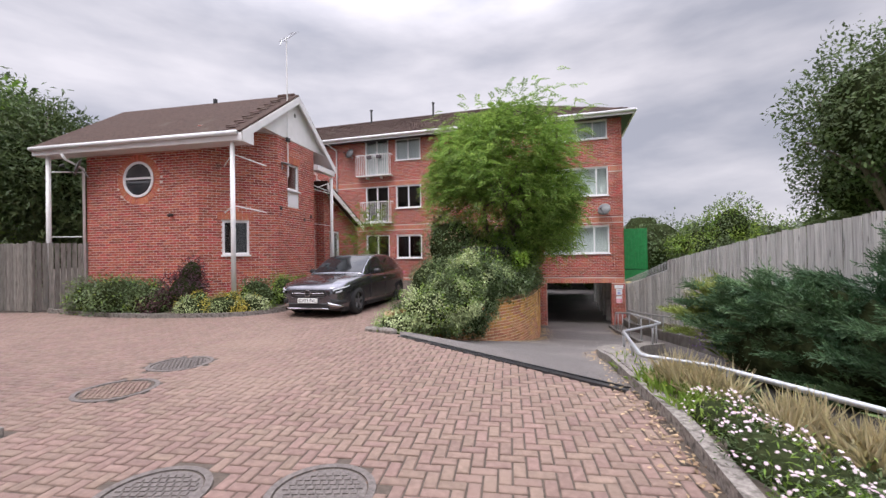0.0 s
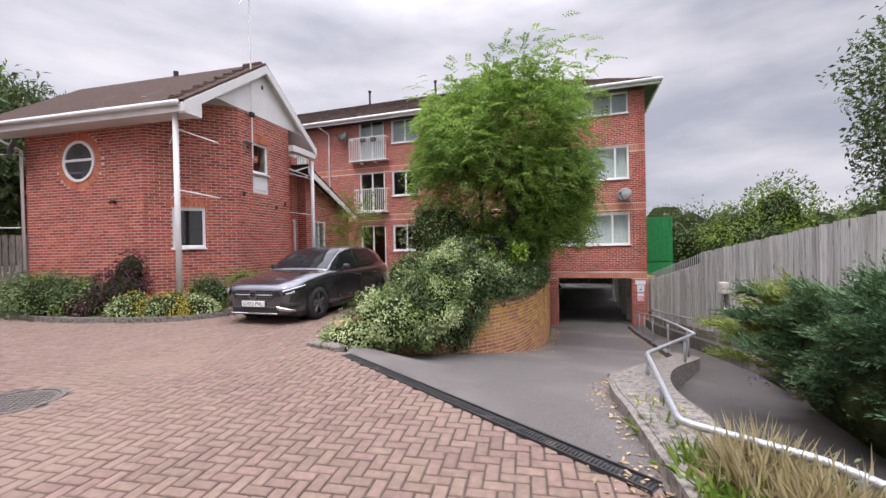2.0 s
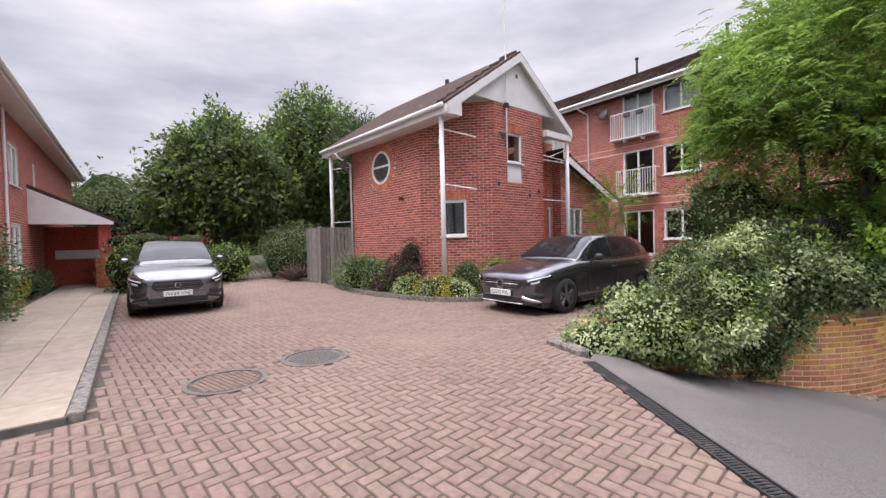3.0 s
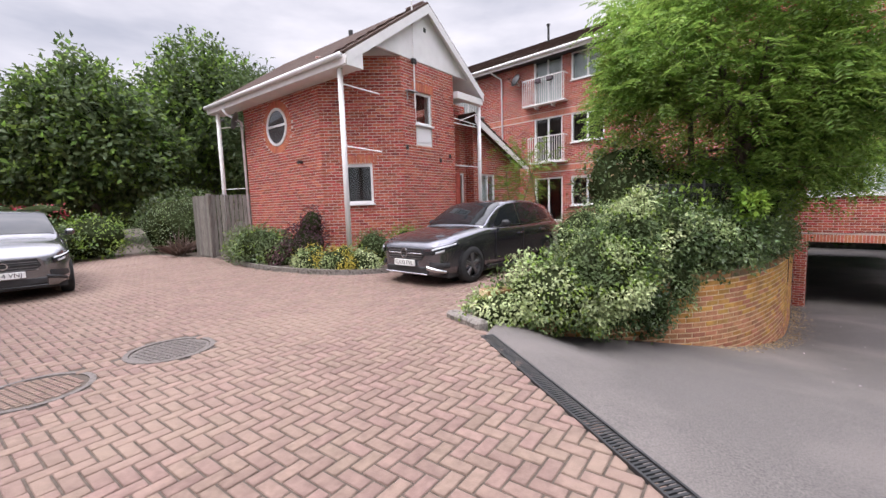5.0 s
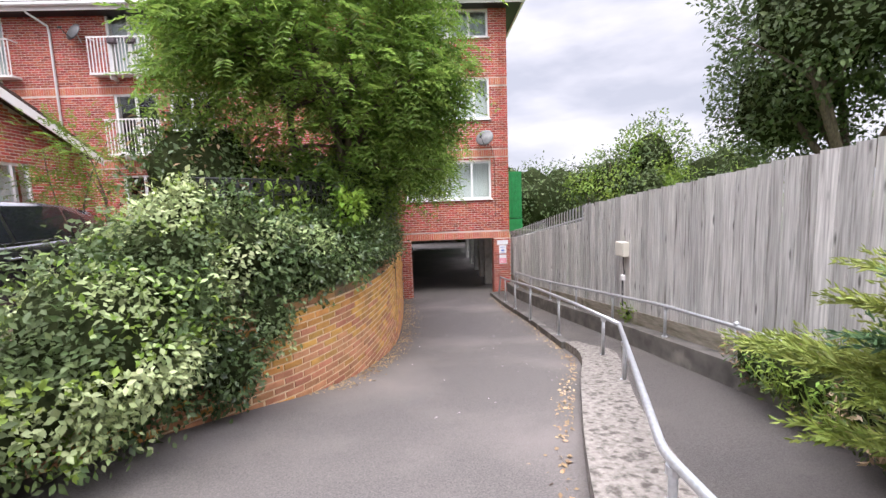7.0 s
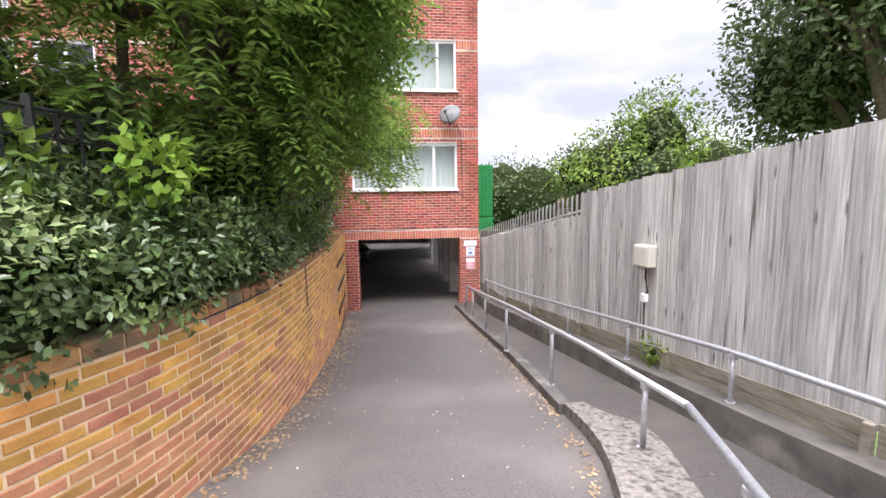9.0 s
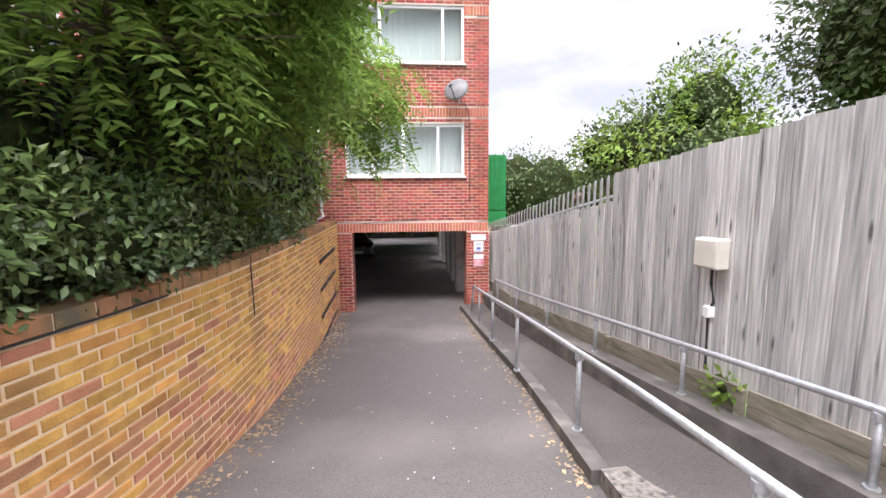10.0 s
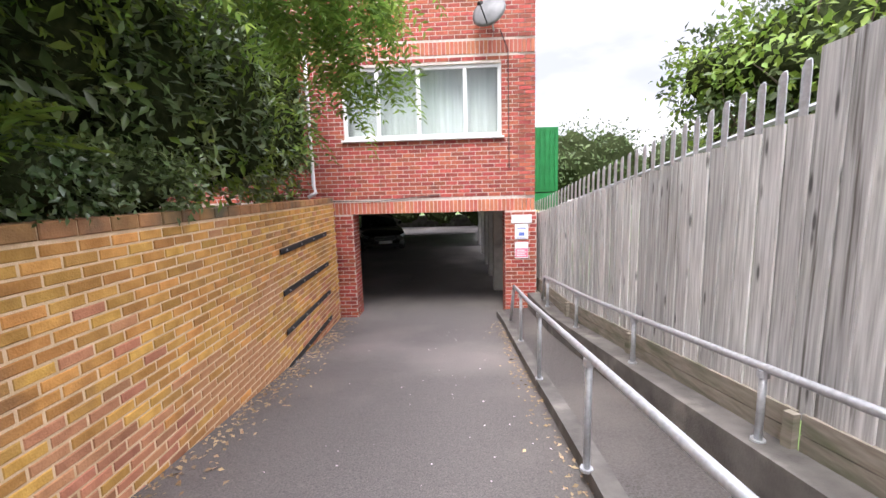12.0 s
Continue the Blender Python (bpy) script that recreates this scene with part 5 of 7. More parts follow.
            xs = [float(np.interp(y, ys, [q[1][k][0] for q in st])) for k in range(1, 9)]
            return float(np.interp(z, zs, xs))

        def patch(name, ys, lo, hi, mat, proud, owner):
            bm = bmesh.new()
            rows = []
            for i, y in enumerate(ys):
                t = i / (len(ys) - 1)
                z0_, z1_ = lo[0] + (lo[1] - lo[0]) * t + h * 0.62, hi[0] + (hi[1] - hi[0]) * t + h * 0.62
                rows.append([bm.verts.new((s * (skin(y, z) + proud * (0.4 if k in (0, 4) else 1)), y - proud * (0.4 if k in (0, 4) else 1), z)) for k, z in enumerate(np.linspace(z0_, z1_, 5))])
            for r0, r1 in zip(rows, rows[1:]):
                for k in range(4):
                    bm.faces.new((r0[k], r0[k + 1], r1[k + 1], r1[k]))
            return part(name, bm, mat, owner, smooth=True)
        hl = patch("headlight", (0.03, 0.06, 0.10, 0.16, 0.24, 0.34, 0.46), (0.56, 0.70), (0.665, 0.765), M_CARGLASS, 0.012, c)
        patch("light_strip", (0.035, 0.06, 0.10, 0.16, 0.24, 0.34, 0.42), (0.635, 0.735), (0.662, 0.755), M_LAMP, 0.017, hl)
        patch("lamp_reflector", (0.06, 0.10, 0.14, 0.18), (0.585, 0.62), (0.625, 0.665), M_LAMP, 0.017, hl)
        patch("air_intake", (0.02, 0.04, 0.08, 0.13, 0.2, 0.27), (0.29, 0.33), (0.45, 0.42), M_BLACK, 0.010, c)
        patch("intake_blade", (0.004, 0.02, 0.05, 0.09, 0.15, 0.22), (0.30, 0.235), (0.375, 0.285), M_CHROME if star else M_BLACK, 0.024, c)
        part("tail_light", boxes((s * 0.68 - 0.12, s * 0.68 + 0.12, 4.30, 4.40, 0.80 + h * 0.7, 0.92 + h * 0.7), bevel=0.02), M_SIGN_P, c)
    # windscreen and rear screen
    for nm, ys in (("windscreen", ((1.36, 1.0), (1.58, 1.175), (1.95, 1.375), (2.12, 1.42))), ("rear_screen", ((4.05, 1.3), (4.24, 1.12), (4.31, 1.03)))):
        bm = bmesh.new()
        rows = []
        stn = [g[0] for g in gh]
        for y, z in ys:
            prof = [(float(np.interp(y, stn, [q[1][k][0] for q in gh])), float(np.interp(y, stn, [q[1][k][1] for q in gh]))) for k in (4, 5, 6, 7)]
            prof[0] = (prof[0][0] - 0.02, prof[0][1] + 0.008)
            full = [(-x, zz) for x, zz in prof[:3]] + [(x, zz) for x, zz in reversed(prof)]
            rows.append([bm.verts.new((x, y + (-0.008 if nm == "windscreen" else 0.008), zz + 0.010)) for x, zz in full])
        for a, b in zip(rows, rows[1:]):
            for i in range(6):
                bm.faces.new((a[i], a[i + 1], b[i + 1], b[i]))
        part(nm, bm, M_CARGLASS, c, smooth=True)
    # nose
    gz = h * 0.5
    g = part("grille", prism([(-0.38, 0.475 + gz), (0.38, 0.475 + gz), (0.47, 0.56 + gz), (0.42, 0.672 + gz), (-0.42, 0.672 + gz), (-0.47, 0.56 + gz)], -0.018, 0.10), M_BLACK, c)
    for a, b in ((-0.43, -0.09), (0.09, 0.43)):
        part("grille_bar", boxes((a, b, -0.03, -0.012, 0.572 + gz, 0.594 + gz), bevel=0.004), M_CHROME if star else M_BLACK, g)
    for k in range(4):
        part("grille_slat", boxes((-0.42, 0.42, -0.022, -0.016, 0.49 + k * 0.045 + gz, 0.498 + k * 0.045 + gz)), M_RIM, g)
    rg = ring(0.072 if star else 0.045, 0.088 if star else 0.06, -0.05, -0.03, 0, 0.583 + gz, 24)
    part("badge", rg, M_CHROME, g)
    part("lower_intake", boxes((-0.54, 0.54, -0.014, 0.16, 0.235 + h * 0.4, 0.36 + h * 0.4), bevel=0.02), M_BLACK, c)
    part("splitter", boxes((-0.54, 0.54, -0.03, 0.10, 0.215 + h * 0.3, 0.24 + h * 0.3), bevel=0.008), M_CHROME if star else M_BLACK, c)
    pl = part("number_plate", boxes((-0.26, 0.26, -0.055, -0.02, 0.36 + gz, 0.47 + gz), bevel=0.004), M_PLATE, c)
    text_part(plate, 0.105, M_BLACK, pl, Matrix.Translation((0, -0.0565, 0.415 + gz)) @ Matrix.Rotation(radians(90), 4, "X"))
    part("underside", boxes((-0.80, 0.80, 0.25, 4.2, 0.15 + h * 0.3, 0.30 + h * 0.3)), M_BLACK, c)
    # wheels
    rw_ = 0.335 + h * 0.1
    wl_ = None
    for x, y in wheels:
        for s in (-1, 1):
            if wl_ is None:
                prof = [(0.0, 0.66), (0.0, 0.74), (0.02, 0.96), (0.05, 1.0), (0.17, 1.0), (0.20, 0.96), (0.215, 0.74), (0.215, 0.66)]
                bm = bmesh.new()
                n = 32
                rs = [[bm.verts.new((px, rw_ * pr * math.cos(2 * math.pi * i / n), rw_ * pr * math.sin(2 * math.pi * i / n))) for px, pr in prof] for i in range(n)]
                for i in range(n):
                    for k in range(len(prof) - 1):
                        bm.faces.new((rs[i][k], rs[i][k + 1], rs[(i + 1) % n][k + 1], rs[(i + 1) % n][k]))
                tyre = part("tyre", bm, M_TYRE, None, smooth=True)
                bm = bmesh.new()
                for i in range(5):
                    for off in (-0.11, 0.11):
                        a = 2 * math.pi * i / 5 + off
                        mm = Matrix.Rotation(a, 4, "X")
                        box(bm, 0.165, 0.195, -0.018, 0.018, 0.03, rw_ * 0.70, 0.005, mm)
                tube([(0.15, 0, 0), (0.2, 0, 0)], 0.06, 14, bm)
                rim = part("rim", bm, M_RIM, None)
                bm = tube([(0.06, 0, 0), (0.10, 0, 0)], rw_ * 0.68, 28)
                disc = part("brake_disc", bm, M_BLACK, None)
                hub = ring(rw_ * 0.66, rw_ * 0.72, 0.14, 0.20, 0, 0, 28)
                bmesh.ops.rotate(hub, verts=hub.verts, cent=(0, 0, 0), matrix=Matrix.Rotation(radians(90), 3, "Z"))
                for v in hub.verts:
                    v.co.x = abs(v.co.x)
                lip = part("rim_lip", hub, M_RIM, None)
                wl_ = [tyre.data, rim.data, disc.data, lip.data]
                for o_ in (tyre, rim, disc, lip):
                    bpy.data.objects.remove(o_)
            wh = new("wheel")
            wh.parent = c
            wh.matrix_local = Matrix.Translation((s * (x - 0.08), y, rw_ + 0.002)) @ Matrix.Rotation(0 if s > 0 else math.pi, 4, "Z")
            for nm, dt in zip(("tyre", "rim", "brake_disc", "rim_lip"), wl_):
                pp = new(nm, dt)
                pp.parent = wh
    return c


def flat_place(x, y, turn):
    return Matrix.Translation((x, y, court_z(x, y))) @ Matrix.Rotation(radians(turn), 4, "Z")


car(flat_place(-3.20, 9.76, -15), car_paint("graphite_paint", (0.12, 0.118, 0.135), (0.16, 0.157, 0.178)), "dark grey metallic hatchback parked on the paving", "GX73 PVL")
car(flat_place(-9.0, 6.2, 72), car_paint("silver_paint", (0.19, 0.19, 0.20), (0.24, 0.24, 0.25)), "mid-grey crossover car parked beside the kerb", "AV24 VNJ", tall=0.14, star=False)
dk = car(Matrix.Translation((6.3, 28.0, -1.95)) @ Matrix.Rotation(radians(4), 4, "Z"), car_paint("black_paint", (0.012, 0.012, 0.014), (0.02, 0.02, 0.022)), "black car parked beyond the undercroft", "", star=False)

# ---------------------------------------------------------------- planting
rng = np.random.default_rng(7)


def leaf_mesh(P, D, N, size, aspect=0.45, fold=0.25):
    """Folded four-cornered leaves: base points, directions of growth, rough normals, lengths."""
    n = len(P)
    D = D / (np.linalg.norm(D, axis=1, keepdims=True) + 1e-9)
    S = np.cross(D, N)
    S /= np.linalg.norm(S, axis=1, keepdims=True) + 1e-9
    U = np.cross(S, D)
    size = np.asarray(size).reshape(-1, 1) * np.ones((n, 1))
    mid = P + D * size * 0.48
    v = np.stack([P, mid + S * size * aspect / 2 + U * size * fold * 0.3, P + D * size - U * size * 0.08, mid - S * size * aspect / 2 + U * size * fold * 0.3], 1).reshape(-1, 3)
    b = 4 * np.arange(n)[:, None]
    f = np.concatenate([b + [0, 1, 2], b + [0, 2, 3]], 1).reshape(-1, 3)
    return v, f


def fast_mesh(name, v, f, mat, parent=None, kind=""):
    me = bpy.data.meshes.new(name)
    me.vertices.add(len(v))
    me.vertices.foreach_set("co", np.asarray(v, dtype=np.float32).ravel())
    f = np.asarray(f)
    k = f.shape[1]
    me.loops.add(f.size)
    me.loops.foreach_set("vertex_index", f.astype(np.int32).ravel())
    me.polygons.add(len(f))
    me.polygons.foreach_set("loop_start", np.arange(0, f.size, k, dtype=np.int32))
    me.update(calc_edges=True)
    me.materials.append(mat)
    ob = new(name, me)
    if parent is not None:
        ob.parent = parent
    if kind:
        ob["kind"] = kind
    return ob


def lumps(P, scale, amp, seed=0.0):
    return np.array([noise.noise(Vector((p[0] * scale + seed, p[1] * scale, p[2] * scale))) for p in P]) * amp


def shell(ells, n, deep=0.3, rough=0.22, freq=1.6, seed=0.0, floor=None):
    """Points in the outer part of a union of ellipsoids with an uneven outline, and their outward directions."""
    E = np.array(ells, float)
    area = (E[:, 3] * E[:, 4] + E[:, 4] * E[:, 5] + E[:, 3] * E[:, 5])
    pick = rng.choice(len(E), n, p=area / area.sum())
    d = rng.normal(size=(n, 3))
    d /= np.linalg.norm(d, axis=1, keepdims=True)
    c, r = E[pick, :3], E[pick, 3:]
    k = 1 - deep * rng.random(n) ** 1.6
    base = c + d * r
    k = k * (1 + lumps(base, freq, rough, seed) + lumps(base, freq * 3.1, rough * 0.6, seed + 5))
    P = c + d * r * k[:, None]
    keep = np.ones(n, bool)
    for j, e in enumerate(E):
        q = (((P - e[:3]) / e[3:]) ** 2).sum(1)
        keep &= (q > 0.5) | (pick == j)
    if floor is not None:
        keep &= P[:, 2] > np.array([floor(p[0], p[1]) for p in P])
    N = d / r
    N /= np.linalg.norm(N, axis=1, keepdims=True)
    return P[keep], N[keep]


def leaves_on(P, N, mats, size, parent, aspect=0.45, per=1, name="foliage", droop=0.2, spread=0.9):
    if per > 1:
        P = np.repeat(P, per, 0) + rng.normal(size=(len(P) * per, 3)) * size * 0.6
        N = np.repeat(N, per, 0)
    D = N * 0.7 + rng.normal(size=P.shape) * spread + np.array([0, 0, -droop])
    up = N + np.array([0, 0, 0.7]) + rng.normal(size=P.shape) * 0.45
    which = np.digitize(0.5 + 0.55 * (rng.random(len(P)) - 0.5) + lumps(P, 2.0, 1.5, 3.3) if len(mats) > 1 else np.zeros(len(P)), np.cumsum([m[1] for m in mats])[:-1])
    for i, (mt, _) in enumerate(mats):
        s = which == i
        if s.sum():
            v, f = leaf_mesh(P[s], D[s], up[s], size * rng.uniform(0.65, 1.25, s.sum()), aspect)
            fast_mesh(name, v, f, mt, parent, "stuff")


# Solid dark lumps inside the leaves: stand in for inner shade, stop see-through.
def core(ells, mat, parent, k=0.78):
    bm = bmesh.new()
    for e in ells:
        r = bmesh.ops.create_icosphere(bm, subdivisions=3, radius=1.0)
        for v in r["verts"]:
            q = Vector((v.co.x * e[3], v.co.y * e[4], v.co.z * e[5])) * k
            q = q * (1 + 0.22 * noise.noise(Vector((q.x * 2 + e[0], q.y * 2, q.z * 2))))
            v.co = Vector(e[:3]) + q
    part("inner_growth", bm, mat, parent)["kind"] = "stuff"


# Near-black colour that paints the shade deep inside foliage.
M_INNER = material("foliage_shade", (0.016, 0.022, 0.009), (0.045, 0.055, 0.024), 1.0, 14, 5, 0.9, 30, spec=0.0)


def shrub(label, ells, mats, size, n, aspect=0.45, per=1, category="shrub", stems=True, deep=0.3, rough=0.22, freq=1.6, group="", spread=0.9, name="shrub", k=0.76):
    s = new(name)
    tagged(s, label, category, group)
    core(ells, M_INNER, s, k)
    P, N = shell(ells, n, deep, rough, freq, seed=len(label) * 0.37)
    leaves_on(P, N, mats, size, s, aspect, per, spread=spread)
    return s


def limb(bm, p, q, r0, r1, bend=0.15, sides=7):
    p, q = Vector(p), Vector(q)
    L = (q - p).length
    off = Vector((random.uniform(-1, 1), random.uniform(-1, 1), random.uniform(-0.3, 0.5))) * bend * L
    pts = [p.lerp(q, t) + off * math.sin(math.pi * t) for t in (0, 0.25, 0.5, 0.75, 1)]
    tube(pts, r0, sides, bm, r1)
    return pts


def fronds(P, D, mat, parent, length=0.32, pairs=6, leaf=0.085, aspect=0.3, name="fronds"):
    """Feather-shaped leaves: a drooping stalk with pairs of leaflets."""
    n = len(P)
    D = D / np.linalg.norm(D, axis=1, keepdims=True)
    side = np.cross(D, np.array([0, 0, 1.0]) + rng.normal(size=(n, 3)) * 0.25)
    side /= np.linalg.norm(side, axis=1, keepdims=True) + 1e-9
    up = np.cross(side, D)
    L = length * rng.uniform(0.7, 1.25, n)[:, None]
    PP, DD, NN, SS = [], [], [], []
    for k in range(pairs):
        t = (k + 0.8) / pairs
        pos = P + D * L * t + np.array([0, 0, -1.0]) * (L * 0.35 * t * t)
        w = leaf * (1.1 - 0.45 * abs(t - 0.45)) * np.ones(n)
        for s in (-1, 1):
            PP.append(pos)
            DD.append(side * s + D * 0.55 - up * 0.2 + rng.normal(size=(n, 3)) * 0.12)
            NN.append(up + rng.normal(size=(n, 3)) * 0.2)
            SS.append(w)
    v, f = leaf_mesh(np.concatenate(PP), np.concatenate(DD), np.concatenate(NN), np.concatenate(SS), aspect)
    return fast_mesh(name, v, f, mat, parent, "stuff")


def broad_tree(label, base, height, ells, mats, size, n, trunk=0.16, per=3, group="", category="tree", limbs=9, deep=0.55, aspect=0.5):
    t = new("tree")
    tagged(t, label, category, group)
    bm = bmesh.new()
    c = Vector(np.mean(np.array(ells)[:, :3], 0))
    fork = Vector(base) + (Vector((c.x, c.y, base[2])) - Vector(base)) * 0.3 + Vector((0, 0, height * 0.28))
    limb(bm, base, fork, trunk, trunk * 0.75, 0.04, 10)
    for i in range(limbs):
        e = ells[i % len(ells)]
        q = Vector(e[:3]) + Vector((random.uniform(-0.6, 0.6) * e[3], random.uniform(-0.6, 0.6) * e[4], random.uniform(-0.2, 0.7) * e[5]))
        pts = limb(bm, fork, q, trunk * 0.5, trunk * 0.1, 0.12)
        for _ in range(2):
            w = Vector(e[:3]) + Vector((random.uniform(-1, 1) * e[3], random.uniform(-1, 1) * e[4], random.uniform(-0.5, 0.9) * e[5])) * 0.85
            limb(bm, pts[2], w, trunk * 0.2, trunk * 0.05, 0.1, 5)
    part("trunk", bm, M_BARK, t, smooth=True)
    P, N = shell(ells, n, deep, 0.3, 0.9, seed=base[0])
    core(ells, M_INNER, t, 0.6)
    cr = new("crown")
    cr.parent = t
    leaves_on(P, N, mats, size, cr, aspect, per)
    return t


# feathery tree behind the retaining wall
ft = new("tree")
tagged(ft, "feathery bright green tree behind the brick retaining wall", "tree")
base = Vector((2.0, 13.3, 0.1))
bm = bmesh.new()
TIPS = []
stems = [((1.95, 13.35, 3.4), 0.10), ((2.4, 13.1, 3.0), 0.085), ((1.4, 13.7, 3.1), 0.08), ((2.2, 14.0, 3.3), 0.07)]
for k, (top, r) in enumerate(stems):
    b = base + Vector((0.25 * math.cos(k * 1.7), 0.25 * math.sin(k * 1.7), 0))
    pts = limb(bm, b, top, r, r * 0.6, 0.06, 9)
    for j in range(11):
        a = random.uniform(0, 2 * math.pi)
        z = random.uniform(1.8, 5.7)
        rad = 2.5 * math.sin(math.pi * min(max((z - 0.6) / 6.0, 0.05), 0.97)) ** 0.7 * random.uniform(0.55, 1.0)
        q = Vector((2.0 + rad * math.cos(a), 13.2 + rad * math.sin(a), z))
        lp = limb(bm, pts[3] if z < 3.4 else pts[4], q, r * 0.45, r * 0.1, 0.1, 6)
        TIPS += [lp[2], lp[3], lp[4]]
        for _ in range(3):
            w = q + Vector((random.uniform(-0.7, 0.7), random.uniform(-0.7, 0.7), random.uniform(-0.3, 0.6)))
            l2 = limb(bm, lp[3], w, r * 0.14, r * 0.04, 0.1, 5)
            TIPS += [l2[2], l2[4]]
part("trunk", bm, M_BARK, ft, smooth=True)
crown = new("crown")
crown.parent = ft
T = np.array([tuple(p) for p in TIPS])
C0 = np.array([1.9, 13.3, 3.6])
P = np.repeat(T, 21, 0) + rng.normal(size=(len(T) * 21, 3)) * np.array([0.36, 0.36, 0.28])
E0 = [(1.95, 13.2, 3.6, 2.35, 2.2, 2.4), (2.1, 13.2, 5.0, 1.5, 1.5, 1.3), (1.2, 13.0, 3.2, 1.9, 1.7, 1.5), (2.9, 13.6, 3.1, 1.6, 1.6, 1.4)]
P2, N2 = shell(E0, 4200, 0.45, 0.16, 0.8, seed=2.0)
P = np.concatenate([P, P2])
P = P[(P[:, 2] > 1.35) & (P[:, 0] > -0.35 + 0.12 * (P[:, 2] - 3.5) + lumps(P, 1.1, 0.7, 4.0)) & (P[:, 0] < 4.1) & (P[:, 2] < 6.75) & ~((P[:, 0] > 3.2) & (P[:, 1] < 12.6) & (P[:, 2] < 2.6))]
D = (P - C0) * np.array([1, 1, 0.35])
D = D / (np.linalg.norm(D, axis=1, keepdims=True) + 1e-6) + rng.normal(size=P.shape) * 0.55 + np.array([0, 0, -0.1])
fronds(P, D, L_TREE, crown, 0.36, 6, 0.105, 0.34)
# branches that hang out over the ramp
ob = new("branch")
ob.parent = ft
HP = []
for a, b in (((3.0, 14.2, 2.7), (4.9, 16.6, 1.6)), ((3.0, 14.4, 3.2), (5.15, 16.5, 1.9)), ((2.9, 14.0, 3.5), (5.3, 16.5, 2.5)), ((2.9, 14.6, 3.7), (5.05, 16.7, 3.0)), ((3.2, 14.6, 3.0), (4.85, 16.5, 2.3))):
    for t in np.linspace(0.1, 1, 16):
        HP.append(np.array(a) * (1 - t) + np.array(b) * t + np.array([0, 0, 0.25 * math.sin(math.pi * t)]))
HP = np.repeat(np.array(HP), 9, 0) + rng.normal(size=(80 * 9, 3)) * 0.22
HD = np.array([0.5, 0.75, -0.35]) + rng.normal(size=HP.shape) * 0.5
fronds(HP, HD, L_TREE, ob, 0.42, 7, 0.12, 0.32)

# bed at the head of the retaining wall
shrub("variegated green and cream shrub spilling over the bed", [(-0.92, 8.42, 0.12, 0.5, 0.42, 0.34), (-0.35, 8.68, 0.32, 0.72, 0.55, 0.50), (0.18, 9.08, 0.60, 0.66, 0.58, 0.62), (0.5, 9.5, 0.98, 0.40, 0.40, 0.62), (0.62, 9.75, 1.3, 0.2, 0.2, 0.4)], [(L_PALE, 0.36), (L_FRESH, 0.22), (L_IVY, 0.42)], 0.056, 10500, 0.55, 2, deep=0.36, rough=0.5, freq=2.6, k=0.68, spread=0.75)
shrub("dark glossy evergreen shrub over the curved wall", [(0.4, 9.7, 0.40, 0.5, 0.4, 0.75), (1.25, 10.85, 0.92, 0.70, 0.62, 0.46), (0.1, 9.4, 0.05, 0.55, 0.35, 0.42), (0.8, 10.4, 0.98, 0.62, 0.58, 0.52), (0.78, 9.85, 0.02, 0.34, 0.3, 0.46), (1.12, 10.3, 0.28, 0.32, 0.34, 0.40), (1.5, 10.85, 0.45, 0.28, 0.4, 0.24)], [(L_PALE, 0.16), (L_HEDGE, 0.48), (L_IVY, 0.36)], 0.062, 8600, 0.55, 2, deep=0.4, rough=0.5, freq=2.4, k=0.64, spread=0.7)
shrub("low dense cotoneaster along the wall top", [(1.8, 11.5, 0.78, 0.68, 0.7, 0.50), (2.22, 12.4, 0.72, 0.64, 0.75, 0.42), (2.5, 13.4, 0.64, 0.6, 0.75, 0.38), (2.8, 14.4, 0.62, 0.55, 0.7, 0.36), (3.05, 15.3, 0.6, 0.5, 0.65, 0.34)], [(L_HEDGE, 0.6), (L_IVY, 0.4)], 0.066, 10000, 0.5, 2, deep=0.36, rough=0.42, freq=2.6, k=0.66, spread=0.75)
shrub("tall dark laurel hedge above the brick wall", [(2.9, 16.0, 1.5, 0.75, 0.9, 1.25), (3.3, 17.2, 1.65, 0.7, 0.9, 1.4), (3.6, 18.3, 1.95, 0.62, 0.75, 1.75), (3.72, 19.05, 1.95, 0.58, 0.5, 1.75), (2.6, 15.0, 1.6, 0.7, 0.8, 1.1)], [(L_HEDGE, 0.76), (L_FRESH, 0.24)], 0.14, 6200, 0.36, 2, rough=0.34, freq=2.0)
shrub("rounded grey-green shrub behind the parked car", [(-0.35, 11.5, 0.75, 0.65, 0.6, 0.7), (0.3, 11.2, 0.95, 0.6, 0.6, 0.6)], [(L_IVY, 0.7), (L_PALE, 0.3)], 0.05, 4200, 0.4, 2, rough=0.12)
shrub("bronze-tinted loose shrub below the tree", [(0.3, 12.3, 1.7, 0.9, 0.8, 1.0), (1.1, 12.4, 1.3, 0.9, 0.7, 0.9)], [(L_IVY, 0.5), (L_DRY, 0.16), (L_HEDGE, 0.34)], 0.085, 2600, 0.5, 2, rough=0.35)
shrub("dark understorey leaves below the tree", [(2.2, 13.9, 1.4, 0.9, 1.3, 1.0), (1.4, 12.5, 1.3, 1.0, 0.8, 0.8)], [(L_HEDGE, 0.6), (L_TREE, 0.4)], 0.11, 3000, 0.4, 2)
shrub("bright lime-green shrub on the wall top", [(1.25, 11.2, 1.35, 0.35, 0.35, 0.35)], [(L_FRESH, 1.0)], 0.12, 260, 0.5, 1, rough=0.4, k=0.4)
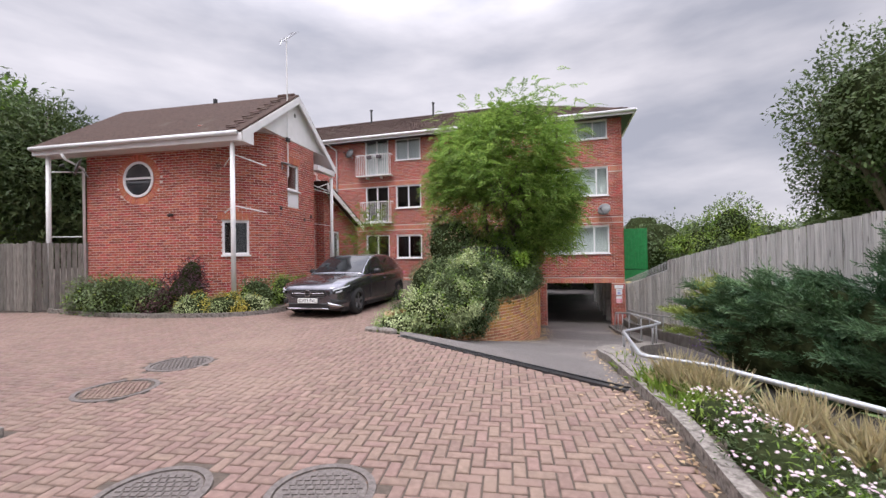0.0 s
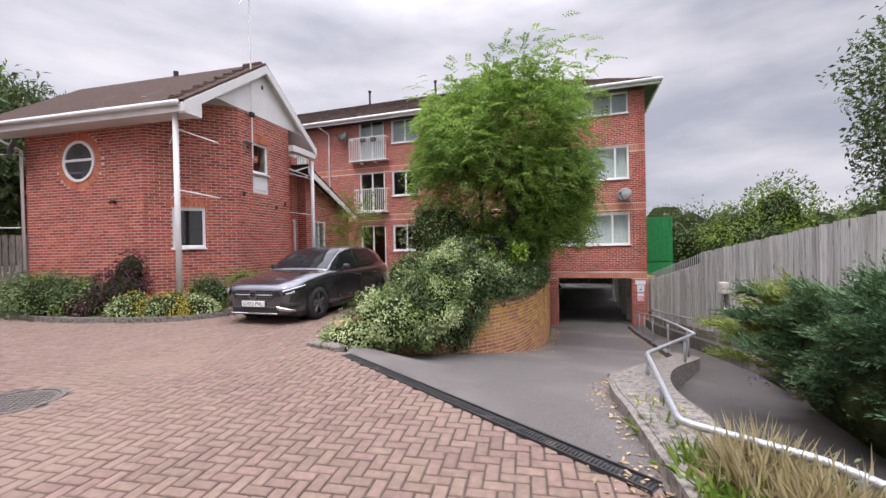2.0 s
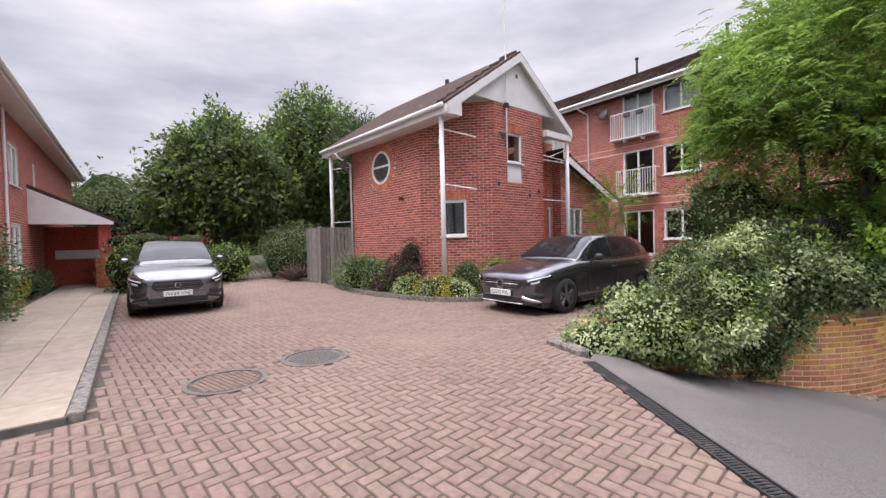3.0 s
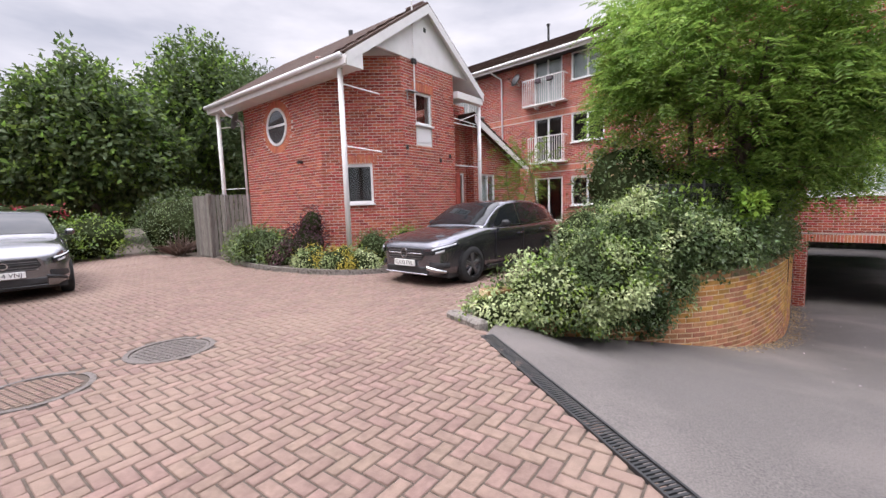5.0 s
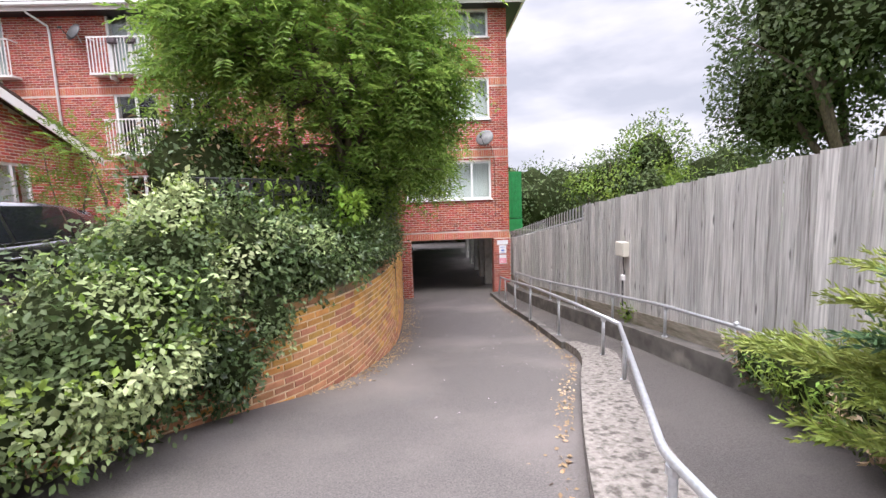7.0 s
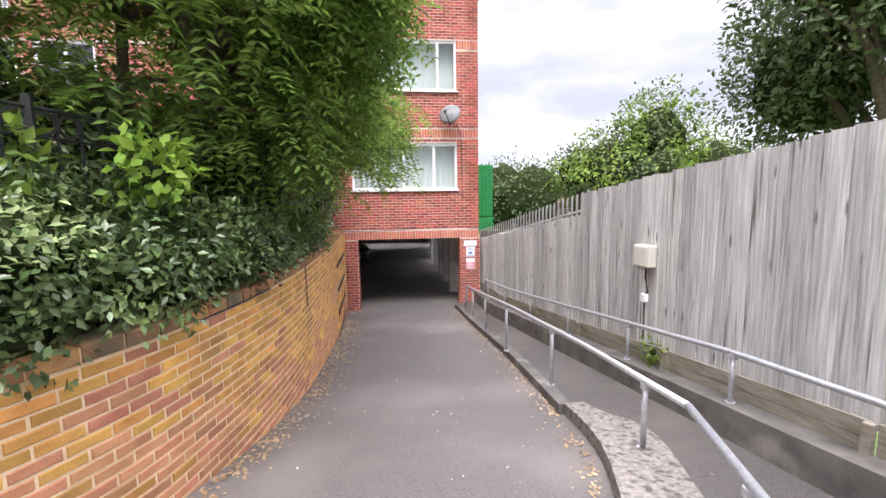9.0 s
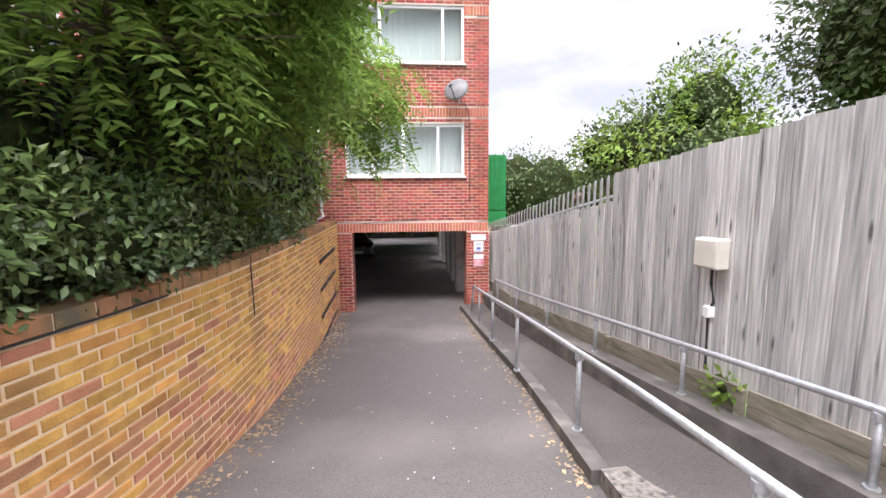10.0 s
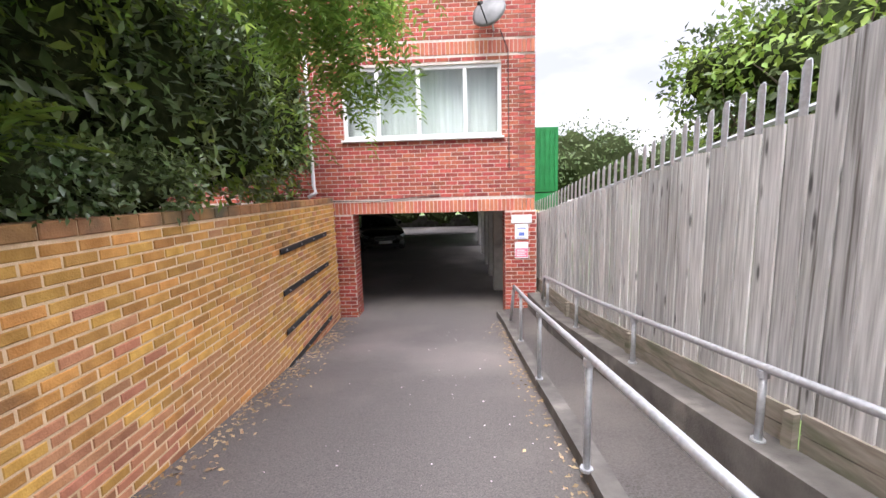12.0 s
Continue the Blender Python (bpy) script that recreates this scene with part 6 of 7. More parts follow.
shrub("broad-leaved lime-green climber above the wall", [(2.08, 11.3, 1.32, 0.24, 0.28, 0.30)], [(L_LIME, 0.75), (L_FRESH, 0.25)], 0.10, 260, 0.6, 1, rough=0.3, category="climber", name="climber", k=0.3, deep=0.6)
fern = new("fern")
tagged(fern, "yellow-green ferny plant on the wall top", "fern")
FP = np.repeat(np.array([[3.02, 14.2, 0.75]]), 26, 0) + rng.normal(size=(26, 3)) * 0.05
fronds(FP, np.stack([rng.normal(size=26), rng.normal(size=26), 0.7 + 0.4 * rng.random(26)], 1), L_FRESH, fern, 0.42, 8, 0.10, 0.3)
st = new("young_tree")
tagged(st, "slender young tree with light yellow-green leaves", "tree")
bm = bmesh.new()
for q in ((-3.2, 17.0, 3.4), (-2.6, 17.2, 3.0), (-3.7, 17.0, 2.8), (-2.9, 16.8, 2.3)):
    limb(bm, (-3.0, 17.1, 0.1), q, 0.035, 0.008, 0.12, 6)
part("trunk", bm, M_BARK, st)
P, N = shell([(-3.0, 17.0, 2.7, 1.1, 0.9, 0.9), (-3.4, 16.9, 1.9, 1.0, 0.8, 0.6)], 420, 0.9, 0.4, 1.2)
fronds(P, N + rng.normal(size=P.shape) * 0.5, L_FRESH, st, 0.3, 5, 0.085, 0.35)

# bed in front of the small house
shrub("clipped rounded laurel bush in the house bed", [(-9.6, 11.45, 0.45, 0.8, 0.6, 0.62), (-8.6, 11.05, 0.48, 0.9, 0.6, 0.62), (-7.8, 10.95, 0.45, 0.6, 0.5, 0.55)], [(L_HEDGE, 0.45), (L_FRESH, 0.2), (L_IVY, 0.35)], 0.08, 3600, 0.5, 2, rough=0.14)
shrub("dark purple-leaved shrub in the house bed", [(-6.9, 11.0, 0.65, 0.55, 0.45, 0.6), (-6.75, 11.05, 1.15, 0.3, 0.28, 0.4)], [(L_PURPLE, 1.0)], 0.07, 1500, 0.5, 2, rough=0.4)
shrub("small dark purple shrub beside the laurel", [(-7.55, 10.75, 0.32, 0.45, 0.3, 0.36)], [(L_PURPLE, 0.85), (L_HEDGE, 0.15)], 0.06, 700, 0.5, 2, rough=0.3)
shrub("golden-flecked variegated low shrub by the kerb", [(-6.35, 10.55, 0.26, 0.55, 0.3, 0.36), (-5.65, 10.6, 0.28, 0.55, 0.3, 0.36), (-5.05, 10.85, 0.26, 0.45, 0.3, 0.34)], [(L_PALE, 0.5), (L_IVY, 0.3), (L_YELLOW, 0.2)], 0.055, 2600, 0.55, 2)
shrub("yellow-tipped flowering clump in the bed", [(-6.3, 10.62, 0.55, 0.25, 0.18, 0.16), (-5.5, 10.72, 0.55, 0.22, 0.16, 0.14)], [(L_YELLOW, 1.0)], 0.05, 260, 0.5, 1)
shrub("fresh green shrub against the house wall", [(-5.2, 11.45, 0.45, 0.6, 0.4, 0.55), (-4.75, 12.3, 0.45, 0.45, 0.6, 0.6), (-4.6, 13.4, 0.4, 0.35, 0.8, 0.55)], [(L_FRESH, 0.5), (L_IVY, 0.5)], 0.075, 2400, 0.5, 2, rough=0.35)
bed = strip(smooth_line([(-10.9, 12.3), (-9.3, 11.95), (-7.0, 11.6), (-5.3, 12.3), (-4.95, 14.5)], 0.3), smooth_line([(-11.0, 11.6), (-9.2, 10.8), (-7.2, 10.32), (-5.2, 10.35), (-4.25, 11.5)], 0.3), 24, 4, lambda x, y: court_z(x, y) + 0.07, "flower_bed", M_SOIL, 0.1)
tagged(bed, "dark soil bed in front of the small house", "flower bed", kind="structure")
edge_l = smooth_line([(-11.2, 11.65), (-9.2, 10.76), (-7.2, 10.26), (-5.2, 10.28), (-4.3, 10.9), (-4.1, 11.8)], 0.3)
ek = strip(edge_l, edge_l + np.array([0.01, 0.07]), 36, 1, lambda x, y: court_z(x, y) + 0.09, "bed_edging", M_CONCRETE, 0.12)
tagged(ek, "thin concrete edging round the house bed", "kerb", kind="structure")
bed2 = strip(smooth_line([(-1.2, 8.2), (-0.3, 9.1), (0.7, 9.85), (1.5, 10.6), (2.1, 11.5), (2.8, 13.1), (3.55, 15.9), (4.1, 18.5)], 0.3), smooth_line([(-1.32, 8.62), (-1.3, 10.2), (-1.3, 12.0), (-1.2, 13.5), (-0.6, 14.6), (0.2, 16), (1.2, 18), (2.2, 20)], 0.3), 30, 6, lambda x, y: court_z(x, y) + 0.05, "flower_bed", M_SOIL, 0.1)
tagged(bed2, "dark soil of the raised shrub bed", "flower bed", kind="structure")
rl = new("garden_railing")
tagged(rl, "dark metal garden railing with a row of rings among the shrubs", "railing")
seg_ = np.gradient(WALL_LINE, axis=0)
seg_ /= np.linalg.norm(seg_, axis=1, keepdims=True)
RL = WALL_LINE + np.stack([-seg_[:, 1], seg_[:, 0]], 1) * 0.62
RL = RL[(WALL_LINE[:, 1] > 10.0) & (WALL_LINE[:, 1] < 14.5)]
RL = sample(RL, 34)
RTOP = 1.70
for dz, r in ((0.0, 0.014), (-0.17, 0.011), (-0.75, 0.011)):
    part("rail_bar", tube([(x, y, RTOP + dz) for x, y in RL], r, 6), M_BLACK, rl)
ring_me, bar_me = None, None
for k, (p, q) in enumerate(zip(RL, RL[1:])):
    mid, ang = (p + q) / 2, math.atan2(q[1] - p[1], q[0] - p[0])
    if ring_me is None:
        ob = part("rail_ring", ring(0.056, 0.072, -0.006, 0.006, 0, 0, 16), M_BLACK, rl)
        ring_me = ob.data
        b2 = part("baluster", boxes((-0.007, 0.007, -0.007, 0.007, -1.35, 0.0)), M_BLACK, rl)
        bar_me = b2.data
    else:
        ob, b2 = new("rail_ring", ring_me), new("baluster", bar_me)
        ob.parent = b2.parent = rl
    ob.matrix_local = Matrix.Translation((mid[0], mid[1], RTOP - 0.085)) @ Matrix.Rotation(ang, 4, "Z")
    b2.matrix_local = Matrix.Translation((p[0], p[1], RTOP)) @ Matrix.Rotation(ang, 4, "Z")
    if k % 10 == 8:
        part("rail_post", boxes((q[0] - 0.022, q[0] + 0.022, q[1] - 0.022, q[1] + 0.022, 0.1, RTOP + 0.07), bevel=0.004), M_BLACK, rl)

# right-hand bed: juniper, daisies, grasses
jn = new("juniper")
tagged(jn, "large spreading blue-green juniper beside the fence", "conifer")
JE = [(4.65, 5.6, 0.25, 0.75, 1.1, 0.72), (4.75, 4.7, 0.4, 0.75, 1.0, 0.75), (4.9, 6.4, 0.25, 0.6, 0.8, 0.68), (4.75, 3.5, 0.35, 0.75, 1.1, 0.68), (4.75, 2.5, 0.25, 0.6, 0.7, 0.5)]
# Cores kept large here, so dark shade shows between the sprays.
core(JE, M_INNER, jn, 0.86)
P, Dj = [], []
for k in range(300):
    root = np.array([4.95 + random.uniform(-0.25, 0.35), random.uniform(2.2, 7.0), 0.0])
    root[2] = random.uniform(-0.2, 0.45 + 0.10 * (7.0 - root[1]))
    turn = random.gauss(math.pi, 1.0)
    reach, rise = random.uniform(0.6, 1.1), random.uniform(0.0, 0.8)
    if k % 14 == 0:
        root, reach, rise = np.array([5.35 + random.uniform(-0.1, 0.1), 4.3 + random.uniform(-0.3, 0.3), 0.7]), 0.3, random.uniform(0.7, 1.05)
    for t in np.linspace(0.25, 1.0, 15):
        p = root + np.array([math.cos(turn) * reach * t, math.sin(turn) * reach * t, rise * (1.5 * t - 0.62 * t * t)])
        d = np.array([math.cos(turn) * reach, math.sin(turn) * reach, rise * (1.5 - 1.24 * t) + 0.1])
        w = 0.13 * (1.2 - t)
        for _ in range(3):
            P.append(p + np.array([random.gauss(0, w), random.gauss(0, w), random.gauss(0, w * 0.4)]))
            Dj.append(d / np.linalg.norm(d) + np.array([random.gauss(0, 0.32), random.gauss(0, 0.32), random.gauss(0, 0.16)]))
P, Dj = np.array(P), np.array(Dj)
Dj /= np.linalg.norm(Dj, axis=1, keepdims=True)
SP, SD, SN, SS = [], [], [], []
for k in range(7):
    t = k / 6
    for s in (-1, 1):
        SP.append(P + Dj * 0.24 * t)
        side = np.cross(Dj, rng.normal(size=P.shape))
        SD.append(Dj * 1.2 + side * s * 0.45)
        SN.append(rng.normal(size=P.shape))
        SS.append(np.full(len(P), 0.085 * (1.1 - 0.5 * t)))
v, f = leaf_mesh(np.concatenate(SP), np.concatenate(SD), np.concatenate(SN), np.concatenate(SS), 0.22)
sel = np.tile(P[:, 1] + lumps(P, 1.4, 1.2, 1.7) > 6.75, 14)
fq = f.reshape(-1, 2, 3)
fast_mesh("sprays", v, fq[~sel].reshape(-1, 3), L_CONIFER, jn, "stuff")
L_GOLD = leaf_material("golden_spray", (0.20, 0.26, 0.05), (0.36, 0.40, 0.12), 0.3, 0.2)
fast_mesh("sprays", v, fq[sel].reshape(-1, 3), L_GOLD, jn, "stuff")

rb = strip(KERB_LINE[:n0 + 1] + np.array([0.12, 0]), PATH_LEFT[:q0 + 1] + np.array([0.35, 0.0]), 20, 3, lambda x, y: court_z(x, y) + 0.06, "flower_bed", M_SOIL, 0.2)
tagged(rb, "soil of the kerbside flower bed", "flower bed", kind="structure")


def tuft(label, spots, blades, length, mat, width=0.05, lean=0.5, name="grass_tuft", category="grass"):
    g = new(name)
    tagged(g, label, category)
    P = np.repeat(np.array(spots, float), blades, 0) + rng.normal(size=(len(spots) * blades, 3)) * np.array([0.09, 0.09, 0.01])
    n = len(P)
    d = np.stack([rng.normal(size=n) * lean, rng.normal(size=n) * lean, np.ones(n)], 1)
    d /= np.linalg.norm(d, axis=1, keepdims=True)
    L = length * rng.uniform(0.5, 1.15, n)
    v1, f1 = leaf_mesh(P, d, rng.normal(size=(n, 3)), L, width, 0.01)
    tip = v1.reshape(-1, 4, 3)[:, 2].copy()
    v1.reshape(-1, 4, 3)[:, 2] = tip + np.array([0, 0, -1]) * (L * 0.25 * np.abs(d[:, 0] + d[:, 1]))[:, None]
    fast_mesh("grass", v1, f1, mat, g, "stuff")


dz = new("daisy_clump")
tagged(dz, "low mound of pale pink and white daisies", "flowers")
DE = [(2.08, 1.9, 0.08, 0.34, 0.6, 0.24), (2.2, 2.7, 0.08, 0.33, 0.6, 0.26), (2.32, 3.4, 0.08, 0.28, 0.5, 0.24), (1.95, 1.1, 0.08, 0.34, 0.5, 0.24)]
shrub("low mixed green ground cover along the kerb", [(1.95 + 0.10 * k + (0.3 if k % 2 else 0), 1.3 + 0.42 * k, 0.05, 0.26, 0.34, 0.16) for k in range(9)], [(L_FRESH, 0.45), (L_IVY, 0.55)], 0.05, 2600, 0.35, 2, category="ground cover", rough=0.4)
core(DE, M_INNER, dz, 0.7)
P, N = shell(DE, 2600, 0.35, 0.2, 3)
leaves_on(P, N, [(L_FRESH, 0.45), (L_IVY, 0.55)], 0.05, dz, 0.25, 2)
P, N = shell(DE, 2600, 0.02, 0.2, 3)
P = P[N[:, 2] > 0.15][:460] + np.array([0, 0, 0.035])
n = len(P)
FPp, FD, FN = [], [], []
tilt = rng.normal(size=(n, 3)) * 0.25 + np.array([-0.15, -0.2, 1.0])
tilt /= np.linalg.norm(tilt, axis=1, keepdims=True)
ax = np.cross(tilt, [1.0, 0.2, 0.1])
ax /= np.linalg.norm(ax, axis=1, keepdims=True)
ay = np.cross(tilt, ax)
for k in range(9):
    a = 2 * math.pi * k / 9
    FPp.append(P)
    FD.append(ax * math.cos(a) + ay * math.sin(a))
    FN.append(tilt)
v, f = leaf_mesh(np.concatenate(FPp), np.concatenate(FD), np.concatenate(FN), np.repeat(rng.uniform(0.011, 0.02, n)[None, :], 9, 0).ravel(), 0.42, 0.1)
fast_mesh("petals", v, f, L_PETAL, dz, "stuff")
tuft("dry straw-coloured grass tuft by the handrail", [(2.75, 2.2, 0.05), (2.8, 2.7, 0.05), (2.7, 3.2, 0.05), (2.6, 4.0, 0.05), (2.5, 4.4, 0.05), (2.9, 1.7, 0.05)], 520, 0.42, L_STRAW, 0.012, 0.38)
tuft("small yellow-flowered weeds at the kerb's end", [(2.3, 4.6, 0.08), (2.35, 5.2, 0.0), (2.45, 5.6, -0.02), (2.25, 4.2, 0.08), (2.2, 3.8, 0.08)], 90, 0.24, L_FRESH, 0.09, 0.6, "weeds", "weeds")
P = np.array([(2.3 + random.uniform(-0.15, 0.25), random.uniform(4.0, 5.8), random.uniform(0.12, 0.3)) for _ in range(26)])
P = np.repeat(P, 5, 0)
yf = new("yellow_flowers")
tagged(yf, "few small yellow flowers among the weeds", "flowers")
v, f = leaf_mesh(P, rng.normal(size=P.shape) * np.array([1, 1, 0.3]), np.tile([0, 0, 1.0], (len(P), 1)), np.full(len(P), 0.022), 0.6)
fast_mesh("petals", v, f, L_YELLOW, yf, "stuff")
lv = new("lavender")
tagged(lv, "small violet lavender spikes beside the footpath", "flowers")
L_VIOLET = leaf_material("violet_petal", (0.16, 0.07, 0.34), (0.28, 0.15, 0.50), 0.3, 0.2)
P = np.array([(4.15 + random.uniform(-0.12, 0.12), 6.6 + random.uniform(-0.25, 0.25), -0.1 + random.uniform(0, 0.35)) for _ in range(60)])
v, f = leaf_mesh(P, rng.normal(size=P.shape) * 0.3 + np.array([0, 0, 1.0]), rng.normal(size=P.shape), np.full(len(P), 0.035), 0.4)
fast_mesh("spikes", v, f, L_VIOLET, lv, "stuff")
shrub("mixed green and bronze undergrowth beside the footpath", [(5.28, 7.2, -0.18, 0.30, 0.55, 0.40), (5.75, 8.0, -0.32, 0.26, 0.5, 0.34), (6.1, 8.7, -0.45, 0.2, 0.4, 0.26)], [(L_FRESH, 0.35), (L_IVY, 0.45), (L_DRY, 0.2)], 0.07, 2200, 0.35, 2, rough=0.4)
tuft("long green grass blades at the path's edge", [(4.85, 7.0, -0.3), (5.25, 7.6, -0.4), (5.65, 8.2, -0.5)], 60, 0.38, L_FRESH, 0.03, 0.45)
shrub("young yellow-green weed on the low wall", [(fence_x(11.9) - 0.14, 11.55, path_z(6.8, 11.6) + 0.48, 0.12, 0.16, 0.17)], [(L_FRESH, 1.0)], 0.08, 70, 0.5, 1, category="weed", name="weed", k=0.25, deep=0.9)


# fallen leaves and litter
def scatter(label, pts, mat, size, name="fallen_leaves"):
    P = np.array(pts)
    n = len(P)
    g = new(name)
    tagged(g, label, "leaf litter", kind="stuff")
    d = np.stack([rng.normal(size=n), rng.normal(size=n), 0.08 * rng.normal(size=n)], 1)
    v, f = leaf_mesh(P, d, np.tile([0, 0, 1.0], (n, 1)) + rng.normal(size=(n, 3)) * 0.3, size * rng.uniform(0.5, 1.3, n), 0.55)
    fast_mesh("leaf_litter", v, f, mat, g, "stuff")


pts = []
for _ in range(900):
    i = random.randrange(12, len(KERB_LINE) - 5)
    x, y = KERB_LINE[i] - np.array([abs(random.gauss(0, 0.10)) + 0.01, 0])
    pts.append((x, y, max(ramp_z(x, y), -9) + 0.012 if y > 5 else court_z(x, y) + 0.012))
scatter("dry fallen leaves along the kerb", pts, L_DRY, 0.045)
pts = []
for _ in range(1100):
    i = random.randrange(int(len(WALL_LINE) * 0.25), len(WALL_LINE) - 3)
    x, y = WALL_LINE[i] + np.array([abs(random.gauss(0, 0.16)) + 0.03, -0.02])
    pts.append((x, y, ramp_z(x, y) + 0.012))
scatter("pale dry leaves at the foot of the brick wall", pts, L_DRY, 0.048)
pts = []
for _ in range(130):
    t = random.random()
    y = 9 + 10 * t
    x = 4.0 + 0.3 * (y - 10) + random.gauss(0, 0.7)
    pts.append((x, y, ramp_z(x, y) + 0.012))
scatter("scattered pale petals on the ramp", pts, L_PETAL, 0.022)
pts = []
for _ in range(180):
    x, y = 1.7 + random.gauss(0, 0.16), random.uniform(2.6, 4.9)
    x += (y - 2.6) * 0.13
    pts.append((x, y, court_z(x, y) + 0.012))
scatter("heap of dry leaves against the kerb", pts, L_DRY, 0.05)

# ---------------------------------------------------------------- terrace on the far side of the court
TL = Matrix(((-0.966, -0.259, 0, -6.04), (0.259, -0.966, 0, 4.16), (0, 0, 1, 0.05), (0, 0, 0, 1)))   # x along the kerb, y towards the houses
TLW = TL @ Matrix.Translation((-9.0, 2.25, 0))
LW = [(13.7, 15.3, 3.35, 4.6), (18.6, 19.9, 3.35, 4.55), (22.2, 22.7, 3.6, 4.5), (18.6, 19.9, 0.9, 2.2)]
lw = solid_wall((9.2, 34, -0.2, 5.45), LW, 0.3, "wall_west", M_MORTAR, TLW)
tagged(lw, "dark red brick front wall of the terrace", "wall", kind="structure")
bricks_on(lw, courses(9.2, 34, 0, 5.45, LW), M_RED)
for x0, x1, z0, z1 in LW:
    window(TLW, x0, x1, z0, z1, ((x0 + x1) / 2,) if x1 - x0 > 1 else (), "white casement window of the terrace", M_CURTAIN)
lr = new("roof")
lr.matrix_world = TLW
tagged(lr, "brown tiled terrace roof with white eaves", "roof", kind="structure")
part("roof_slope", prism([(-0.5, 5.45), (5.5, 9.3), (5.5, 9.42), (-0.5, 5.57)], 8.8, 34.4, "x"), M_ROOF, lr)
part("fascia", boxes((8.8, 34.4, -0.52, -0.5, 5.35, 5.58)), M_WHITE, lr)
part("soffit_board", boxes((8.8, 34.4, -0.5, 0.0, 5.36, 5.38)), M_WHITE, lr)
part("gutter", tube([(8.8, -0.58, 5.5), (34.4, -0.58, 5.5)], 0.06), M_UPVC, lr, smooth=True)
part("end_wall", prism([(0.0, 0.0), (11.0, 0.0), (11.0, 5.4), (5.5, 9.2), (0.0, 5.4)], 34.0, 34.25, "x"), M_RED, lr)
part("end_wall", prism([(0.3, 0.0), (11.0, 0.0), (11.0, 5.4), (5.5, 9.2), (0.3, 5.4)], 8.95, 9.2, "x"), M_RED, lr)
part("rear_slope", prism([(11.5, 5.45), (5.5, 9.3), (5.5, 9.42), (11.5, 5.57)], 8.8, 34.4, "x"), M_ROOF, lr)
for x in (11.0, 16.8):
    dm = new("dormer")
    dm.matrix_world = TLW
    tagged(dm, "pale rendered dormer with a hipped tiled top", "dormer", "dormers of the terrace")
    part("cheeks", boxes((x, x + 1.9, 0.7, 3.5, 5.9, 7.3)), M_WHITE, dm)
    part("glazing", boxes((x + 0.25, x + 1.65, 0.68, 0.70, 6.35, 7.15)), M_ROUND, dm)
    bm = bmesh.new()
    vs = [bm.verts.new(p) for p in ((x - 0.4, 0.3, 7.3), (x + 2.3, 0.3, 7.3), (x + 2.3, 4.2, 7.3), (x - 0.4, 4.2, 7.3), (x + 0.95, 1.6, 8.15), (x + 0.95, 4.2, 8.15))]
    for f in ((0, 1, 4), (1, 2, 5, 4), (0, 4, 5, 3), (2, 3, 5), (3, 2, 1, 0)):
        bm.faces.new([vs[i] for i in f])
    part("dormer_roof", bm, M_ROOF, dm)
    part("dormer_fascia", boxes((x - 0.42, x + 2.32, 0.28, 0.30, 7.2, 7.34), (x - 0.42, x - 0.40, 0.3, 4.2, 7.2, 7.34)), M_WHITE, dm)
d = part("downpipe", tube([(17.9, -0.05, 5.3), (17.9, -0.05, 0.1)], 0.035, 8), M_UPVC)
d.matrix_world = TLW
tagged(d, "pale downpipe on the terrace wall", "downpipe")
# porch
pr = new("porch")
pr.matrix_world = TLW
tagged(pr, "brick porch with a white-ended sloping roof", "porch", kind="structure")
part("porch_roof", prism([(0.0, 3.5), (-2.3, 2.35), (-2.3, 2.45), (0.0, 3.62)], 21.0, 26.0, "x"), M_ROOF, pr)
part("porch_gable", prism([(0.0, 2.3), (-2.2, 2.3), (-2.2, 2.4), (0.0, 3.48)], 20.98, 21.03, "x"), M_WHITE, pr)
part("porch_wall", boxes((24.0, 24.25, -1.9, 0.0, 0, 2.32), (21.3, 24.0, -1.9, -1.65, 0, 1.0)), M_RED, pr)
part("porch_pier", boxes((21.2, 21.55, -2.1, -1.75, 0, 2.32)), M_RED, pr)
part("name_board", boxes((23.95, 23.99, -1.7, -0.3, 1.05, 1.4)), M_WHITE, pr)
part("gutter", tube([(20.9, -2.36, 2.38), (26.1, -2.36, 2.38)], 0.05), M_BLACK, pr)
# slabbed footway and its kerb
fw = part("footway", boxes((-2.2, 30, 0.05, 1.75, -0.12, 0.012)), M_CONCRETE_D)
fw.matrix_world = TL
tagged(fw, "footway of buff paving slabs before the terrace", "pavement", kind="structure")
kb = part("kerb", boxes((-2.2, 30, -0.07, 0.05, -0.12, 0.045), bevel=0.012), M_CONCRETE)
kb.matrix_world = TL
tagged(kb, "low concrete kerb beside the slabbed footway", "kerb", kind="structure")
slab = None
for i in range(34):
    for j in range(3):
        if slab is None:
            slab = part("slab", boxes((0, 0.592, 0, 0.56, 0, 0.022), bevel=0.005), M_SLAB, fw)
            ob = slab
        else:
            ob = new("slab", slab.data)
            ob.parent = fw
        ob.matrix_local = Matrix.Translation((-2.2 + i * 0.6, 0.06 + j * 0.567, 0.008 + random.uniform(-0.002, 0.003)))


def local(m, rows):
    """Ellipsoids given in a turned frame, as places in the world with the frame's mean radius."""
    return [(*(m @ Vector(r[:3])), *r[3:]) for r in rows]


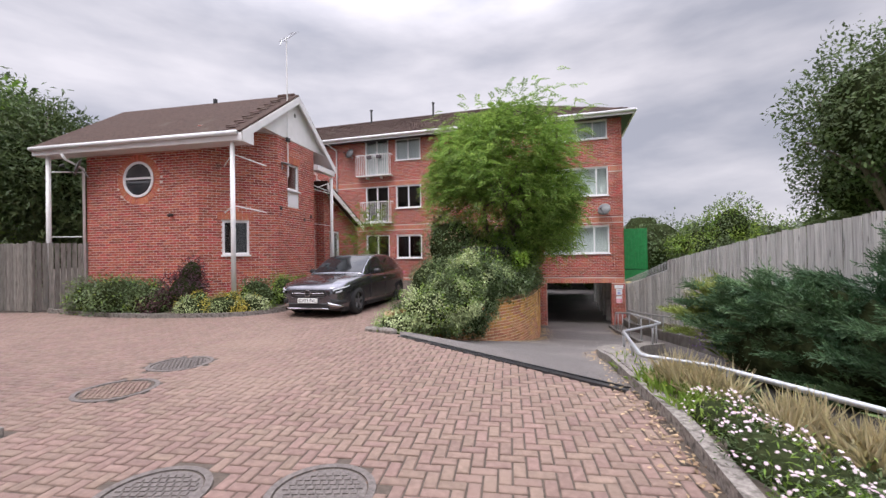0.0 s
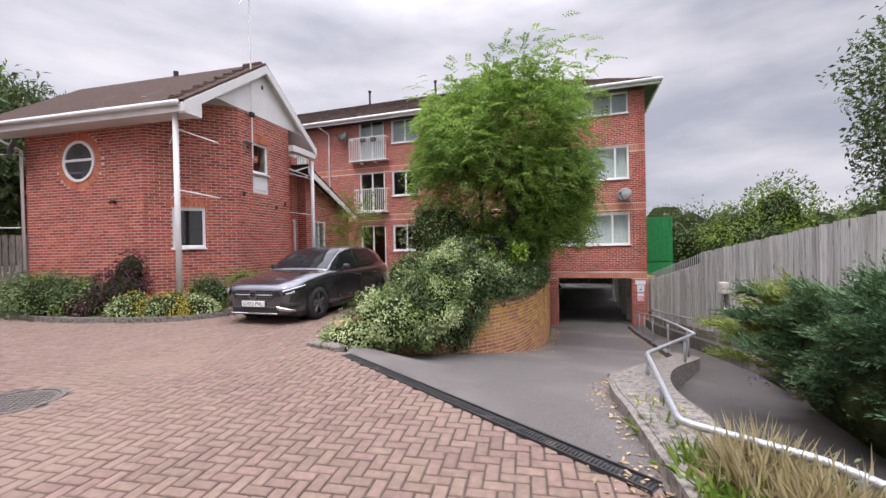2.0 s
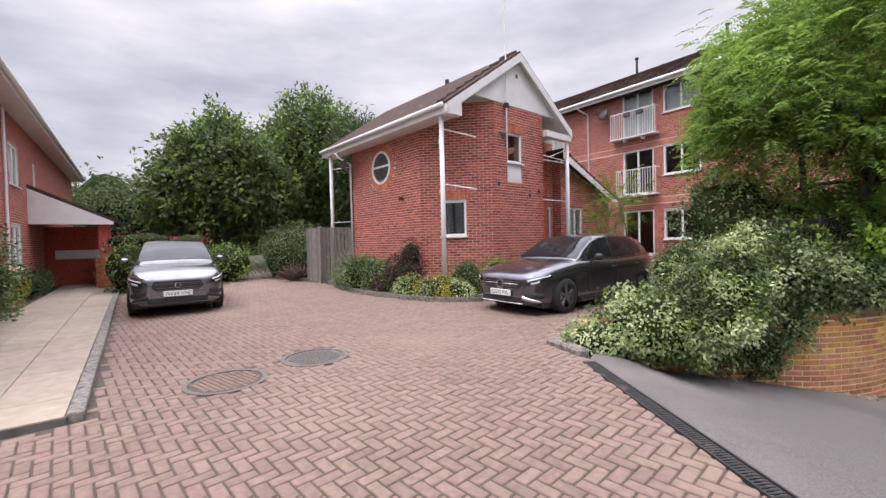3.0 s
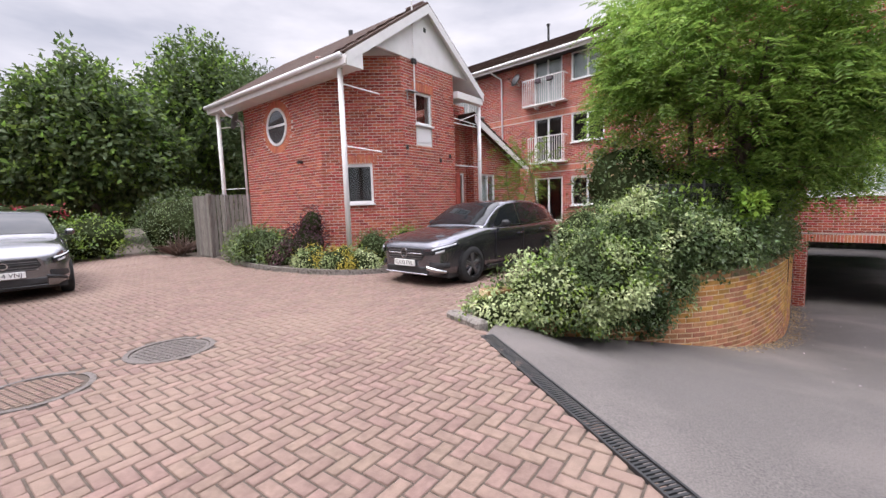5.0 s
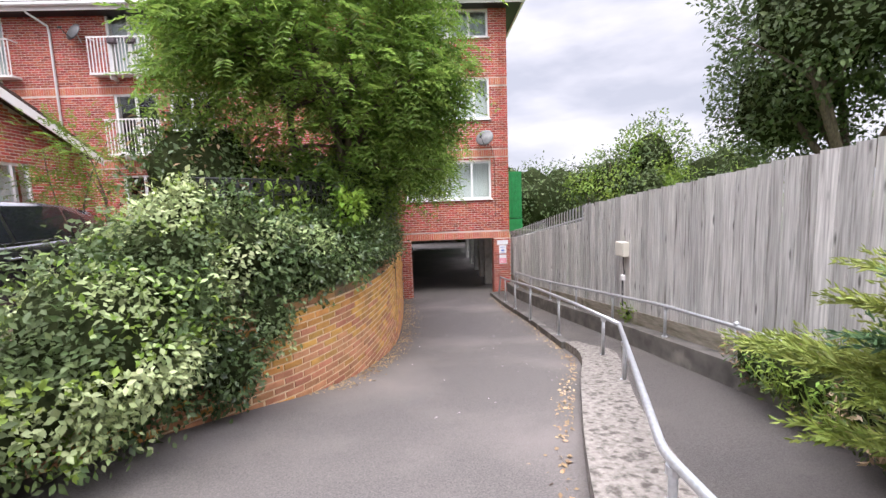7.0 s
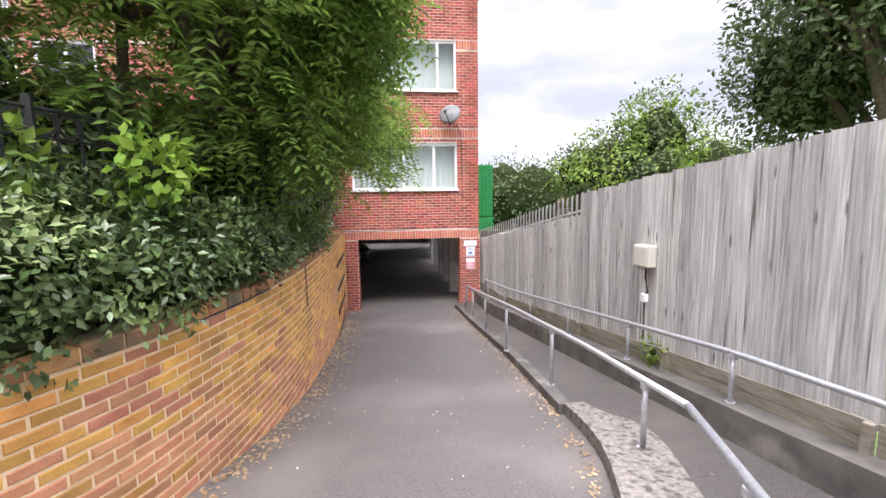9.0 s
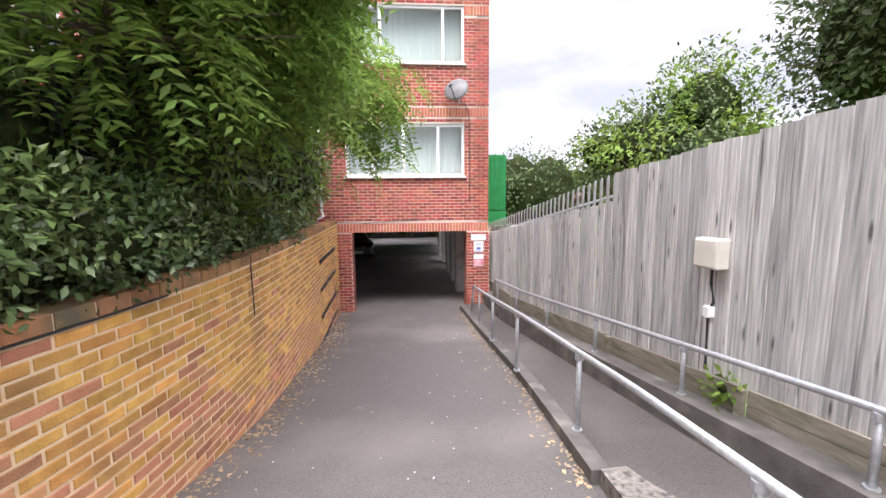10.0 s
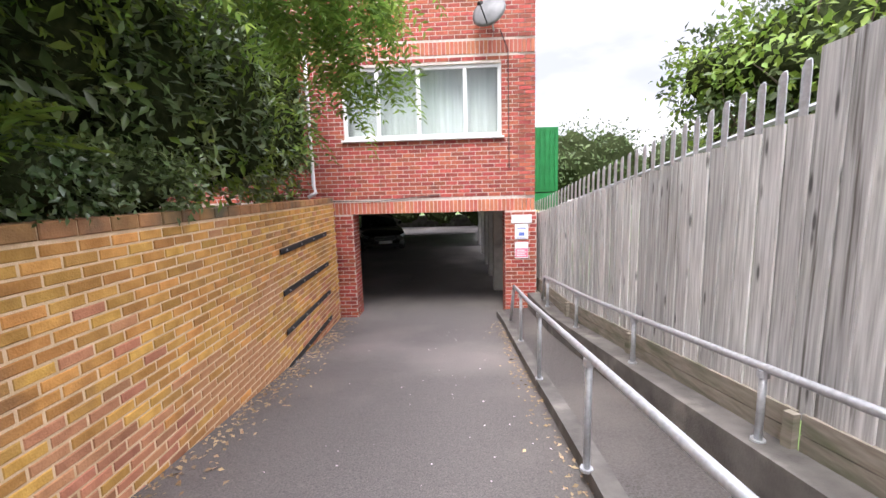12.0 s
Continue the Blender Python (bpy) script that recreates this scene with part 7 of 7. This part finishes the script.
shrub("tall clipped evergreen hedge before the terrace", local(TL, [(x, 2.15 + (0.1 if k % 2 else 0), 0.95, 0.85, 0.75, 1.25) for k, x in enumerate(np.arange(-1.2, 5.8, 0.95))]), [(L_HEDGE, 0.55), (L_IVY, 0.45)], 0.11, 8000, 0.42, 2, category="hedge", rough=0.15, name="hedge")
shrub("small clipped golden bush by the footway", local(TL, [(8.1, 2.2, 0.5, 0.6, 0.5, 0.62)]), [(L_YELLOW, 0.65), (L_FRESH, 0.35)], 0.05, 1300, 0.5, 2, rough=0.08)
shrub("low green shrubs beside the porch", local(TL, [(10.5, 2.2, 0.4, 0.9, 0.5, 0.5), (12.0, 2.1, 0.4, 0.8, 0.5, 0.5)]), [(L_IVY, 1.0)], 0.07, 900, 0.5, 2)
shrub("broad green bush with red flower tips behind the car", [(-15.6, 8.6, 0.7, 1.2, 1.3, 0.85), (-16.2, 10.4, 0.75, 1.2, 1.2, 0.85), (-15.8, 7.2, 0.8, 1.0, 0.9, 0.95)], [(L_IVY, 0.55), (L_FRESH, 0.45)], 0.11, 2600, 0.5, 2)
L_RED = leaf_material("red_bract", (0.34, 0.03, 0.05), (0.50, 0.07, 0.09), 0.3, 0.2)
shrub("red-flowering shrub tops behind the car", [(-17.6, 8.0, 1.75, 0.9, 1.2, 0.35), (-17.4, 9.6, 1.7, 0.9, 0.8, 0.3)], [(L_RED, 0.6), (L_IVY, 0.4)], 0.09, 700, 0.5, 1, rough=0.4)

# gate fence beside the small house
gf = new("timber_screen")
tagged(gf, "weathered grey board screen beside the small house", "fence")
gme = None
for a, b in (((-11.6, 11.65), (-10.78, 12.45)), ((-12.65, 11.82), (-11.62, 11.66))):
    n = int(math.dist(a, b) / 0.115)
    ang = math.atan2(b[1] - a[1], b[0] - a[0])
    for i in range(n + 1):
        x, y = a[0] + (b[0] - a[0]) * i / n, a[1] + (b[1] - a[1]) * i / n
        if gme is None:
            ob = part("board", boxes((-0.054, 0.054, -0.012, 0.012, 0, 1.92), bevel=0.004), M_SCREEN, gf)
            gme = ob.data
        else:
            ob = new("board", gme)
            ob.parent = gf
        ob.matrix_local = Matrix.Translation((x, y, 0.13 + random.uniform(-0.01, 0.01))) @ Matrix.Rotation(ang, 4, "Z")
part("corner_post", boxes((-11.69, -11.57, 11.60, 11.72, 0.0, 2.1), bevel=0.01), M_SCREEN, gf)
shrub("large dome-clipped evergreen bush beyond the screen", [(-15.3, 13.2, 0.95, 1.95, 1.8, 1.55)], [(L_HEDGE, 0.5), (L_IVY, 0.5)], 0.07, 4200, 0.5, 2, rough=0.06)
ph = [(-13.25 + random.uniform(-0.15, 0.15), 11.6 + random.uniform(-0.15, 0.15), 0.12) for _ in range(3)]
L_BRONZE = leaf_material("bronze_blade", (0.10, 0.065, 0.055), (0.20, 0.14, 0.11), 0.3, 0.15)
tuft("bronze strap-leaved phormium by the screen", ph, 34, 0.95, L_BRONZE, 0.06, 0.75, "phormium", "plant")

# trees behind the houses and beyond the fence
broad_tree("large leafy tree beyond the lawn", (-24.8, 14.2, 0.1), 9, [(-24.8, 14.2, 5.6, 3.2, 3.0, 3.6), (-23.6, 15.6, 4.4, 2.4, 2.4, 2.6), (-26.4, 13.0, 4.6, 2.4, 2.4, 2.8)], [(L_FAR, 0.75), (L_TREE, 0.25)], 0.34, 9500, 0.28, deep=0.4)
broad_tree("tall leafy tree behind the lawn", (-25.2, 21.0, 0.1), 12, [(-25.2, 21.0, 8.0, 3.4, 3.4, 4.2), (-23.4, 21.8, 6.0, 2.8, 2.8, 3.4), (-27.4, 20.4, 6.4, 2.8, 2.8, 3.4)], [(L_TREE, 0.35), (L_FAR, 0.65)], 0.36, 9500, 0.3, deep=0.4)
broad_tree("pale drooping willow behind the small house", (-20.5, 21.2, 0.1), 10, [(-20.5, 21.2, 6.2, 2.3, 2.3, 3.6), (-19.3, 22.2, 5.0, 1.9, 1.9, 3.0)], [(L_IVY, 0.5), (L_FAR, 0.5)], 0.36, 6500, 0.26, deep=0.4, aspect=0.24)
broad_tree("low dark tree beyond the terrace", (-32.5, 11.5, 0.1), 6, [(-32.5, 11.5, 3.4, 3.2, 3.0, 2.6), (-31.5, 14.0, 3.0, 2.6, 2.6, 2.4)], [(L_FAR, 1.0)], 0.26, 4200, 0.2, deep=0.4)
broad_tree("dark tree leaning over the timber fence", (14.0, 12.4, -1.0), 8, [(13.3, 12.4, 5.6, 2.3, 2.4, 2.5), (15.0, 10.6, 5.1, 2.3, 2.3, 2.6), (14.4, 14.0, 3.8, 2.0, 1.8, 2.0), (16.0, 12.6, 6.8, 2.2, 2.2, 2.0)], [(L_FAR, 0.8), (L_IVY, 0.2)], 0.16, 11000, 0.22, deep=0.5)
broad_tree("light green elder bush behind the palisade", (9.9, 15.2, -1.2), 4, [(9.75, 15.0, 1.75, 1.3, 1.4, 1.0), (10.15, 14.5, 2.35, 0.9, 0.9, 1.0), (9.45, 14.0, 1.5, 0.7, 0.7, 0.7), (9.15, 15.8, 1.75, 0.5, 0.65, 0.5)], [(L_FRESH, 0.6), (L_IVY, 0.4)], 0.10, 3900, 0.09, 3, limbs=12)
shrub("far hedge of mixed trees behind the yard", [(15 + 3.6 * k, 34 + 1.1 * (k % 3), 1.0 + 0.4 * (k % 2), 2.6, 2.2, 2.6 + 0.5 * (k % 3)) for k in range(9)], [(L_FAR, 0.55), (L_IVY, 0.45)], 0.28, 5200, 0.5, 2, category="hedge", name="hedge", rough=0.35, freq=0.6)
shrub("green shrubs along the outer side of the fence", [(15.5, 20.0, 1.0, 2.0, 1.8, 2.0), (18.5, 19.0, 1.4, 2.2, 2.0, 2.2)], [(L_IVY, 0.6), (L_FRESH, 0.4)], 0.16, 3800, 0.5, 2)
for lab, rows, n in (("distant dark woodland on the skyline", [(-20 + 9 * k, 95 + 6 * (k % 3), 1.5, 7, 5, 5.0 + 1.4 * (k % 3) + (2 if k % 4 == 0 else 0)) for k in range(14)], 5200),
                     ("distant trees beyond the terrace", [(-48 - 3 * (k % 2), -14 + 7 * k, 2.0, 4, 5, 5.5 + 1.2 * (k % 3)) for k in range(11)], 5200),
                     ("dark hedge bank behind the undercroft", [(2 + 2.2 * k, 39.6 - 0.62 * k, 0.6, 1.8, 1.2, 2.6) for k in range(-5, 7)], 4200)):
    shrub(lab, rows, [(L_FAR, 1.0)], 0.55 if "distant" in lab else 0.2, n, 0.6, 2, category="woodland", name="woodland", rough=0.3, freq=0.25, k=0.85)

# yard beyond: container, sheds
ct = new("shipping_container")
TCn = Matrix.Translation((13.3, 28.6, -0.55)) @ Matrix.Rotation(radians(-14), 4, "Z")
ct.matrix_world = TCn
tagged(ct, "bright green steel container standing beyond the flats", "container")
M_GREEN = material("green_steel", (0.01, 0.17, 0.045), (0.02, 0.24, 0.07), 0.5, 4, 4, 0.1, 20)
part("shell", boxes((-1.3, 0.8, 0, 6, 0.8, 3.6)), M_GREEN, ct)
for k in range(10):
    part("rib", boxes((-1.28 + k * 0.215, -1.18 + k * 0.215, -0.035, 0.0, 0.9, 3.5)), M_GREEN, ct)
part("base_frame", boxes((-1.32, 0.82, -0.05, 6, 0.0, 0.75)), M_GREEN, ct)
yl = part("yellow_barrier", boxes((-0.6, 0.6, 0, 0.5, 0, 0.6), bevel=0.04), material("yellow_plastic", (0.70, 0.55, 0.12), (0.80, 0.65, 0.2), 0.6, 5, 3))
yl.matrix_world = Matrix.Translation((10.2, 23.6, -0.85))
tagged(yl, "pale yellow barrier block at the yard's edge", "barrier")
M_SHEDROOF = material("rust_roof", (0.22, 0.09, 0.07), (0.34, 0.15, 0.12), 0.85, 5, 5)
M_PALEWALL = material("pale_cladding", (0.55, 0.56, 0.52), (0.68, 0.69, 0.66), 0.8, 3, 4)
for x, y, w, h, rot in ((21.5, 38.0, 4.5, 2.3, -24), (25.5, 36.0, 3.4, 1.7, -30)):
    sh = new("shed")
    sh.matrix_world = Matrix.Translation((x, y, -1.3)) @ Matrix.Rotation(radians(rot), 4, "Z")
    tagged(sh, "low pale shed with a rust-red roof in the yard", "shed", "yard sheds")
    part("walls", boxes((-w / 2, w / 2, 0, 4, 0, h)), M_PALEWALL, sh)
    part("shed_roof", prism([(-w / 2 - 0.2, h), (w / 2 + 0.2, h), (0, h + 0.8)], -0.2, 4.2, "y"), M_SHEDROOF, sh)
lt = part("lamp_post", tube([(9.35, 22.0, -2.0), (9.35, 22.0, 3.2)], 0.05, 8), M_BLACK)
tagged(lt, "slim dark post beside the flats' corner", "post")

# ---------------------------------------------------------------- yellow brick retaining wall
rw_line = WALL_LINE
seg = np.linalg.norm(np.diff(rw_line, axis=0), axis=1)
arc = np.r_[0, np.cumsum(seg)]
TOPZ = 0.40
v, f = [], []
for i, (x, y) in enumerate(rw_line):
    t = rw_line[min(i + 1, len(rw_line) - 1)] - rw_line[max(i - 1, 0)]
    t = t / np.linalg.norm(t)
    nx, ny = t[1], -t[0]
    v += [(x, y, -2.4), (x, y, TOPZ - 0.012), (x - nx * 0.22, y - ny * 0.22, TOPZ - 0.012), (x - nx * 0.22, y - ny * 0.22, -2.4)]
for i in range(len(rw_line) - 1):
    for k in range(4):
        f.append((4 * i + k, 4 * i + 4 + k, 4 * i + 4 + (k + 1) % 4, 4 * i + (k + 1) % 4))
n4 = 4 * (len(rw_line) - 1)
f += [(3, 2, 1, 0), (n4, n4 + 1, n4 + 2, n4 + 3)]
rwall = mesh_object("retaining_wall", v, f, M_MORTAR_Y)
bm = bmesh.new()
bm.from_mesh(rwall.data)
bmesh.ops.recalc_face_normals(bm, faces=bm.faces)
bm.to_mesh(rwall.data)
bm.free()
tagged(rwall, "curved yellow stock brick retaining wall with pale joints", "wall", kind="structure")


def wall_frame(s, z):
    x, y = np.interp(s, arc, rw_line[:, 0]), np.interp(s, arc, rw_line[:, 1])
    x2, y2 = np.interp(s + 0.05, arc, rw_line[:, 0]), np.interp(s + 0.05, arc, rw_line[:, 1])
    x1, y1 = np.interp(s - 0.05, arc, rw_line[:, 0]), np.interp(s - 0.05, arc, rw_line[:, 1])
    return Matrix.Translation((x, y, z)) @ Matrix.Rotation(math.atan2(y2 - y1, x2 - x1), 4, "Z")


def brick_block(w, h, d=0.009, back=0.02):
    c = 0.006
    vs = [(-w / 2, back, -h / 2), (w / 2, back, -h / 2), (w / 2, back, h / 2), (-w / 2, back, h / 2), (-w / 2, -d + c, -h / 2), (w / 2, -d + c, -h / 2), (w / 2, -d + c, h / 2), (-w / 2, -d + c, h / 2),
          (-w / 2 + c, -d, -h / 2 + c), (w / 2 - c, -d, -h / 2 + c), (w / 2 - c, -d, h / 2 - c), (-w / 2 + c, -d, h / 2 - c)]
    fs = [(8, 9, 10, 11), (4, 5, 9, 8), (5, 6, 10, 9), (6, 7, 11, 10), (7, 4, 8, 11), (0, 1, 5, 4), (1, 2, 6, 5), (2, 3, 7, 6), (3, 0, 4, 7)]
    return vs, fs


bv, bf = brick_block(0.211, 0.062, 0.006)
stretcher = bpy.data.meshes.new("brick")
stretcher.from_pydata(bv, [], bf)
stretcher.materials.append(M_YELLOW)
M_RUSSET = material("russet_brick", (0.33, 0.14, 0.07), (0.48, 0.225, 0.12), 0.88, 9, 5, 0.5, 80, per="island", spread=0.25)
russet = stretcher.copy()
russet.materials.clear()
russet.materials.append(M_RUSSET)
red_v, red_f = [], []
rest_v, rest_f, count = [], [], 0
bvn = [Vector(p) for p in bv]
for k in range(37):
    z = TOPZ - 0.065 - 0.115 - k * 0.075 + 0.03
    s = 0.12 if k % 2 else 0.0
    while s < arc[-1] - 0.1:
        x, y = np.interp(s, arc, rw_line[:, 0]), np.interp(s, arc, rw_line[:, 1])
        if z > ramp_z(x + 0.1, y) - 0.12:
            m = wall_frame(s + 0.11, z) @ Matrix.Translation((0, random.uniform(-0.002, 0.003), 0)) @ Matrix.Rotation(random.uniform(-0.006, 0.006), 4, "Y")
            above = z - ramp_z(x + 0.1, y)
            low = random.random() < 0.05 + 0.88 * min(1, max(0, 1.02 - above + 0.75 * noise.noise(Vector((s * 0.9, z, 0)))))
            if 15.0 < y < 17.35 and count < 300:
                ob = new("brick", russet if low else stretcher)
                ob.parent = rwall
                ob.matrix_local = m
                count += 1
            else:
                vv_, ff_ = (red_v, red_f) if low else (rest_v, rest_f)
                b = len(vv_)
                vv_ += [m @ p for p in bvn]
                ff_ += [tuple(i + b for i in q) for q in bf]
        s += 0.225
rest = mesh_object("brickwork", rest_v, rest_f, M_YELLOW_I, rwall)
rest["kind"] = "stuff"
rest2 = mesh_object("brickwork", red_v, red_f, M_RUSSET, rwall, "russet bricks low in the wall")
rest2["kind"] = "stuff"
# coping of bricks on edge
cv, cf = brick_block(0.213, 0.09, 0.012, 0.22)
M_COPE = material("coping_brick", (0.28, 0.14, 0.06), (0.43, 0.22, 0.09), 0.9, 9, 5, 0.5, 80, per="island", spread=0.25, stain=(0.10, 0.085, 0.05), stain_scale=2.0, stain_at=(0.45, 0.7))
rest_v, rest_f = [], []
for s in np.arange(0.12, arc[-1] - 0.1, 0.225):
    m = wall_frame(s, TOPZ - 0.05)
    b = len(rest_v)
    rest_v += [m @ Vector(p) for p in cv]
    rest_f += [tuple(i + b for i in q) for q in cf] + [(b + 3, b + 2, b + 1, b)]
cp = mesh_object("coping", rest_v, rest_f, M_COPE, rwall)
cp["kind"] = "stuff"
# dark straps at the wall's end, and an open joint under the coping
for i, z in enumerate((-0.20, -0.72, -1.22, -1.68)):
    st_ = new("wall_strap")
    tagged(st_, "black steel strap bolted across the brick wall", "strap", "straps on the wall")
    pts = []
    for s in np.linspace(arc[-1] - 2.75, arc[-1] - 0.65, 12):
        pts.append(wall_frame(s, z - 0.10 * (arc[-1] - s) * 0 + 0.0) @ Vector((0, -0.018, 0)))
    bm = bmesh.new()
    rows = [[bm.verts.new(p + Vector((0, 0, d))) for d in (-0.035, 0.035)] + [bm.verts.new(p + Vector((0.012, -0.004, d))) for d in (0.035, -0.035)] for p in pts]
    for a, b in zip(rows, rows[1:]):
        for k in range(4):
            bm.faces.new((a[k], a[(k + 1) % 4], b[(k + 1) % 4], b[k]))
    bm.faces.new(rows[0])
    bm.faces.new(rows[-1][::-1])
    part("bar", bm, M_BLACK, st_)
    for p in pts[1::3]:
        part("bolt", tube([p + Vector((0.005, 0, 0)), p + Vector((0.024, -0.008, 0))], 0.012, 6), M_GALV, st_)
jt = part("open_joint", tube([wall_frame(q, TOPZ - 0.10) @ Vector((0, -0.012, 0)) for q in np.linspace(4.63, 5.7, 10)], 0.007, 5), M_BLACK, rwall, "dark open joint under the coping")
part("movement_joint", tube([wall_frame(6.95, TOPZ - 0.02) @ Vector((0, -0.012, 0)), wall_frame(6.97, -0.2) @ Vector((0, -0.012, 0))], 0.006, 5), M_BLACK, rwall, "dark upright joint in the brickwork")

# ---------------------------------------------------------------- herringbone blocks
UNIT = 0.1
HA = radians(-9)
ca, sa = math.cos(HA), math.sin(HA)
kerb_x = lambda y: float(np.interp(y, KERB_LINE[:n0 + 1, 1], KERB_LINE[:n0 + 1, 0]))
bed_x, bed_y = edge_l[:, 0], edge_l[:, 1]
covers = [(-0.83, 2.72, 0.37), (-1.95, 2.73, 0.37), (-3.8, 5.95, 0.43), (-3.85, 4.85, 0.43)]
TLI = TL.inverted()


def paved(x, y):
    if x > -0.85 and 0.742 * (x - 1.98) + 0.67 * (y - 4.5) > -0.02:
        return False
    if y < 5.2 and x > kerb_x(max(y, 0.4)) - 0.06 and y > 0.3:
        return False
    if x > -1.36 and y > 7.75 + (x + 0.95) * -0.6:
        return False
    if x > -4.35 and y > 15 or x > -1.36 and y > 8.7:
        return False
    if x < -4.15 and y > float(np.interp(x, bed_x, bed_y)) - 0.07:
        return False
    tl = TLI @ Vector((x, y, 0))
    if tl.y > -0.13 and tl.x > -2.25:
        return False
    return not any((x - a) ** 2 + (y - b) ** 2 < r * r for a, b, r in covers)


g, c_ = 0.0075, 0.007


def paver(lx, ly):
    """A chamfered block lx by ly, its top at z = 0."""
    ax, ay = lx - g, ly - g
    vs = [(g, g, -0.02), (ax, g, -0.02), (ax, ay, -0.02), (g, ay, -0.02), (g, g, -0.006), (ax, g, -0.006), (ax, ay, -0.006), (g, ay, -0.006), (g + c_, g + c_, 0), (ax - c_, g + c_, 0), (ax - c_, ay - c_, 0), (g + c_, ay - c_, 0)]
    fs = [(8, 9, 10, 11), (4, 5, 9, 8), (5, 6, 10, 9), (6, 7, 11, 10), (7, 4, 8, 11), (0, 1, 5, 4), (1, 2, 6, 5), (2, 3, 7, 6), (3, 0, 4, 7)]
    return np.array(vs), np.array(fs)


PH, PV = paver(2 * UNIT, UNIT), paver(UNIT, 2 * UNIT)
block_me = []
for vs, fs in (PH, PV):
    me = bpy.data.meshes.new("paving_block")
    me.from_pydata(vs.tolist(), [], fs.tolist())
    me.materials.append(M_PAVER)
    block_me.append(me)
RV, RF, nb, off = [], [], 0, 0
tilt_m = Matrix.Rotation(math.atan(0.011), 4, "X")
for i in range(-190, 60):
    for j in range(-75, 170):
        r = (i - j) % 4
        if r not in (0, 3):
            continue
        h = r == 0
        mx, my = i * UNIT + (UNIT if h else UNIT / 2), j * UNIT + (UNIT / 2 if h else UNIT)
        wx, wy = ca * mx - sa * my, sa * mx + ca * my
        if wx < -16 or wy < -6 or wy > 15.5 or not paved(wx, wy):
            continue
        x, y = ca * i * UNIT - sa * j * UNIT, sa * i * UNIT + ca * j * UNIT
        dz = random.uniform(-0.0022, 0.0022)
        if nb < 300 and -0.9 < wx < 1.0 and 3.0 < wy < 4.6:
            ob = new("paving_block", block_me[0 if h else 1])
            ob.parent = court
            ob.matrix_local = Matrix.Translation((x, y, court_z(x, y) + dz)) @ Matrix.Rotation(HA, 4, "Z") @ tilt_m
            nb += 1
        else:
            vs, fs = PH if h else PV
            q = np.empty_like(vs)
            q[:, 0] = x + ca * vs[:, 0] - sa * vs[:, 1]
            q[:, 1] = y + sa * vs[:, 0] + ca * vs[:, 1]
            q[:, 2] = vs[:, 2] + 0.011 * (q[:, 1] - 2.5) + dz
            RV.append(q)
            RF.append(fs + off)
            off += len(vs)
fast_mesh("paving", np.concatenate(RV), np.concatenate(RF), M_PAVER_I, court, "stuff")
